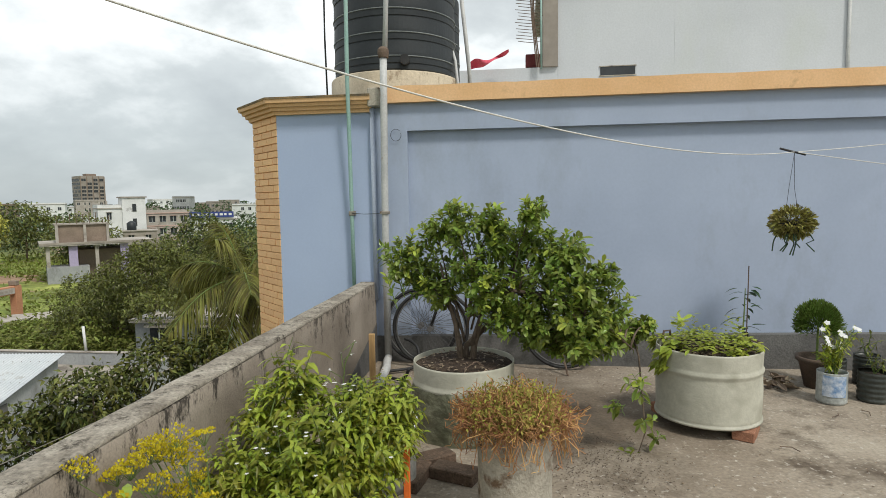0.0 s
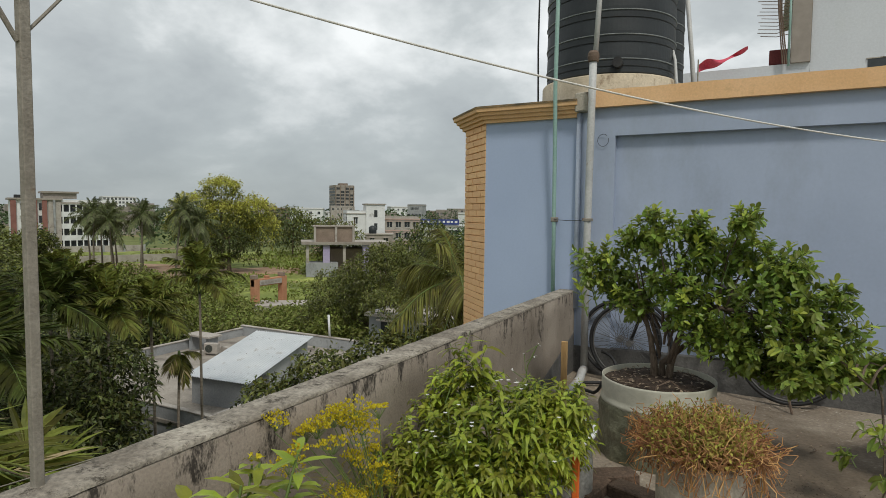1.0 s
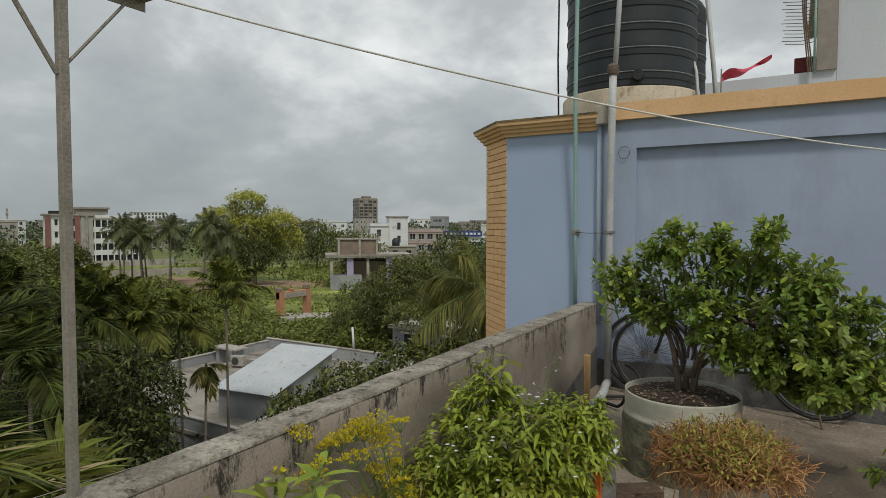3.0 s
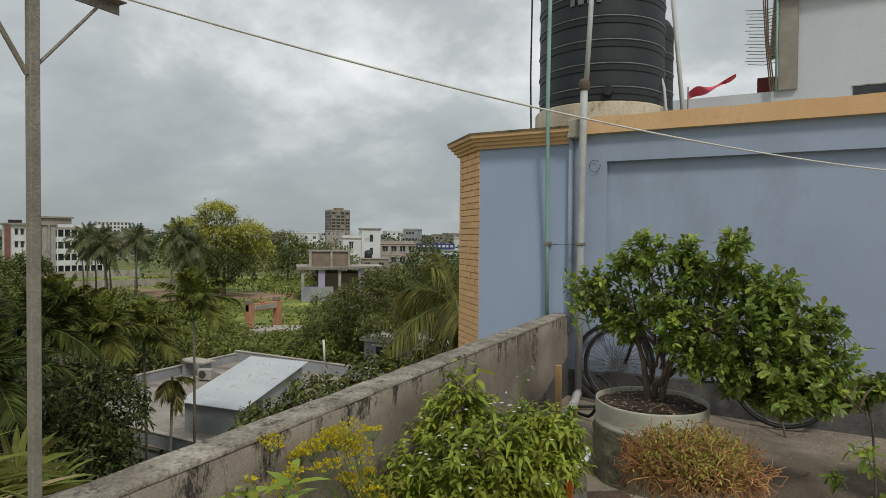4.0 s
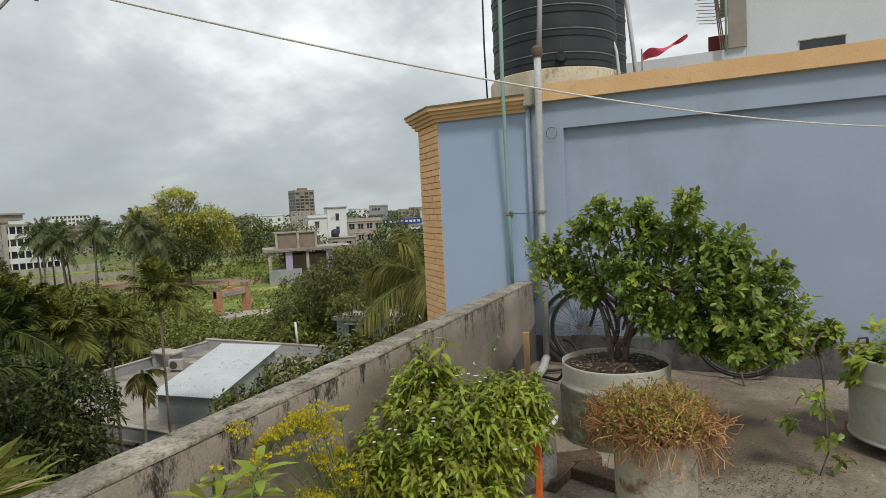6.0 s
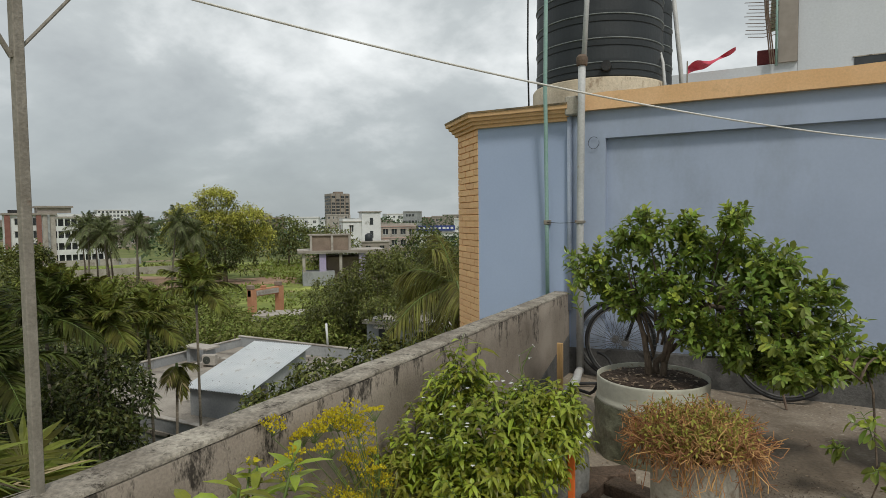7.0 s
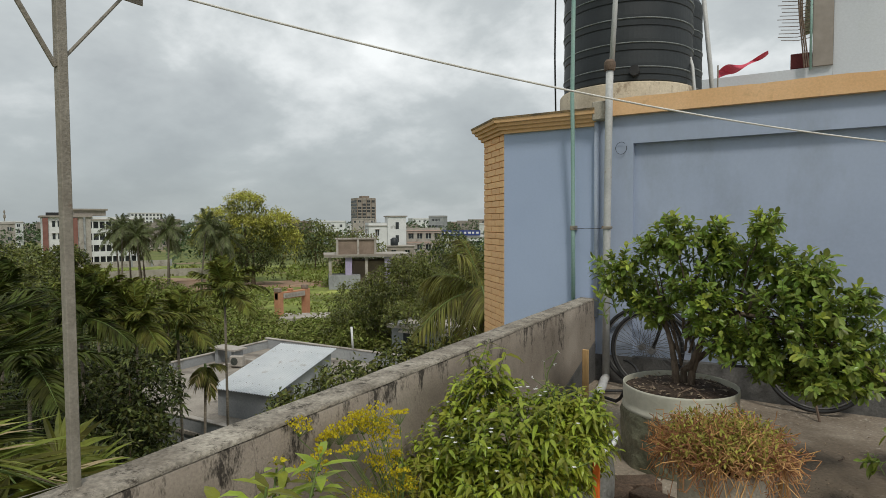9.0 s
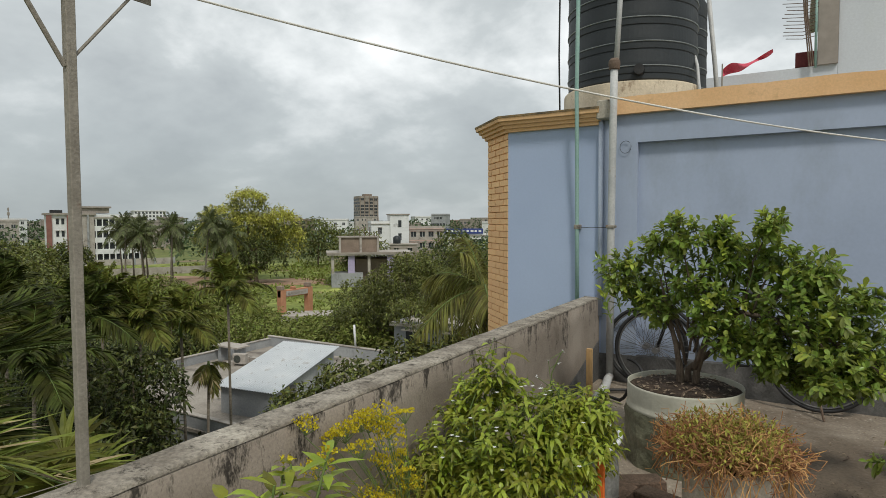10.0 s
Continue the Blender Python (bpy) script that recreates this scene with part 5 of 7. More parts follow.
part("foliage", lf, M_DRYGREEN, dry, "sparse yellow-green leaves")

# ---------------------------------------------------------------- chilli bush in a grow bag
bag = thing("grow_bag", (-0.905, 2.74, 0.0), "crumpled grey plastic grow bag with a pale rolled rim", "planter")
part("sack", Shape().lathe([(0.01, 0.0), (0.17, 0.0), (0.20, 0.05), (0.21, 0.15), (0.20, 0.25), (0.205, 0.31), (0.21, 0.315), (0.195, 0.30), (0.19, 0.25)], 44, wobble=0.10, seed=8), M_BAG, bag, smooth=True)
part("soil", Shape().lathe([(0.195, 0.26), (0.1, 0.27), (0.005, 0.275)], 24, wobble=0.05), M_SOIL, bag, smooth=True)
roll = []
for w in np.linspace(0, 2 * math.pi, 61):
    q = 0.212 * (1 + 0.09 * noise.noise(Vector((math.cos(w) * 1.7 + 8, math.sin(w) * 1.7, 1.9))))
    roll.append((q * math.cos(w), q * math.sin(w), 0.325 + 0.018 * noise.noise(Vector((math.cos(w) * 2.4, math.sin(w) * 2.4, 3)))))
part("rolled_rim", Shape().tube(roll, 0.012, 7, False), M_MUD, bag, "pale rolled plastic rim", True)
chilli = thing("chilli_bush", (-0.965, 2.20, 0.0), "lush light green chilli bush with small white flowers", "bush")
lf, yg, tw, fl = Shape(), Shape(), Shape(), Shape()
for c, r, tips in (((-0.02, -0.05, 0.42), (0.36, 0.33, 0.20), 150), ((-0.26, -0.12, 0.32), (0.24, 0.24, 0.20), 80), ((0.19, 0.10, 0.42), (0.18, 0.24, 0.17), 90),
                   ((0.09, -0.20, 0.28), (0.28, 0.24, 0.22), 105), ((-0.14, 0.02, 0.58), (0.15, 0.10, 0.09), 30), ((0.20, 0.12, 0.54), (0.18, 0.14, 0.08), 44),
                   ((-0.30, 0.05, 0.50), (0.12, 0.10, 0.08), 16), ((-0.05, -0.10, 0.18), (0.34, 0.26, 0.16), 70)):
    foliage(lf, (c[0], c[1], c[2] * 1.08), r, int(tips * 1.85), 10, 0.054, 0.0165, 0.5, 0.5, True, tw, yg, 0.42)
# long loose shoots above the bush
for k in range(26):
    a = Vector((rnd(-0.36, 0.36), rnd(-0.22, 0.26), rnd(0.46, 0.56)))
    if k < 5:
        a = Vector((-0.16 + rnd(-0.05, 0.05), rnd(-0.05, 0.05), 0.66))
    ax = Vector((rnd(-0.5, 0.5), rnd(-0.4, 0.3), 1)).normalized()
    ln = rnd(0.06, 0.16) if k >= 5 else rnd(0.14, 0.22)
    tw.tube([a - ax * 0.1, a, a + ax * ln], [0.003, 0.0025, 0.0012], 4, False)
    for j in range(11):
        w, u = j * 2.4, j / 11
        sd = ax.cross(Vector((math.cos(w), math.sin(w), 0.1))).normalized()
        (yg if j % 2 else lf).long_leaf(a + ax * ln * u, (sd + ax * rnd(0.1, 0.8)).normalized(), ax, rnd(0.05, 0.10) * (1.1 if k < 5 else 1), rnd(0.014, 0.024) * (1.25 if k < 5 else 1), rnd(0.3, 0.8))
for k in range(36):
    d = unit()
    d.z = abs(d.z)
    p = Vector((d.x * 0.36, d.y * 0.34 - 0.05, 0.46 + d.z * 0.22))
    for j in range(5):
        w = j * 1.2566
        fl.leaf(p, Vector((math.cos(w), math.sin(w), 0.1)).normalized(), Vector((0, 0, 1)), 0.010, 0.007, 0.0)
for k in range(14):
    w = rnd(0, 6.28)
    tw.tube([(0.03 * math.cos(w), 0.30 + 0.03 * math.sin(w), 0.24), (0.12 * math.cos(w), 0.1 + 0.12 * math.sin(w), 0.36), (0.28 * math.cos(w), 0.26 * math.sin(w), 0.5)], [0.007, 0.005, 0.003], 6)
part("foliage", lf, M_CHILLI, chilli)
part("young_foliage", yg, M_BRIGHT, chilli, "pale green young leaves")
part("stem_tangle", tw, M_STEM, chilli)
part("blossom", fl, M_FLOWER, chilli, "tiny white flowers")
# thin white-flowered shoot above the bush
shoot = thing("wild_shoot", (-1.16, 2.95, 0.0), "thin wild shoot with tiny white flowers by the parapet", "plant")
st, fl = Shape(), Shape()
st.tube([(0, 0, 0), (0.02, 0, 0.3), (0.05, 0, 0.55), (0.10, 0.0, 0.66)], 0.003, 5)
for k in range(5):
    a = Vector((0.04, 0, 0.42 + 0.05 * k))
    b = a + Vector((rnd(-0.08, 0.12), rnd(-0.06, 0.06), rnd(0.03, 0.09)))
    st.tube([a, b], 0.0018, 4)
    for j in range(4):
        fl.leaf(b, unit(), Vector((0, 0, 1)), 0.014, 0.008, 0.0)
part("stem", st, M_STEM, shoot)
part("flower_cluster", fl, M_FLOWER, shoot)
wood = thing("wooden_post", (-1.285, 4.22, 0.0), "upright raw wooden batten by the parapet", "post")
part("batten", Shape().soft_box((-0.022, -0.012, 0.0), (0.022, 0.012, 0.42), 0.003), M_WOODPOST, wood)
orange = thing("orange_stake", (-0.655, 2.27, 0.0), "bright orange plastic stake beside the grow bag", "stake")
part("stake", Shape().soft_box((-0.014, -0.008, 0.0), (0.014, 0.008, 0.425), 0.003), M_ORANGEPOST, orange)

# ---------------------------------------------------------------- yellow flowering dill by the parapet
dill = thing("dill_plant", (-1.26, 1.72, 0.0), "feathery dill with yellow flower heads by the parapet", "plant")
st, fl, ft = Shape(), Shape(), Shape()
HEADS = [(rnd(-0.14, 0.06), rnd(-0.36, 0.14), rnd(0.55, 0.70), rnd(0.040, 0.075)) for k in range(17)] + [(rnd(-0.06, 0.10), rnd(-0.28, 0.10), rnd(0.22, 0.52), rnd(0.03, 0.055)) for k in range(14)]
for hx, hy, hz, hr in HEADS:
    top = Vector((hx, hy, hz))
    tilt = Vector((rnd(-0.35, 0.35), rnd(-0.45, 0.1), 1)).normalized()
    a = tilt.cross(Vector((1, 0, 0))).normalized()
    b = tilt.cross(a)
    st.tube([(0.04 * rnd(-1, 1), 0.04 * rnd(-1, 1), 0.1), top * 0.55 + Vector((0.04, 0, 0.06)), top - tilt * 0.05], [0.003, 0.002, 0.0015], 5)
    for k in range(17):
        w, q = k * 2.399, hr * math.sqrt((k + 0.5) / 17)
        e = top + (a * math.cos(w) + b * math.sin(w)) * q - tilt * q * q * 2.2 + tilt * rnd(-0.005, 0.005)
        st.tube([top - tilt * 0.045, e], 0.0008, 3, False)
        for j in range(11):
            f = e + (a * math.cos(j * 0.9) + b * math.sin(j * 0.9)) * 0.012 * (j % 3) / 2
            fl.leaf(f, (unit(0.7) + tilt).normalized(), unit(), 0.009, 0.0075, 0.0)
for k in range(800):
    p = Vector((rnd(-0.12, 0.10), rnd(-0.22, 0.16), rnd(0.08, 0.46)))
    d = (unit() + Vector((0, 0, 0.5))).normalized()
    ft.leaf(p, d, unit(), rnd(0.04, 0.08), 0.0035, 0.2)
part("stem_tangle", st, M_STEM, dill)
part("foliage", ft, M_DRYGREEN, dill, "thin feathery green leaves")
part("blossom", fl, M_YELLOW, dill, "bright yellow flat flower heads")

# yellow trumpet shrub at the near end of the parapet
trumpet = thing("trumpet_shrub", (-1.14, 0.90, 0.0), "yellow-flowered trumpet shrub with long light green leaves", "shrub")
st, lf, fl = Shape(), Shape(), Shape()
for k in range(26):
    top = Vector((rnd(-0.12, 0.12), rnd(-0.26, 0.26), rnd(0.56, 0.735)))
    st.tube([(0.05 * rnd(-1, 1), 0.05 * rnd(-1, 1), 0), top * 0.6, top], [0.006, 0.005, 0.003], 6)
    for j in range(9):
        w = j * 2.4 + k
        lf.long_leaf(top - Vector((0, 0, 0.012 * j)), Vector((math.cos(w), math.sin(w), rnd(0.1, 0.7))).normalized(), Vector((0, 0, 1)), rnd(0.075, 0.12), rnd(0.024, 0.033), rnd(0.2, 0.6))
    if k % 3 == 0:
        for j in range(9):
            fl.leaf(top + Vector((0, 0, 0.02)) + unit(0.012), (unit() + Vector((0, 0, 0.8))).normalized(), unit(), 0.017, 0.010, 0.1)
part("stem_tangle", st, M_STEM, trumpet)
part("foliage", lf, M_CHILLI, trumpet)
part("flower_cluster", fl, M_YELLOW, trumpet, "small bright yellow flowers")
trumpet_pot = thing("clay_pot", (-1.14, 0.90, 0.0), "dark clay pot of the trumpet shrub", "plant pot")
part("body", Shape().lathe([(0.02, 0.0), (0.11, 0.0), (0.15, 0.22), (0.16, 0.25), (0.14, 0.25), (0.02, 0.22)], 28), M_CLAY, trumpet_pot, smooth=True)
dill_pot = thing("clay_pot", (-1.26, 1.72, 0.0), "dark clay pot of the dill", "plant pot")
part("body", Shape().lathe([(0.02, 0.0), (0.10, 0.0), (0.13, 0.16), (0.14, 0.18), (0.12, 0.18), (0.02, 0.16)], 28), M_CLAY, dill_pot, smooth=True)


# ---------------------------------------------------------------- the land below
def land():
    s = Shape()
    rs = [0.0, 8, 14, 20, 28, 38, 50, 65, 85, 110, 145, 190, 260, 360, 520, 800, 1300, 2400, 4500]
    n = 72
    vs = []
    for r in rs:
        for k in range(n):
            w = 2 * math.pi * k / n
            x, y = r * math.cos(w), r * math.sin(w)
            z = GROUND + (0.25 * noise.noise(Vector((x * 0.06, y * 0.06, 0))) if 12 < r < 300 else 0)
            vs.append((x, y, z))
    fs = [(i * n + k, (i + 1) * n + k, (i + 1) * n + (k + 1) % n, i * n + (k + 1) % n) for i in range(len(rs) - 1) for k in range(n)]
    return s.add(vs, fs)


setting("ground", land(), M_GROUND, "green and brown open ground reaching the horizon", "ground", True)


def patch(name, cx, cy, rx, ry, turn, material, label, z=0.3, seed=0):
    """A low irregular sheet of earth or crop lying on the ground."""
    s, n = Shape(), 60
    rings = 8
    vs = [(cx, cy, GROUND + z + 0.05)]
    for i in range(1, rings + 1):
        for k in range(n):
            w = 2 * math.pi * k / n
            q = i / rings * (1 + 0.22 * noise.noise(Vector((math.cos(w) * 2 + seed, math.sin(w) * 2, 0))) + 0.06 * noise.noise(Vector((math.cos(w) * 9, math.sin(w) * 9 + seed, 0))))
            x, y = rx * q * math.cos(w), ry * q * math.sin(w)
            c, t = math.cos(turn), math.sin(turn)
            px, py = cx + c * x - t * y, cy + t * x + c * y
            vs.append((px, py, GROUND + (z + 0.12 * noise.noise(Vector((px * 0.3, py * 0.3, seed))) if i < rings else -0.3)))
    fs = [(0, 1 + k, 1 + (k + 1) % n) for k in range(n)]
    fs += [(1 + i * n + k, 1 + (i + 1) * n + k, 1 + (i + 1) * n + (k + 1) % n, 1 + i * n + (k + 1) % n) for i in range(rings - 1) for k in range(n)]
    return setting(name, s.add(vs, fs), material, label, "ground", True)


patch("ground_crop", -128, 98, 52, 30, 0.65, M_FIELD, "bright green low crop field", 0.35, 2)
patch("ground_crop", -82, 92, 22, 20, 0.75, M_FIELD, "bright green low crop field", 0.35, 6)
patch("ground_earth", -103, 72, 21, 9.5, 0.62, M_EARTH, "bare red-brown earth strip", 0.5, 4)
patch("ground_earth", -88, 87, 8, 5, 0.7, M_EARTH, "bare red-brown earth", 0.55, 9)
patch("ground_earth", -118, 76, 16, 5, 0.6, M_EARTH, "bare red-brown earth band between the palms", 0.6, 31)
patch("ground_earth", -86, 83, 9, 4.5, 0.8, M_EARTH, "bare red-brown earth under the big tree", 0.6, 33)
patch("ground_crop", -66, 60, 14, 9, 0.7, M_FIELD, "green weeds before the gate", 0.4, 13)
patch("ground_earth", -58, 53, 7, 2.0, 0.8, M_EARTH, "pale earth path by the gate", 0.6, 15)


# ---------------------------------------------------------------- trees
def broad_tree(name, at, label, blobs, leaf_size, count, materials, trunk_r, trunk_to, light_share=0.2):
    """Tapered trunk, limbs to each part of the crown, and a crown of separate leaves in tufts with gaps."""
    t = thing(name, at, label, "tree")
    a, b, wood = Shape(), Shape(), Shape()
    base = Vector((0, 0, -0.2))
    fork = Vector((rnd(-0.2, 0.2), rnd(-0.2, 0.2), trunk_to))
    wood.tube([base, base.lerp(fork, 0.5) + Vector((rnd(-0.1, 0.1), 0, 0)), fork], [trunk_r * 1.3, trunk_r, trunk_r * 0.8], 10)
    total = sum(r[0] * r[1] for _, r in blobs)
    for c, r in blobs:
        c = Vector(c)
        m = fork.lerp(c, 0.5) + Vector((rnd(-0.1, 0.1), rnd(-0.1, 0.1), 0.1)) * r[0]
        wood.tube([fork - Vector((0, 0, trunk_to * 0.12)), m, c + Vector((0, 0, r[2] * 0.3))], [trunk_r * 0.5, trunk_r * 0.3, trunk_r * 0.1], 6)
        tufts = max(8, int(count * r[0] * r[1] / total / 9))
        for k in range(tufts):
            d = unit()
            if d.z < -0.4 and random.random() < 0.6:
                d.z = -d.z
            q = rnd(0.62, 1.06) * (1 + 0.18 * noise.noise(d * 2.2 + c))
            p = c + Vector((d.x * r[0], d.y * r[1], d.z * r[2])) * q
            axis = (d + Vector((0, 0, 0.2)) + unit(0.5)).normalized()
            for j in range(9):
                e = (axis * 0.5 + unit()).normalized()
                # upward tufts take the paler leaves more often: light on the crown, put into colour
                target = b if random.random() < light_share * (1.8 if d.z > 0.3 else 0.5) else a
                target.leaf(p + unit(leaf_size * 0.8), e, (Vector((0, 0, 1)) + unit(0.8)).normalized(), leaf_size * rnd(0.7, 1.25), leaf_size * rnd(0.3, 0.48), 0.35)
    part("trunk", wood, M_BARK, t, smooth=True)
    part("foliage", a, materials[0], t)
    part("outer_foliage", b, materials[1], t, "paler leaves, mostly on top, giving the crown its lit side")
    return t


def frond(shape, base, w, rise, length, leaflets, leaf_len, width, arch, twist=0.0, mid=None, hang=0.5, upright=0.0, torn=None):
    """A palm frond: an arched midrib with two rows of hanging leaflets."""
    out = Vector((math.cos(w), math.sin(w), 0))
    side = Vector((-math.sin(w), math.cos(w), 0))
    pts = []
    for i in range(13):
        u = i / 12
        pts.append(Vector(base) + out * (length * (u * math.cos(rise) - 0.10 * arch * u * u)) + Vector((0, 0, length * (u * math.sin(rise) - arch * u * u * 0.62))) + side * twist * u * u * length)
    if mid is not None:
        mid.tube(pts, [0.018 * length / 2.5 * (1.15 - i / 12) + 0.003 for i in range(13)], 5, False)
    for i in range(leaflets):
        u = 0.13 + 0.86 * i / leaflets
        k = min(11, int(u * 12))
        p = pts[k].lerp(pts[k + 1], u * 12 - k)
        d = (pts[k + 1] - pts[k]).normalized()
        ll = leaf_len * (0.45 + 0.75 * math.sin(math.pi * min(1, u * 0.86 + 0.1)))
        up = side.cross(d)
        if up.z < 0:
            up = -up
        for sgn in (-1, 1):
            e = (side * sgn * (0.9 - upright * 0.4) + d * (0.55 + 0.5 * u) + up * (0.12 + upright) + unit(0.14)).normalized()
            target = torn if torn is not None and random.random() < 0.30 * u * u else shape
            target.long_leaf(p, e, (up + unit(0.25)).normalized(), ll * rnd(0.85, 1.12), width * rnd(0.8, 1.2), hang * rnd(0.6, 1.5), 0.3)


def palm(name, at, label, height, fronds, length, leaflets, leaf_len, width, arch, trunk_r, material, lean=(0, 0), hang=0.5, rises=(-0.35, 1.2), dry=0, seed=0, shaft=0.0, upright=0.0, group=""):
    random.seed(seed + 101)
    t = thing(name, at, label, "palm tree", group)
    top = Vector((lean[0], lean[1], height))
    tr = Shape()
    tr.tube([(0, 0, -0.2), (lean[0] * 0.25, lean[1] * 0.25, height * 0.35), (lean[0] * 0.65, lean[1] * 0.65, height * 0.72), top], [trunk_r * 1.5, trunk_r, trunk_r * 0.85, trunk_r * 0.8], 10)
    part("trunk", tr, M_PALMBARK, t, smooth=True)
    if shaft:
        part("crownshaft", Shape().tube([top - Vector((0, 0, 0.1)), top + Vector((0, 0, shaft * 0.5)), top + Vector((0, 0, shaft))], [trunk_r, trunk_r * 1.25, trunk_r * 0.7], 10), M_STEM, t, "smooth green crownshaft", True)
        top = top + Vector((0, 0, shaft * 0.85))
    lf, mid, brown = Shape(), Shape(), Shape()
    for k in range(fronds):
        u = k / max(1, fronds - 1)
        w = k * 2.399 + rnd(-0.2, 0.2)
        rise = rises[0] + (rises[1] - rises[0]) * u
        frond(lf, top, w, rise, length * rnd(0.85, 1.08) * (1 - 0.12 * u), leaflets, leaf_len, width, arch * (1.1 - 0.45 * u), rnd(-0.12, 0.12), mid, hang, upright, brown if dry else None)
    for k in range(dry):
        w = rnd(0, 6.28)
        frond(brown, top - Vector((0, 0, 0.1)), w, -0.9, length * 0.8, max(8, leaflets // 2), leaf_len * 0.8, width, 0.35, 0, mid, 0.9)
    part("frond_set", lf, material, t)
    part("midrib_set", mid, M_STEM, t)
    if brown.v:
        part("dry_foliage", brown, M_PALM_DRY, t, "withered straw-coloured leaflets")
    return t


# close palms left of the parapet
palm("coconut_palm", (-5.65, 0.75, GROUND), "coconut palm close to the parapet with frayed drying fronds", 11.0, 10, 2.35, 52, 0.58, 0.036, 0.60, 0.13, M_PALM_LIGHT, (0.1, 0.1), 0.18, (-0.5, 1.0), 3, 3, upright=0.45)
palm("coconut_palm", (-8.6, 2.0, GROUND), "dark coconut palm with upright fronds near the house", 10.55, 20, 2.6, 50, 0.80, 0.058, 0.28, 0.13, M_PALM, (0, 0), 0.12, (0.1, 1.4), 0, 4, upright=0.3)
def fan_palm(at, label, height, leaves, stalk, blade):
    """A palm whose leaves are stars of stiff pointed segments on long stalks."""
    t = thing("fan_palm", at, label, "palm tree")
    part("trunk", Shape().tube([(0, 0, -0.2), (0.05, 0, height * 0.5), (0, 0, height)], [0.16, 0.11, 0.10], 10), M_PALMBARK, t, smooth=True)
    lf, st = Shape(), Shape()
    top = Vector((0, 0, height))
    for k in range(leaves):
        w, rise = k * 2.399, -0.1 + 1.35 * k / leaves
        out = Vector((math.cos(w) * math.cos(rise), math.sin(w) * math.cos(rise), math.sin(rise)))
        hub = top + out * stalk * rnd(0.8, 1.15)
        st.tube([top, top.lerp(hub, 0.5) + Vector((0, 0, 0.05)), hub], [0.014, 0.010, 0.007], 6, False)
        side = Vector((-math.sin(w), math.cos(w), 0))
        ahead = (out + Vector((0, 0, -0.25))).normalized()
        n = side.cross(ahead)
        n = n if n.z > 0 else -n
        for j in range(19):
            q = radians(-118 + 236 * j / 18) + rnd(-0.03, 0.03)
            d = ahead * math.cos(q) + side * math.sin(q) + n * 0.12
            lf.long_leaf(hub, d.normalized(), n, blade * (0.72 + 0.28 * math.cos(q)) * rnd(0.9, 1.08), 0.075, rnd(0.12, 0.4), 0.35)
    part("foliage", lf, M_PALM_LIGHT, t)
    part("stem_tangle", st, M_STEM, t)
    return t


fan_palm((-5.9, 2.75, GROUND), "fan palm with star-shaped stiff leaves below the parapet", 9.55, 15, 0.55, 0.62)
# slender areca palms in front of the neighbour's flat roof
ARECA = [((-18.6, 15.3), 9.3, 1.75, 0), ((-18.5, 13.3), 8.4, 1.6, 1), ((-17.4, 11.0), 8.9, 1.7, 2), ((-17.8, 13.5), 6.9, 1.3, 3), ((-17.6, 9.5), 9.2, 1.9, 4),
         ((-20.5, 11.6), 9.2, 1.8, 5), ((-15.5, 6.9), 8.6, 1.8, 6), ((-22.0, 9.2), 9.6, 1.8, 7), ((-19.0, 7.0), 9.3, 1.9, 8)]
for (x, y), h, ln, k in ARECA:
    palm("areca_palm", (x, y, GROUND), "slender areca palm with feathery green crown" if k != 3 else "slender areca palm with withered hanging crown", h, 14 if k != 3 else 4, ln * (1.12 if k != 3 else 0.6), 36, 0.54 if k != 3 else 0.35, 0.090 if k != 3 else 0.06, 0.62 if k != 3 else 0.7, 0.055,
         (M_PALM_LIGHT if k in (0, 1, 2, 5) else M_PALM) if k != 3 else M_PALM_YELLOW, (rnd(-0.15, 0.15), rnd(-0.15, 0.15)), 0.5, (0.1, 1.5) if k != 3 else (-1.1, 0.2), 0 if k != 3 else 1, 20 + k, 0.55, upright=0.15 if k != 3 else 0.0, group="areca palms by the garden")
palm("coconut_palm", (-7.3, 14.6, GROUND), "coconut palm with yellowing drooping fronds beside the blue house", 10.4, 18, 3.0, 64, 0.66, 0.036, 1.05, 0.15, M_PALM_YELLOW, (0, 0), 0.95, (-0.5, 1.25), 0, 40)
palm("coconut_palm", (-5.7, 17.5, GROUND), "coconut palm beside the blue house", 10.5, 15, 2.9, 54, 0.7, 0.050, 1.1, 0.15, M_PALM, (0, 0), 0.9, (-0.4, 1.25), 0, 41)
# coconut palms standing in the open ground
FAR_COCO = [((-112.5, 70.0), 10.4, 50), ((-106.2, 64.4), 11.6, 51), ((-108.0, 69.5), 11.0, 52), ((-96.1, 66.6), 11.6, 53), ((-85.2, 65.2), 12.4, 54), ((-92.5, 72.5), 11.6, 55), ((-115.5, 75.0), 11.6, 56), ((-103.5, 66.2), 10.6, 57), ((-118.0, 71.0), 11.0, 58), ((-84.0, 67.5), 10.6, 59), ((-101.0, 70.5), 11.2, 60)]
for (x, y), h, k in FAR_COCO:
    palm("coconut_palm", (x, y, GROUND), "tall coconut palm standing on the bare ground", h * rnd(0.96, 1.05), 17, 4.3, 26, 0.95, 0.13, 0.66, 0.15, M_PALM_FAR, (rnd(-1.2, 1.2), rnd(-1.2, 1.2)), 0.7, (-0.7, 1.4), 0, k, group="coconut palms in the field")
random.seed(77)

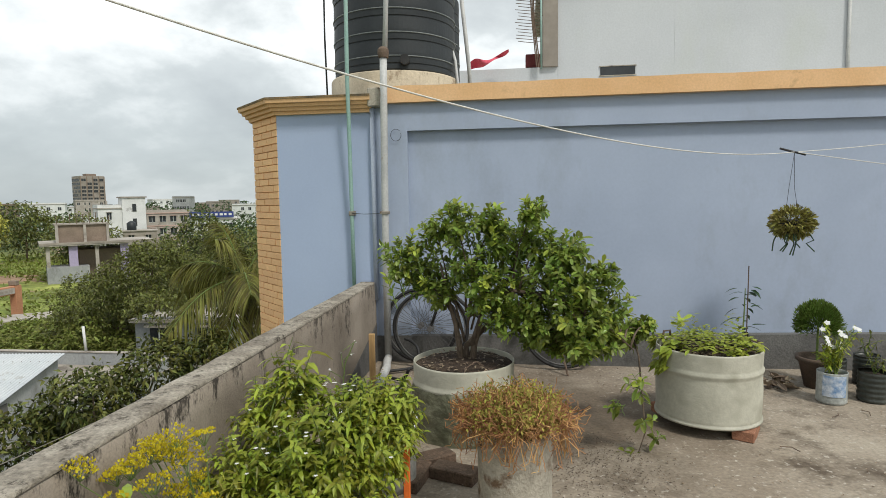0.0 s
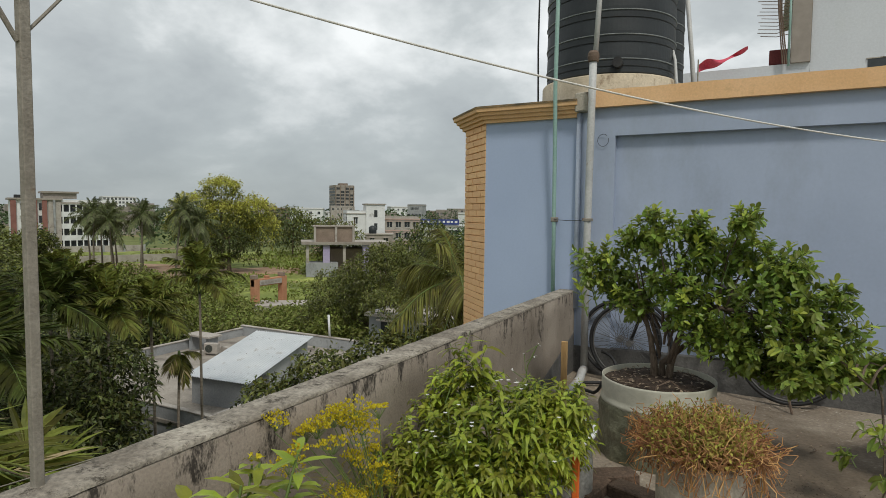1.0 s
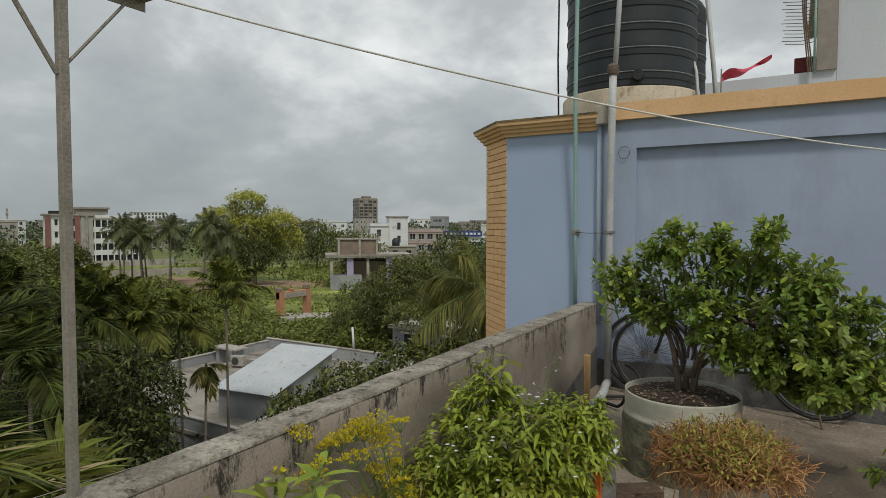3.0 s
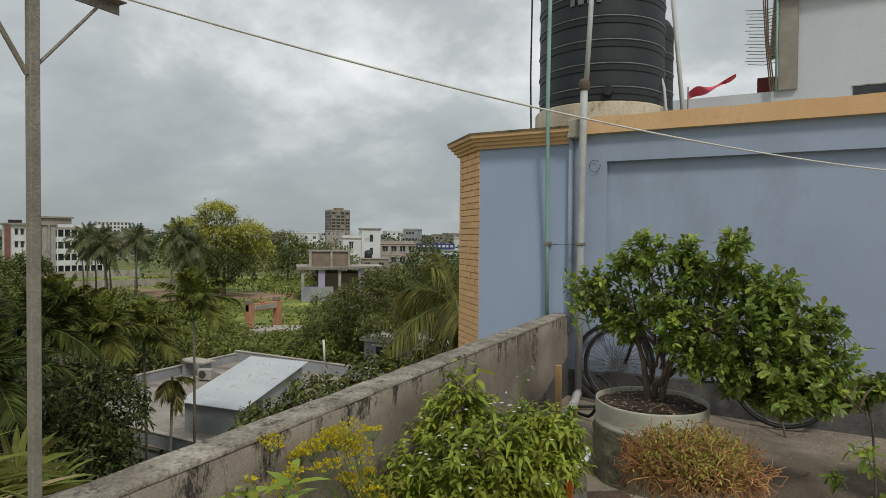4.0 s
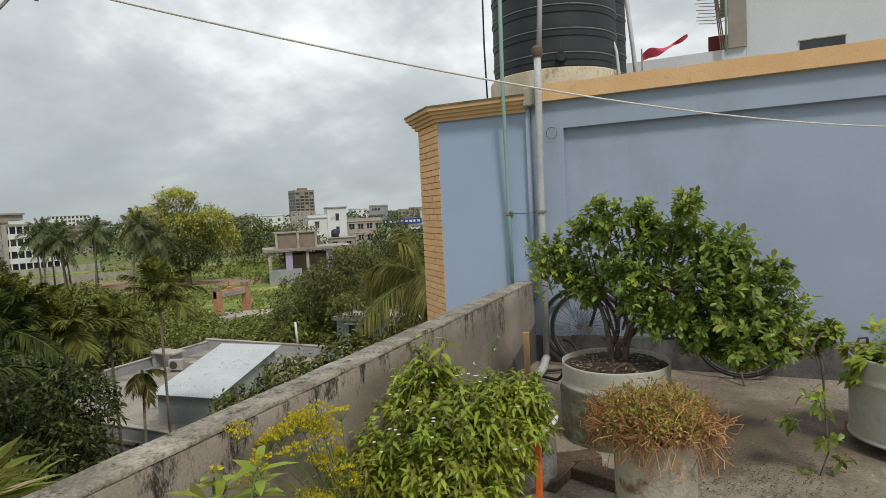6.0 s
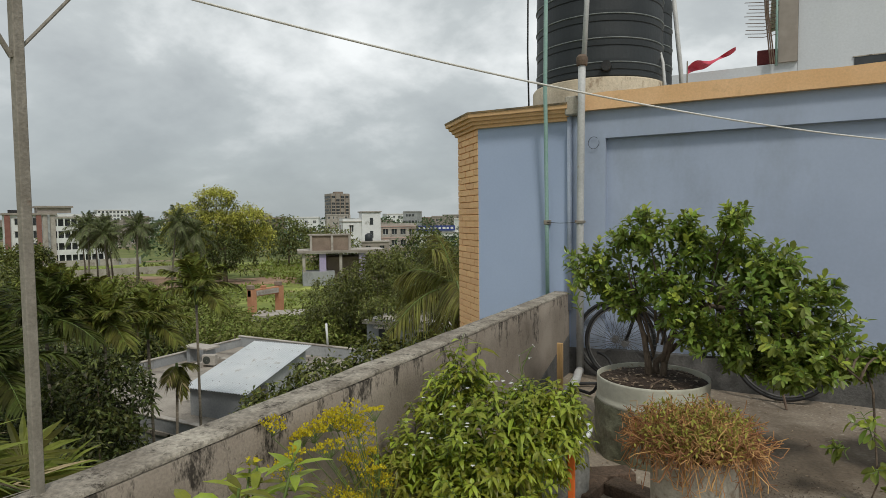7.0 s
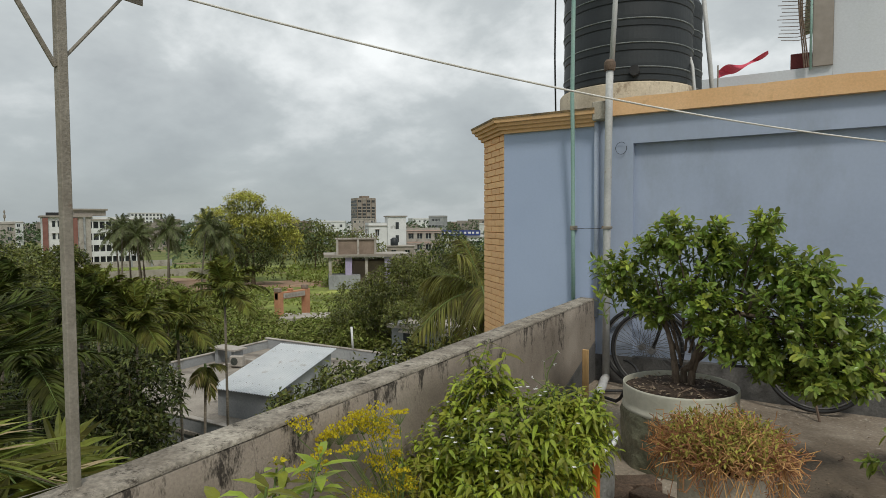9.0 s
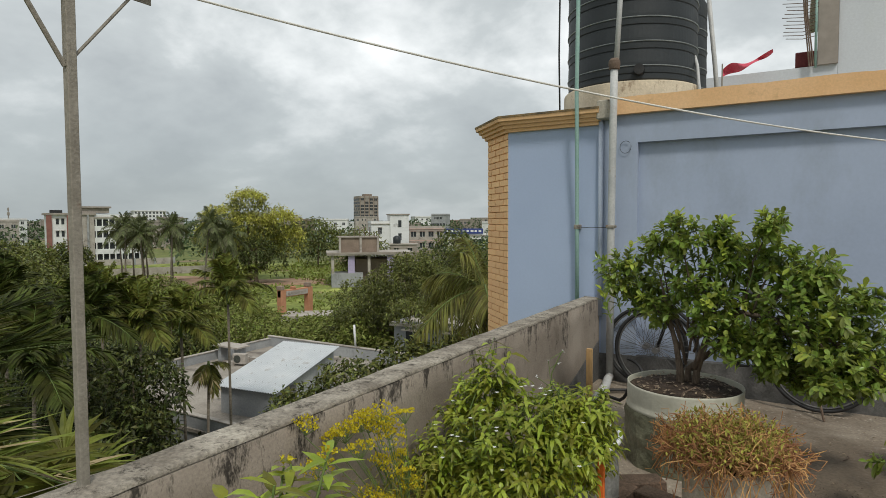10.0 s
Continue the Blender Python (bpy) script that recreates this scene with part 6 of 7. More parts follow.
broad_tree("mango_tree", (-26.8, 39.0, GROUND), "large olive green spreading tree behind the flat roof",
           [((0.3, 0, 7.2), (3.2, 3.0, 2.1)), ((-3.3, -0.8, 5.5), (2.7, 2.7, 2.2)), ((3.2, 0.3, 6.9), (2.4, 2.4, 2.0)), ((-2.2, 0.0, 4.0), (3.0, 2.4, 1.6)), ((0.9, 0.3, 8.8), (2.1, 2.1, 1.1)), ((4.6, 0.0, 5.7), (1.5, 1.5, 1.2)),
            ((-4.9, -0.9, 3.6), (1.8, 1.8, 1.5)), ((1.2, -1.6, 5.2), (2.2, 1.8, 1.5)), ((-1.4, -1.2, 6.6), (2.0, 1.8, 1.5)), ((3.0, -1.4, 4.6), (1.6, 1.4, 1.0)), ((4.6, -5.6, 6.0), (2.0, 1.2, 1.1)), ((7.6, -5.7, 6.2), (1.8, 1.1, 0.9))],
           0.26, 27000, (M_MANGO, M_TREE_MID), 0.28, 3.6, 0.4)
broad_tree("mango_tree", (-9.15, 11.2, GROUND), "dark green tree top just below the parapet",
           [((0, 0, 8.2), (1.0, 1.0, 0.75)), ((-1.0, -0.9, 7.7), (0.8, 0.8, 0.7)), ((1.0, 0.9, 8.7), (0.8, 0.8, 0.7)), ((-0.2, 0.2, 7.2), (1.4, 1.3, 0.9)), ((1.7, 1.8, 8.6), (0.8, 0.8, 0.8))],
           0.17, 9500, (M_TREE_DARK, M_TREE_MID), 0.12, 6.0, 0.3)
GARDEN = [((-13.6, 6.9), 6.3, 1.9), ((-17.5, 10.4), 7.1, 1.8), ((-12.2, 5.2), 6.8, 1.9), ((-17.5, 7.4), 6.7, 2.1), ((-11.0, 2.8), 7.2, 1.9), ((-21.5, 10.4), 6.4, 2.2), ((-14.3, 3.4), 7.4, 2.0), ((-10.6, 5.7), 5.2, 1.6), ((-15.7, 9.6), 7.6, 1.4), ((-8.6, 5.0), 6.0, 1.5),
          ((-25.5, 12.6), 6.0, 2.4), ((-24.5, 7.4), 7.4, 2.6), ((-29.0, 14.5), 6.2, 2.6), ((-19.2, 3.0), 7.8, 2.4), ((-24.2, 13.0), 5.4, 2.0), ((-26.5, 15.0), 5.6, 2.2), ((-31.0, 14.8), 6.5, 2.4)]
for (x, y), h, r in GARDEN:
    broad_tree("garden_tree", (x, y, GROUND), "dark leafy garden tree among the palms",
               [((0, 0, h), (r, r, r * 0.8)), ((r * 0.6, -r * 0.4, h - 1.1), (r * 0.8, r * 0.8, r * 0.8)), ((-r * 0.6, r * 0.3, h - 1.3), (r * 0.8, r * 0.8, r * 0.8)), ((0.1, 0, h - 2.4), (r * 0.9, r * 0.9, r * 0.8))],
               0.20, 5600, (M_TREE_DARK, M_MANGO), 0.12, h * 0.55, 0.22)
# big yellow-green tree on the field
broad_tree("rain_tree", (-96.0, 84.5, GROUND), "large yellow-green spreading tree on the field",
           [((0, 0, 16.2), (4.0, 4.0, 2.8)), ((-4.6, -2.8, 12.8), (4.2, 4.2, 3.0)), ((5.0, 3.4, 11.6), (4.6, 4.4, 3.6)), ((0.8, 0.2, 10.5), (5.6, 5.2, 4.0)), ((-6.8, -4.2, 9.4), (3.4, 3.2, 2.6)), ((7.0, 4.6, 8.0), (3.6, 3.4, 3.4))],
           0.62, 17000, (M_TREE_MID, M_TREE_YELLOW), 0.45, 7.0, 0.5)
broad_tree("dark_shade_tree", (-89.0, 80.0, GROUND), "dark green tree before the yellow one",
           [((0, 0, 6.2), (3.8, 3.4, 3.6)), ((3.0, 1.6, 4.6), (2.6, 2.4, 2.8)), ((-2.6, -1.4, 4.6), (2.6, 2.4, 2.6))], 0.6, 3200, (M_TREE_DARK, M_TREE_MID), 0.4, 3.5, 0.15)
MIDDLE = [((-76.5, 96), 8.0, 4.2), ((-44, 62), 3.0, 2.2), ((-40, 53), 1.8, 1.8), ((-38.5, 47.5), 2.5, 2.4), ((-34, 45), 3.4, 2.6), ((-30, 44), 4.6, 3.0), ((-25, 41), 5.4, 3.0), ((-22, 46), 6.0, 3.2),
          ((-31, 52), 5.0, 3.2), ((-27, 58), 6.4, 3.4), ((-40, 74), 6.8, 3.8), ((-33, 70), 7.0, 3.8), ((-24, 66), 7.2, 3.6), ((-52, 92), 7.8, 4.0), ((-115, 96), 9.0, 4.6), ((-108, 118), 9.5, 5.0), ((-128, 66), 6.0, 3.2), 
          ((-140, 60), 6.0, 3.4), ((-112, 52), 6.0, 3.6), ((-128, 46), 6.6, 4.0), ((-98, 42), 5.0, 3.4), ((-84, 37), 5.4, 3.6), ((-66, 34), 5.0, 3.4), ((-54, 30), 5.4, 3.2), ((-44, 26), 5.8, 3.0), ((-74, 50), 3.0, 2.6), ((-60, 43), 3.2, 2.6), ((-39, 41), 1.8, 1.9), ((-35.5, 39), 2.2, 2.2), ((-32, 37.5), 2.6, 2.2), ((-42, 45.5), 1.3, 1.6), ((-29, 36), 3.0, 2.2), ((-46, 40), 2.4, 2.4), ((-50, 44), 2.2, 2.4), ((-41, 34.5), 2.8, 2.4), ((-44, 47), 1.0, 1.4), ((-66, 55), 2.2, 2.4), ((-36, 33), 3.0, 2.4), ((-39, 27), 4.2, 2.6), ((-43.5, 30), 4.0, 2.6), ((-37.5, 21), 4.6, 2.4), ((-48, 33), 3.4, 2.6), ((-40, 18), 5.0, 2.6)]
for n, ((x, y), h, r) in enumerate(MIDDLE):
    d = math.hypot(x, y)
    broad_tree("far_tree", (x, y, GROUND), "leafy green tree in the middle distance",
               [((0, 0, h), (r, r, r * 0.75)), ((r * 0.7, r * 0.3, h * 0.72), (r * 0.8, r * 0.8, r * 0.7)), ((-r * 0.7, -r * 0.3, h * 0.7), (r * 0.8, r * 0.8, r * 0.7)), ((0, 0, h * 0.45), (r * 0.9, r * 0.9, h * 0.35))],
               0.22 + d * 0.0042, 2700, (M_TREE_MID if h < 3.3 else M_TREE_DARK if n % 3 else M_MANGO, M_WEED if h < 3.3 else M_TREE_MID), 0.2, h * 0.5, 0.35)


def woods():
    s = Shape()
    for k in range(900):
        w = radians(rnd(84, 182))
        d = 130 + 620 * random.random() ** 1.5
        x, y = d * math.cos(w), d * math.sin(w)
        if -150 < x < -60 and 60 < y < 118 and d < 175:
            continue
        if abs(math.degrees(w) - 151) < 7 and d < 260 or abs(math.degrees(w) - 126) < 4 and d < 190:
            continue
        r = rnd(3.0, 6.0)
        h = rnd(5.0, 10.5) if d < 320 else rnd(8.0, 13.5)
        size = 0.5 + d * 0.0034
        for j in range(64):
            v = unit()
            v.z = abs(v.z) * 1.1 - 0.15
            p = Vector((x + v.x * r, y + v.y * r, GROUND + h * 0.62 + v.z * h * 0.45))
            s.leaf(p, (v + unit(0.9)).normalized(), (Vector((0, 0, 1)) + unit(0.8)).normalized(), size * rnd(0.7, 1.4), size * rnd(0.4, 0.7), 0.3)
        for j in range(10):
            v = unit()
            p = Vector((x + v.x * r * 0.8, y + v.y * r * 0.8, GROUND + abs(v.z) * h * 0.5))
            s.leaf(p, (v + unit(0.9)).normalized(), Vector((0, 0, 1)), size * 1.5, size * 1.2, 0.3)
    return s


tagged(part("woods", woods(), M_FARWOOD), "distant belt of mixed green trees", "woods", kind="stuff")


def weeds():
    s = Shape()
    for k in range(34000):
        w = radians(rnd(108, 170))
        d = rnd(24, 175)
        x, y = d * math.cos(w), d * math.sin(w)
        if noise.noise(Vector((x * 0.07, y * 0.07, 2))) < -0.12 or (-36 < x < -18 and 14 < y < 33):
            continue
        if ((x + 103) * 0.81 + (y - 72) * 0.58) ** 2 / 400 + (-(x + 103) * 0.58 + (y - 72) * 0.81) ** 2 / 50 < 1:
            continue
        if ((x + 118) / 15) ** 2 + ((y - 76) / 10) ** 2 < 1 or ((x + 86) / 8) ** 2 + ((y - 83) / 6) ** 2 < 1:
            continue
        q = 0.14 + d * 0.0055
        s.leaf(Vector((x, y, GROUND + 0.25 + rnd(0, 0.5))), (unit() + Vector((0, 0, 0.9))).normalized(), unit(), q * rnd(0.8, 1.6), q * rnd(0.3, 0.6), 0.2)
    return s


tagged(part("weeds", weeds(), M_WEED), "rough green weeds and low bushes over the ground", "weeds", kind="stuff")

# ---------------------------------------------------------------- flat roof with tin shed next door
FL = -7.9
annex = thing("annex_house", (-27.0, 24.0, GROUND), "single-storey grey house with a flat parapeted roof", "house")


def local(x, y, z):
    return (x + 27.0, y - 24.0, z - GROUND)


part("wall", Shape().box(local(-33.6, 16.9, GROUND - 0.1), local(-20.0, 31.4, FL - 0.16)), M_GREYWALL, annex)
part("roof", Shape().box(local(-33.7, 16.8, FL - 0.156), local(-19.9, 31.5, FL)), M_FLATROOF, annex, "pale screeded flat roof")
for a, b in (((-33.6, 31.2), (-20.0, 31.4)), ((-33.6, 17.1), (-33.4, 31.196)), ((-33.6, 16.9), (-20.0, 17.096)), ((-20.2, 17.1), (-20.0, 31.196))):
    h = 0.72 if a[1] > 30 else 0.55
    p = part("parapet", Shape().box(local(a[0], a[1], FL + 0.002), local(b[0], b[1], FL + h)), M_GREYWALL, annex)
    part("coping", Shape().soft_box(local(a[0] - 0.04, a[1] - 0.04, FL + h + 0.002), local(b[0] + 0.04, b[1] + 0.04, FL + h + 0.07), 0.01), M_YARD, p, "pale cement coping")
part("kerb", Shape().box(local(-31.0, 27.0, FL + 0.004), local(-25.5, 27.3, FL + 0.30)).box(local(-31.2, 25.0, FL + 0.004), local(-30.9, 27.3, FL + 0.30)), M_YARD, annex, "low pale roof kerb")

shed = thing("tin_shed", (-22.1, 18.95, FL), "grey rendered shed with a sloping corrugated tin roof", "shed", turn=6.5)


def tin_roof(w, l, z0, z1):
    s, n = Shape(), 96
    vs = []
    for lay in (0.0, -0.02):
        for j in range(9):
            for i in range(n + 1):
                x = -w / 2 + w * i / n
                vs.append((x, l * j / 8, z0 + (z1 - z0) * j / 8 + 0.022 * math.sin(i * 2 * math.pi / 4) + lay))
    k = n + 1
    fs = [(j * k + i, j * k + i + 1, (j + 1) * k + i + 1, (j + 1) * k + i) for j in range(8) for i in range(n)]
    m = 9 * k
    fs += [tuple(m + q for q in f[::-1]) for f in fs]
    return s.add(vs, fs)


part("roof", tin_roof(3.75, 5.2, 1.38, 2.58), M_TIN, shed, "sloping corrugated tin sheets", True)
body = Shape().add([(-1.68, 0.25, 0.0), (1.68, 0.25, 0.0), (1.68, 4.9, 0.0), (-1.68, 4.9, 0.0), (-1.68, 0.25, 1.40), (1.68, 0.25, 1.40), (1.68, 4.9, 2.46), (-1.68, 4.9, 2.46)],
                   [(0, 3, 2, 1), (4, 5, 6, 7), (0, 1, 5, 4), (1, 2, 6, 5), (2, 3, 7, 6), (3, 0, 4, 7)])
part("wall", body, M_GREYWALL, shed)
door = part("door", Shape().soft_box((1.665, 0.9, 0.05), (1.72, 1.7, 1.45), 0.01), M_DADO, shed, "dark grey metal door")
part("rail", Shape().box((1.722, 0.95, 0.6), (1.74, 1.65, 0.66)), M_IRON, door)
for k in range(4):
    part("shelf", Shape().box((1.70, 0.30, 0.25 + 0.3 * k), (1.95, 0.85, 0.28 + 0.3 * k)), M_IRON, shed, "dark slatted rack" if k == 0 else "")
for i in range(9):
    for j in range(3):
        x, u = -1.6 + 0.4 * i, (0.8 + 1.8 * j) / 5.2
        part("roof_bolt", Shape().lathe([(0.018, 0.0), (0.015, 0.018), (0.004, 0.02)], 6, (x, 5.2 * u, 1.40 + 1.2 * u)), M_RUST, shed)
post = thing("white_post", (-25.4, 31.3, FL + 0.72), "thin white leaning pipe standing on the parapet", "post")
part("tube", Shape().tube([(0, 0, 0.05), (-0.10, 0, 1.55)], 0.075, 8), M_HOUSEWHITE, post, smooth=True)
ac = thing("air_conditioner", (-30.6, 26.0, FL), "white outdoor air-conditioner unit on the flat roof", "air conditioner", turn=20)
part("case", Shape().soft_box((-0.45, -0.18, 0.12), (0.45, 0.18, 0.78), 0.03), M_YARD, ac)
part("grille", Shape().lathe([(0.25, 0), (0.24, 0.02), (0.02, 0.022)], 20, (0, 0, 0)), M_DARKPLASTIC, ac).matrix_local = pose(-0.12, -0.185, 0.45, 90)
for x in (-0.4, 0.32):
    part("foot", Shape().box((x, -0.15, 0.0), (x + 0.08, 0.15, 0.12)), M_IRON, ac)
canopy = thing("concrete_canopy", (-31.8, 26.6, FL), "small pale concrete slab on a wall over the roof", "canopy")
part("slab", Shape().box((-1.4, -0.6, 1.0), (0.9, 0.5, 1.1)), M_YARD, canopy)
for x in (-1.2, 0.4):
    part("support", Shape().box((x, -0.4, 0.004), (x + 0.3, 0.3, 0.996)), M_GREYWALL, canopy)


# dark sheet on the ground: the trees' deep shade put into the earth colour
patch("ground_garden", -19, 8.5, 16, 9.5, 0.35, M_GARDEN, "garden earth coloured dark for the shade under the trees", 0.4, 21)


def undergrowth():
    s = Shape()
    for k in range(11000):
        x, y = rnd(-33, -6.5), rnd(-2, 16.3)
        if noise.noise(Vector((x * 0.35, y * 0.35, 8))) < -0.25:
            continue
        z = GROUND + 0.4 + 3.2 * random.random() ** 1.6
        s.leaf(Vector((x, y, z)), (unit() + Vector((0, 0, 0.5))).normalized(), (Vector((0, 0, 1)) + unit(0.7)).normalized(), rnd(0.25, 0.5), rnd(0.1, 0.2), 0.4)
    return s


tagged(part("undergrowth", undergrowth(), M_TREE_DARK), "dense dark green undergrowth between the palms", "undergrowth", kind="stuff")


# ---------------------------------------------------------------- houses
def house(name, at, turn, w, d, h, floors, cols, wall, label, win=(1.1, 1.3), roof=M_YARD, side_cols=2, bands=False, frame_material=M_HOUSEWHITE, shade=True, skip=0.0, parapet=0.9):
    """A flat-roofed house: walls, storey slabs, windows with frames and sun shades on two faces."""
    t = thing(name, at, label, "house", turn=turn)
    part("wall", Shape().box((-w / 2, 0, -0.3), (w / 2, d, h)), wall, t)
    r = part("roof", Shape().box((-w / 2 - 0.25, -0.25, h + 0.002), (w / 2 + 0.25, d + 0.25, h + 0.22)), roof, t)
    part("parapet", Shape().box((-w / 2, 0, h + 0.224), (w / 2, 0.15, h + parapet)).box((-w / 2, d - 0.15, h + 0.224), (w / 2, d, h + parapet))
         .box((-w / 2, 0.154, h + 0.224), (-w / 2 + 0.15, d - 0.154, h + parapet)).box((w / 2 - 0.15, 0.154, h + 0.224), (w / 2, d - 0.154, h + parapet)), wall, r)
    sh = h / floors
    for f in range(floors):
        if bands and f:
            part("storey_band", Shape().box((-w / 2 - 0.12, -0.12, f * sh - 0.12), (w / 2 + 0.12, -0.004, f * sh + 0.12)), roof, t)
        for face, n, span in ((0, cols, w), (1, side_cols, d), (2, side_cols, d)):
            for c in range(n):
                if random.random() < skip:
                    continue
                u = -span / 2 + span * (c + 0.5) / n
                z0 = f * sh + sh * 0.32
                ww, wh = win
                if face == 0:
                    pane = Shape().box((u - ww / 2, -0.03, z0), (u + ww / 2, 0.05, z0 + wh))
                    trim_s = Shape().box((u - ww / 2 - 0.15, -0.45, z0 + wh + 0.05), (u + ww / 2 + 0.15, -0.004, z0 + wh + 0.14))
                    fr = Shape().box((u - 0.04, -0.06, z0), (u + 0.04, -0.034, z0 + wh)).box((u - ww / 2, -0.08, z0 - 0.08), (u + ww / 2, -0.004, z0 - 0.004))
                else:
                    sx = w / 2 if face == 1 else -w / 2
                    o = 1 if face == 1 else -1
                    v = u + d / 2
                    lo, hi = sorted((sx - o * 0.05, sx + o * 0.03))
                    pane = Shape().box((lo, v - ww / 2, z0), (hi, v + ww / 2, z0 + wh))
                    lo, hi = sorted((sx + o * 0.004, sx + o * 0.45))
                    trim_s = Shape().box((lo, v - ww / 2 - 0.15, z0 + wh + 0.05), (hi, v + ww / 2 + 0.15, z0 + wh + 0.14))
                    lo, hi = sorted((sx + o * 0.034, sx + o * 0.06))
                    fr = Shape().box((lo, v - 0.04, z0), (hi, v + 0.04, z0 + wh))
                p = part("window", pane, M_DARKGLASS, t)
                part("frame", fr, frame_material, p)
                if shade:
                    part("sunshade", trim_s, roof, p)
    return t


def ang(x, y):
    """Turn that makes a house's front face the terrace."""
    return math.degrees(math.atan2(y, x)) - 90


# small house under the big tree
house("garden_house", (-19.6, 34.6, GROUND), 4, 9.4, 6.0, 5.0, 2, 3, M_GREYWALL, "pale grey house half hidden under the dark tree", (1.2, 1.4), parapet=0.3)
# four-storey school with red-brown end
def school_building(at):
    """Red-piered end bay, grey stair tower and a long wing of banded windows."""
    t = thing("school_building", at, "four-storey school with red end piers, grey stair tower and banded windows", "school", turn=ang(at[0], at[1]) + 6)
    part("end_bay", Shape().box((-11.4, 0.3, -0.3), (-2.804, 12.0, 14.6)), M_HOUSEWHITE, t, "white end bay")
    part("end_roof", Shape().box((-12.0, -0.4, 14.604), (0.6, 12.4, 15.1)), M_HOUSEGREY, t)
    part("roof_tank", Shape().box((-10.4, 3.0, 15.104), (-7.4, 5.5, 16.0)), M_BLACK, t, "black roof tanks")
    for x, w in ((-11.5, 1.3), (-6.6, 1.2), (-4.3, 1.2)):
        part("pier", Shape().box((x, -0.25, -0.3), (x + w, 0.296, 14.5)), M_REDBRICK, t, "dark red facing")
    for f in range(4):
        for x in (-9.2, -7.9):
            w = part("window", Shape().box((x, 0.22, 1.4 + 3.5 * f), (x + 0.7, 0.34, 3.0 + 3.5 * f)), M_DARKGLASS, t)
            part("sunshade", Shape().box((x - 0.15, -0.15, 3.05 + 3.5 * f), (x + 0.85, 0.296, 3.18 + 3.5 * f)), M_YARD, w)
        part("window", Shape().box((-5.05, 0.22, 1.2 + 3.5 * f), (-4.35, 0.34, 3.2 + 3.5 * f)), M_DARKGLASS, t)
    part("stair_tower", Shape().box((-2.8, 0.0, -0.3), (0.2, 9.0, 14.6)), M_YARD, t, "pale grey stair tower")
    part("stair_head", Shape().box((-3.9, 0.9, 15.104), (4.2, 9.0, 16.6)), M_HOUSEGREY, t, "grey stair head on the roof")
    part("tower_roof", Shape().box((-4.4, 0.3, 16.604), (4.7, 9.6, 17.1)), M_HOUSEGREY, t)
    part("fin", Shape().box((-1.7, -0.5, -0.3), (-1.2, -0.004, 14.6)), M_GREYWALL, t, "grey vertical fin")
    part("wing", Shape().box((0.204, 1.2, -0.3), (14.0, 10.0, 13.6)), M_DARKGLASS, t, "wing with dark glazed bands")
    part("wing_roof", Shape().box((0.204, 0.0, 13.604), (14.6, 10.4, 14.1)), M_YARD, t)
    for f in range(5):
        z = 3.4 * f - 0.3
        part("spandrel", Shape().box((0.206, 0.3, z), (14.0, 1.196, z + 1.45)), M_HOUSEWHITE, t)
    for k in range(9):
        x = 0.5 + 1.62 * k
        part("mullion", Shape().box((x, 0.15, -0.3), (x + 0.32, 0.296, 13.6)), M_HOUSEWHITE, t)
    return t


school_building((-175.6, 97.4, GROUND))
# unfinished concrete house with lilac columns
unf = thing("unfinished_house", (-67.5, 88.0, GROUND), "unfinished concrete house with open ground storey and lilac columns", "house", turn=ang(-67.5, 88.0) + 5)
part("wall", Shape().box((-2.6, 2.0, -0.3), (7.5, 9.0, 5.3)), M_HOUSEBROWN, unf, "dark brick back wall")
part("base", Shape().box((-7.2, -0.6, -0.3), (-1.5, 4.0, 2.9)), M_GREYWALL, unf)
part("slab", Shape().box((-8.0, -1.2, 6.2), (8.2, 9.5, 6.65)), M_YARD, unf, "overhanging concrete slab")
for x, mt in ((-7.2, M_YARD), (-4.2, M_HOUSEPURPLE), (-0.6, M_YARD), (3.0, M_HOUSEPURPLE), (7.0, M_YARD)):
    part("column", Shape().box((x, -0.6, 2.904 if x < -2 else -0.3), (x + (1.2 if mt == M_HOUSEPURPLE else 0.5), 0.0, 6.196)), mt, unf)
part("upper_wall", Shape().box((-5.6, 0.5, 6.654), (1.4, 6.0, 9.4)), M_HOUSEBROWN, unf, "bare brick upper storey")
part("upper_roof", Shape().box((-5.9, 0.2, 9.404), (1.6, 6.2, 9.6)), M_HOUSEGREY, unf)
for k in range(9):
    x = -5.6 + 0.9 * k
    part("bar", Shape().box((x, 0.55, 9.604), (x + 0.1, 0.65, 10.6 + rnd(-0.3, 1.1))), M_RUST, unf)
for x in (-5.8, -2.0, 1.2):
    part("upper_column", Shape().box((x, 0.2, 6.654), (x + 0.4, 0.496, 9.4)), M_YARD, unf)
part("wood_edge", Shape().box((-8.0, -1.28, 6.4), (8.2, -1.204, 6.75)), M_HOUSEGREY, unf)
# white house with stair tower
wh = house("white_house", (-96.5, 134.0, GROUND), ang(-96.5, 134.0) + 8, 9.5, 9.0, 11.6, 3, 2, M_HOUSEWHITE, "white three-storey house with a square stair tower and roof tank", (1.0, 1.7), side_cols=3)
part("stair_tower", Shape().box((0.4, -0.8, -0.3), (5.6, 5.0, 14.2)), M_HOUSEWHITE, wh, "white square stair tower")
part("tower_roof", Shape().box((0.1, -1.1, 14.204), (5.9, 5.3, 14.5)), M_HOUSEGREY, wh)
for z in (4.2, 7.2, 10.8):
    part("window", Shape().box((2.6, -0.86, z), (3.5, -0.80, z + 1.9)), M_DARKGLASS, wh)
part("wall", Shape().box((-7.8, 1.0, -0.3), (-4.78, 8.0, 9.6)), M_HOUSEWHITE, wh)
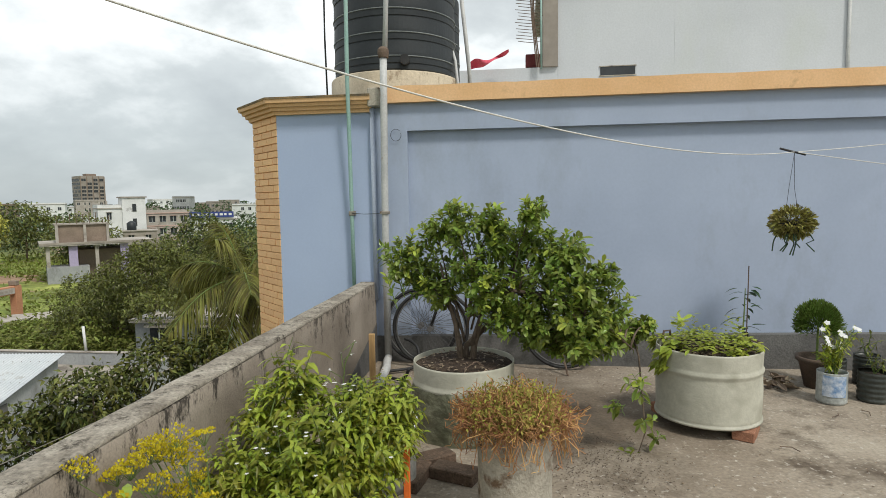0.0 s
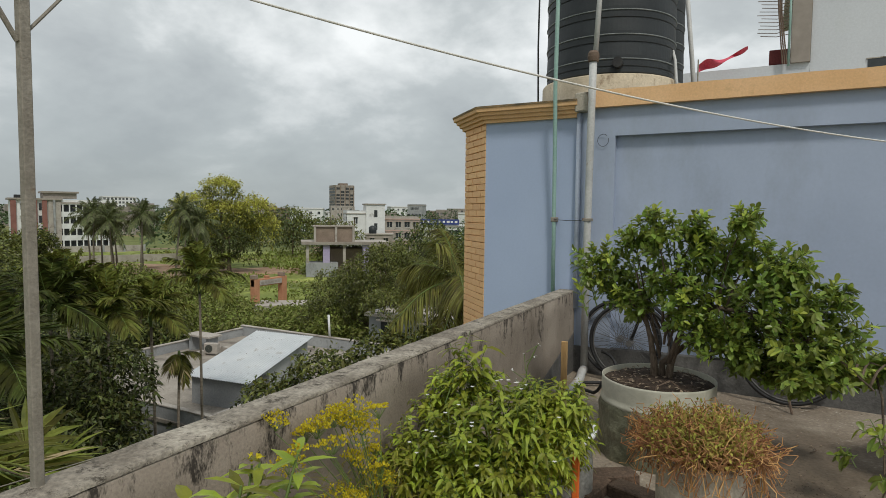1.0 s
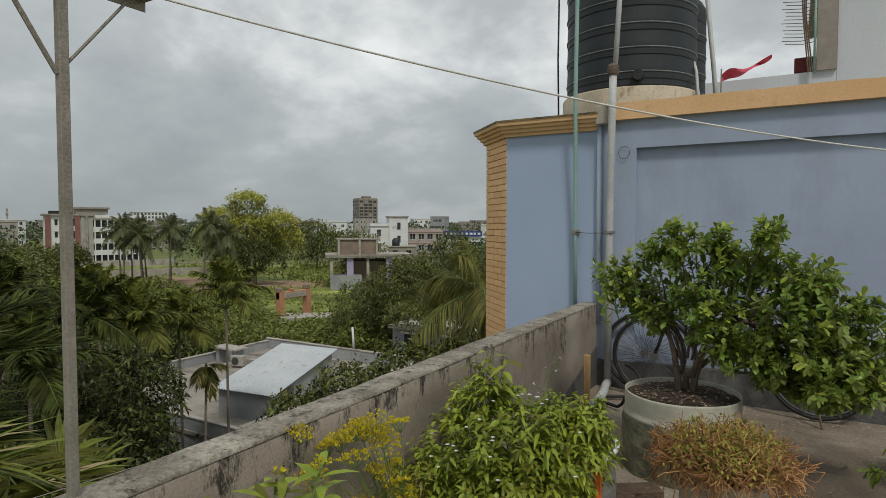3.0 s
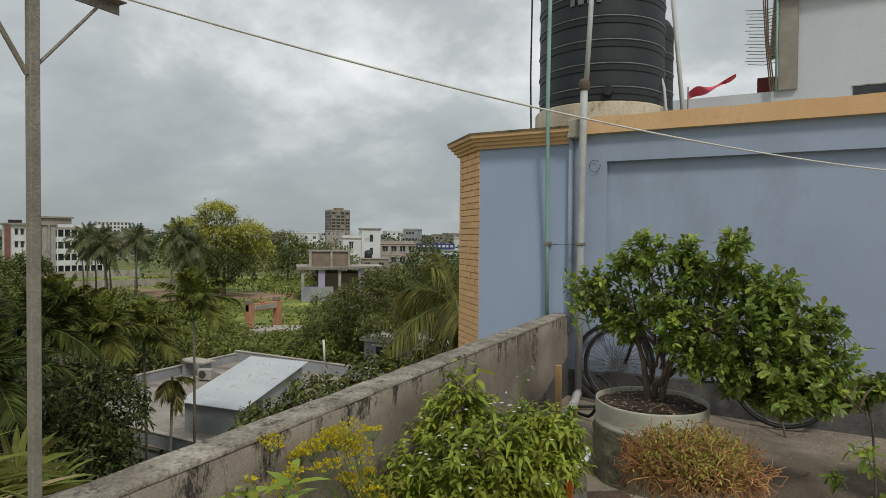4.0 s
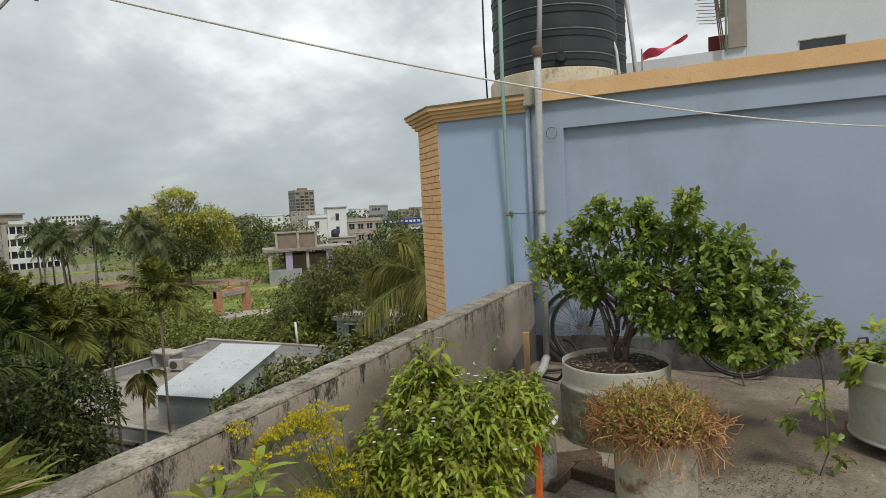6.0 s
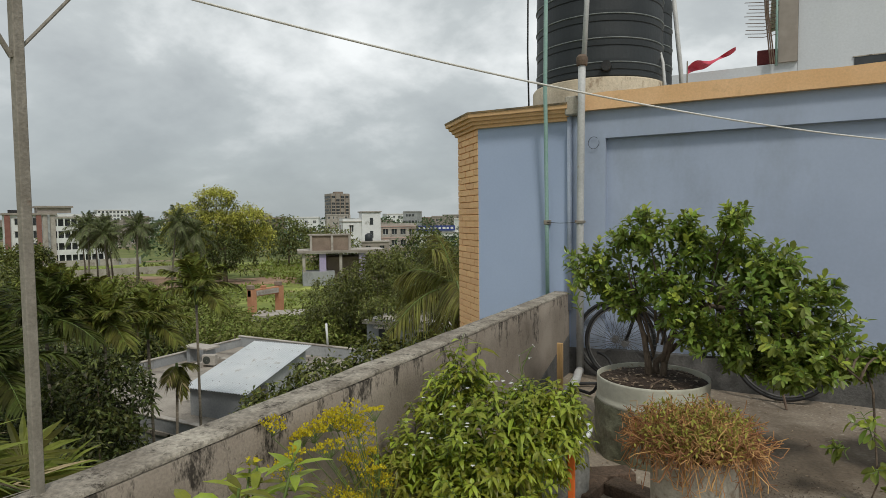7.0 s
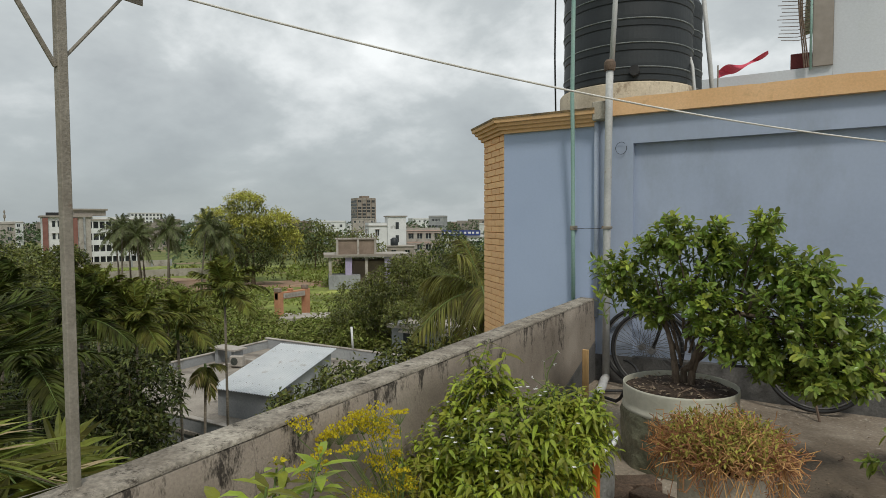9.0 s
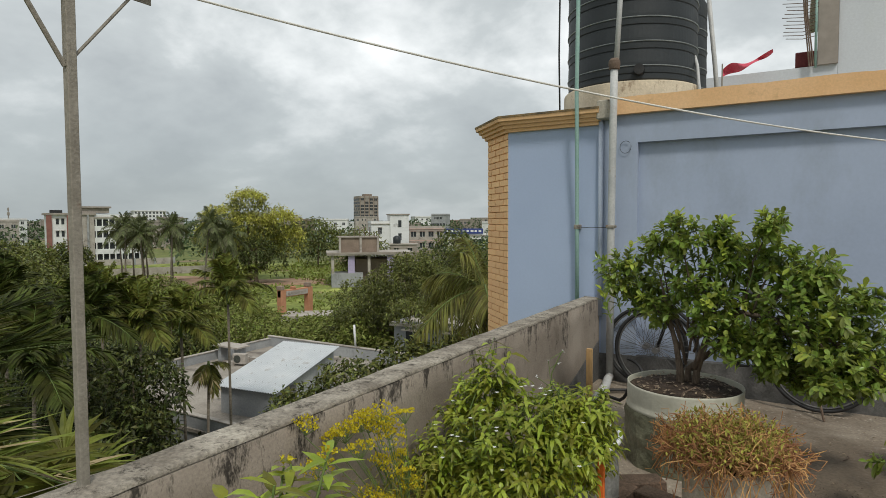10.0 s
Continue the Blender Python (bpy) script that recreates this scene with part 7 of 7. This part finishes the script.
for k in range(4):
    part("column", Shape().box((-7.6 + 1.6 * k, 1.1, 9.604 if k < 2 else 12.6), (-7.25 + 1.6 * k, 1.45, 13.2 + rnd(-.4, .8))), M_YARD, wh, "bare roof column")
wt = thing("water_tank", (-88.8, 127.0, GROUND + 6.6), "small black water tank on a low house roof", "water tank")
part("body", Shape().lathe([(0.02, 0), (0.95, 0.0), (1.0, 0.1), (1.0, 1.6), (0.6, 1.95), (0.3, 2.1), (0.02, 2.12)], 20), M_TANK, wt, smooth=True)
house("low_house", (-86.5, 126.5, GROUND), ang(-86.5, 126.5), 7, 6, 6.4, 2, 2, M_HOUSEGREY, "low grey house below the black tank", parapet=0.2)
h3 = house("pink_house", (-95.0, 151.5, GROUND), ang(-95, 151.5) + 6, 10.5, 9.0, 10.0, 3, 4, M_YARD, "pale house with pink balcony bands", (1.5, 1.6), side_cols=2, bands=True, roof=M_HOUSEPINK)
house("pale_house", (-104, 146.0, GROUND), ang(-104, 146), 7, 8, 9.0, 3, 2, M_HOUSEPINK, "faded pink three-storey house")
h4 = house("market_building", (-93.0, 171.0, GROUND), ang(-93, 171) + 4, 15, 9.0, 7.6, 2, 5, M_HOUSEWHITE, "white two-storey building with a long blue sign board", (1.8, 1.5), shade=False)
sg = part("sign_board", Shape().box((-6.2, -0.5, 8.3), (6.4, -0.3, 10.0)), M_SIGNBLUE, h4, "blue sign board with unreadable white writing")
for k in range(9):
    part("sign_writing", Shape().box((-5.6 + 1.32 * k, -0.54, 8.85), (-4.65 + 1.32 * k - rnd(0, 0.3), -0.505, 9.5)), M_HOUSEWHITE, sg)
# tall block under construction
TW = (-371.0, 482.0)
tower = house("apartment_tower", (TW[0], TW[1], GROUND), ang(*TW) + 20, 19, 20, 36, 11, 4, M_HOUSEGREY, "tall brown apartment block under construction", (3.5, 2.2), M_HOUSEGREY, 6, True, M_HOUSEGREY, False, 0.10, 2.4)
for x in (-9.9, -4.9, 0.0, 4.9, 9.3):
    part("column", Shape().box((x, -0.5, -0.3), (x + 0.6, -0.13, 38.0)), M_HOUSEBROWN, tower)
part("stair_head", Shape().box((-3.0, 5.0, 36.3), (5.0, 13.0, 40.5)), M_HOUSEBROWN, tower, "brick stair head on the roof")
house("apartment_block", (-509, 334, GROUND), ang(-509, 334) + 10, 27, 18, 22.5, 7, 9, M_HOUSEWHITE, "tall white apartment block far off", (1.7, 1.9), side_cols=4, shade=False)
house("brown_block", (-263, 283, GROUND), ang(-263, 283), 22, 10, 13.2, 4, 6, M_HOUSEBROWN, "dull brown unfinished block far off", (2.0, 1.9), M_HOUSEGREY, 3, True, M_HOUSEGREY, False, 0.1)
random.seed(31)
WALLS = (M_HOUSEWHITE, M_HOUSEGREY, M_YARD, M_HOUSEWHITE, M_HOUSEBROWN, M_GREYWALL)
LABELS = ("small white flat-roofed house far off", "grey concrete house far off", "pale cement house far off", "white flat-roofed house far off", "brown brick house far off", "weathered grey house far off")
for k in range(46):
    w = radians(115 + 64 * (k + 0.5) / 46 + rnd(-0.5, 0.5))
    d = rnd(300, 560)
    n = random.randrange(6)
    hh = rnd(10.5, 16.5)
    x, y = d * math.cos(w), d * math.sin(w)
    house("distant_house", (x, y, GROUND), ang(x, y) + rnd(-25, 25), rnd(9, 20), rnd(8, 12), hh, max(3, int(hh / 3.4)), random.choice((3, 4, 5)), WALLS[n], LABELS[n], (1.5, 1.6), side_cols=0, shade=False, skip=0.15)
mast = thing("phone_mast", (-420, 181, GROUND + 13), "thin lattice phone mast on a far roof", "mast")
part("lattice", Shape().tube([(0, 0, -13), (0, 0, 9)], [0.5, 0.25], 4).box((-0.8, -0.4, 4), (0.8, 0.4, 6)).box((-0.6, -0.3, 7), (0.6, 0.3, 8.5)), M_HOUSEGREY, mast)

# ---------------------------------------------------------------- orange gate and boundary wall on the field
gate = thing("gateway", (-55.6, 56.3, GROUND), "orange rendered gateway with a pale name beam", "gate", turn=90)
for x in (-2.6, 2.0):
    part("pillar", Shape().soft_box((x, -0.4, -0.2), (x + 0.8, 0.4, 3.3), 0.03), M_GATE, gate)
    part("finial", Shape().soft_box((x - 0.05, -0.45, 3.302), (x + 0.5, 0.45, 3.75), 0.05), M_HOUSEBROWN, gate)
bm_ = part("beam", Shape().soft_box((-2.6, -0.3, 2.45), (2.8, 0.3, 3.25), 0.04), M_GATE, gate)
part("name_panel", Shape().box((-1.75, -0.36, 2.55), (1.95, -0.305, 3.1)), M_YARD, bm_, "pale panel with unreadable writing")
for k in range(6):
    part("writing", Shape().box((-1.5 + 0.55 * k, -0.38, 2.72), (-1.12 + 0.55 * k, -0.362, 2.92)), M_HOUSEGREY, bm_)
part("ornament", Shape().soft_box((-0.6, -0.25, 3.252), (0.0, 0.25, 3.55), 0.05), M_GATE, gate)
gate.scale = (1.05, 1.0, 1.14)
slab_w = thing("pale_slab", (-52.5, 56.2, GROUND), "pale concrete culvert slab beside the gateway", "slab", turn=35)
part("top", Shape().soft_box((-3.5, -2.2, 0.0), (4.5, 2.2, 0.75), 0.04), M_YARD, slab_w)
wall_f = thing("boundary_wall", (-172.0, 80.0, GROUND), "long pale boundary wall across the field", "wall", turn=ang(-172, 80))
part("wall", Shape().box((-34, 0, -0.3), (34, 0.25, 2.0)), M_YARD, wall_f)
for k in range(14):
    part("pier", Shape().box((-34 + 5.2 * k, -0.1, -0.3), (-33.5 + 5.2 * k, -0.004, 2.2)), M_GREYWALL, wall_f)
wall_g = thing("boundary_wall", (-125.0, 86.0, GROUND), "pale boundary wall behind the palms", "wall", turn=62)
part("wall", Shape().box((-16, 0, -0.3), (16, 0.25, 2.0)), M_YARD, wall_g)
# wires slung past the parapet
for k, dz in enumerate((0.0, -0.22)):
    a, b = Vector((-2.6, -3.9, 0.63 + dz * 0.35)), Vector((-2.6, 5.6, 0.03 + dz * 0.35))
    base = a
    wt2 = thing("power_cable", tuple(base), "thin overhead cable slung below the parapet", "cable", "overhead cables")
    part("wire", Shape().tube([p - base for p in strand(a, b, 0.03, 24)], 0.0026, 5), M_IRON, wt2)

# ---------------------------------------------------------------- painted bricks on the chamfered corner
A, B = Vector((-2.292, 5.004, 0)), Vector((-2.694, 5.406, 0))
along = (B - A).normalized()
face = Vector((-along.y, along.x, 0))
face = face if face.y < 0 else -face
yaw = math.degrees(math.atan2(along.y, along.x))
length = (B - A).length
FULL, HALF = (length - 0.006 * 2) / 2.5, (length - 0.006 * 2) / 5
full_mesh = Shape().soft_box((0, -0.012, 0), (FULL - 0.004, 0.012, 0.0535), 0.002).mesh("brick", M_BRICK)
half_mesh = Shape().soft_box((0, -0.012, 0), (HALF - 0.004, 0.012, 0.0535), 0.002).mesh("brick", M_BRICK)
for c in range(46):
    z = 2.11 - 0.0605 * c
    x = 0.0
    for kind_full in ((1, 1, 0) if c % 2 else (0, 1, 1)):
        ob = new("brick", full_mesh if kind_full else half_mesh)
        ob.parent = wall_n
        p = A + along * x + face * (-0.008 + rnd(-0.0007, 0.0007))
        ob.matrix_world = pose(p.x, p.y, z, 0, 0, yaw)
        x += (FULL if kind_full else HALF) + 0.006
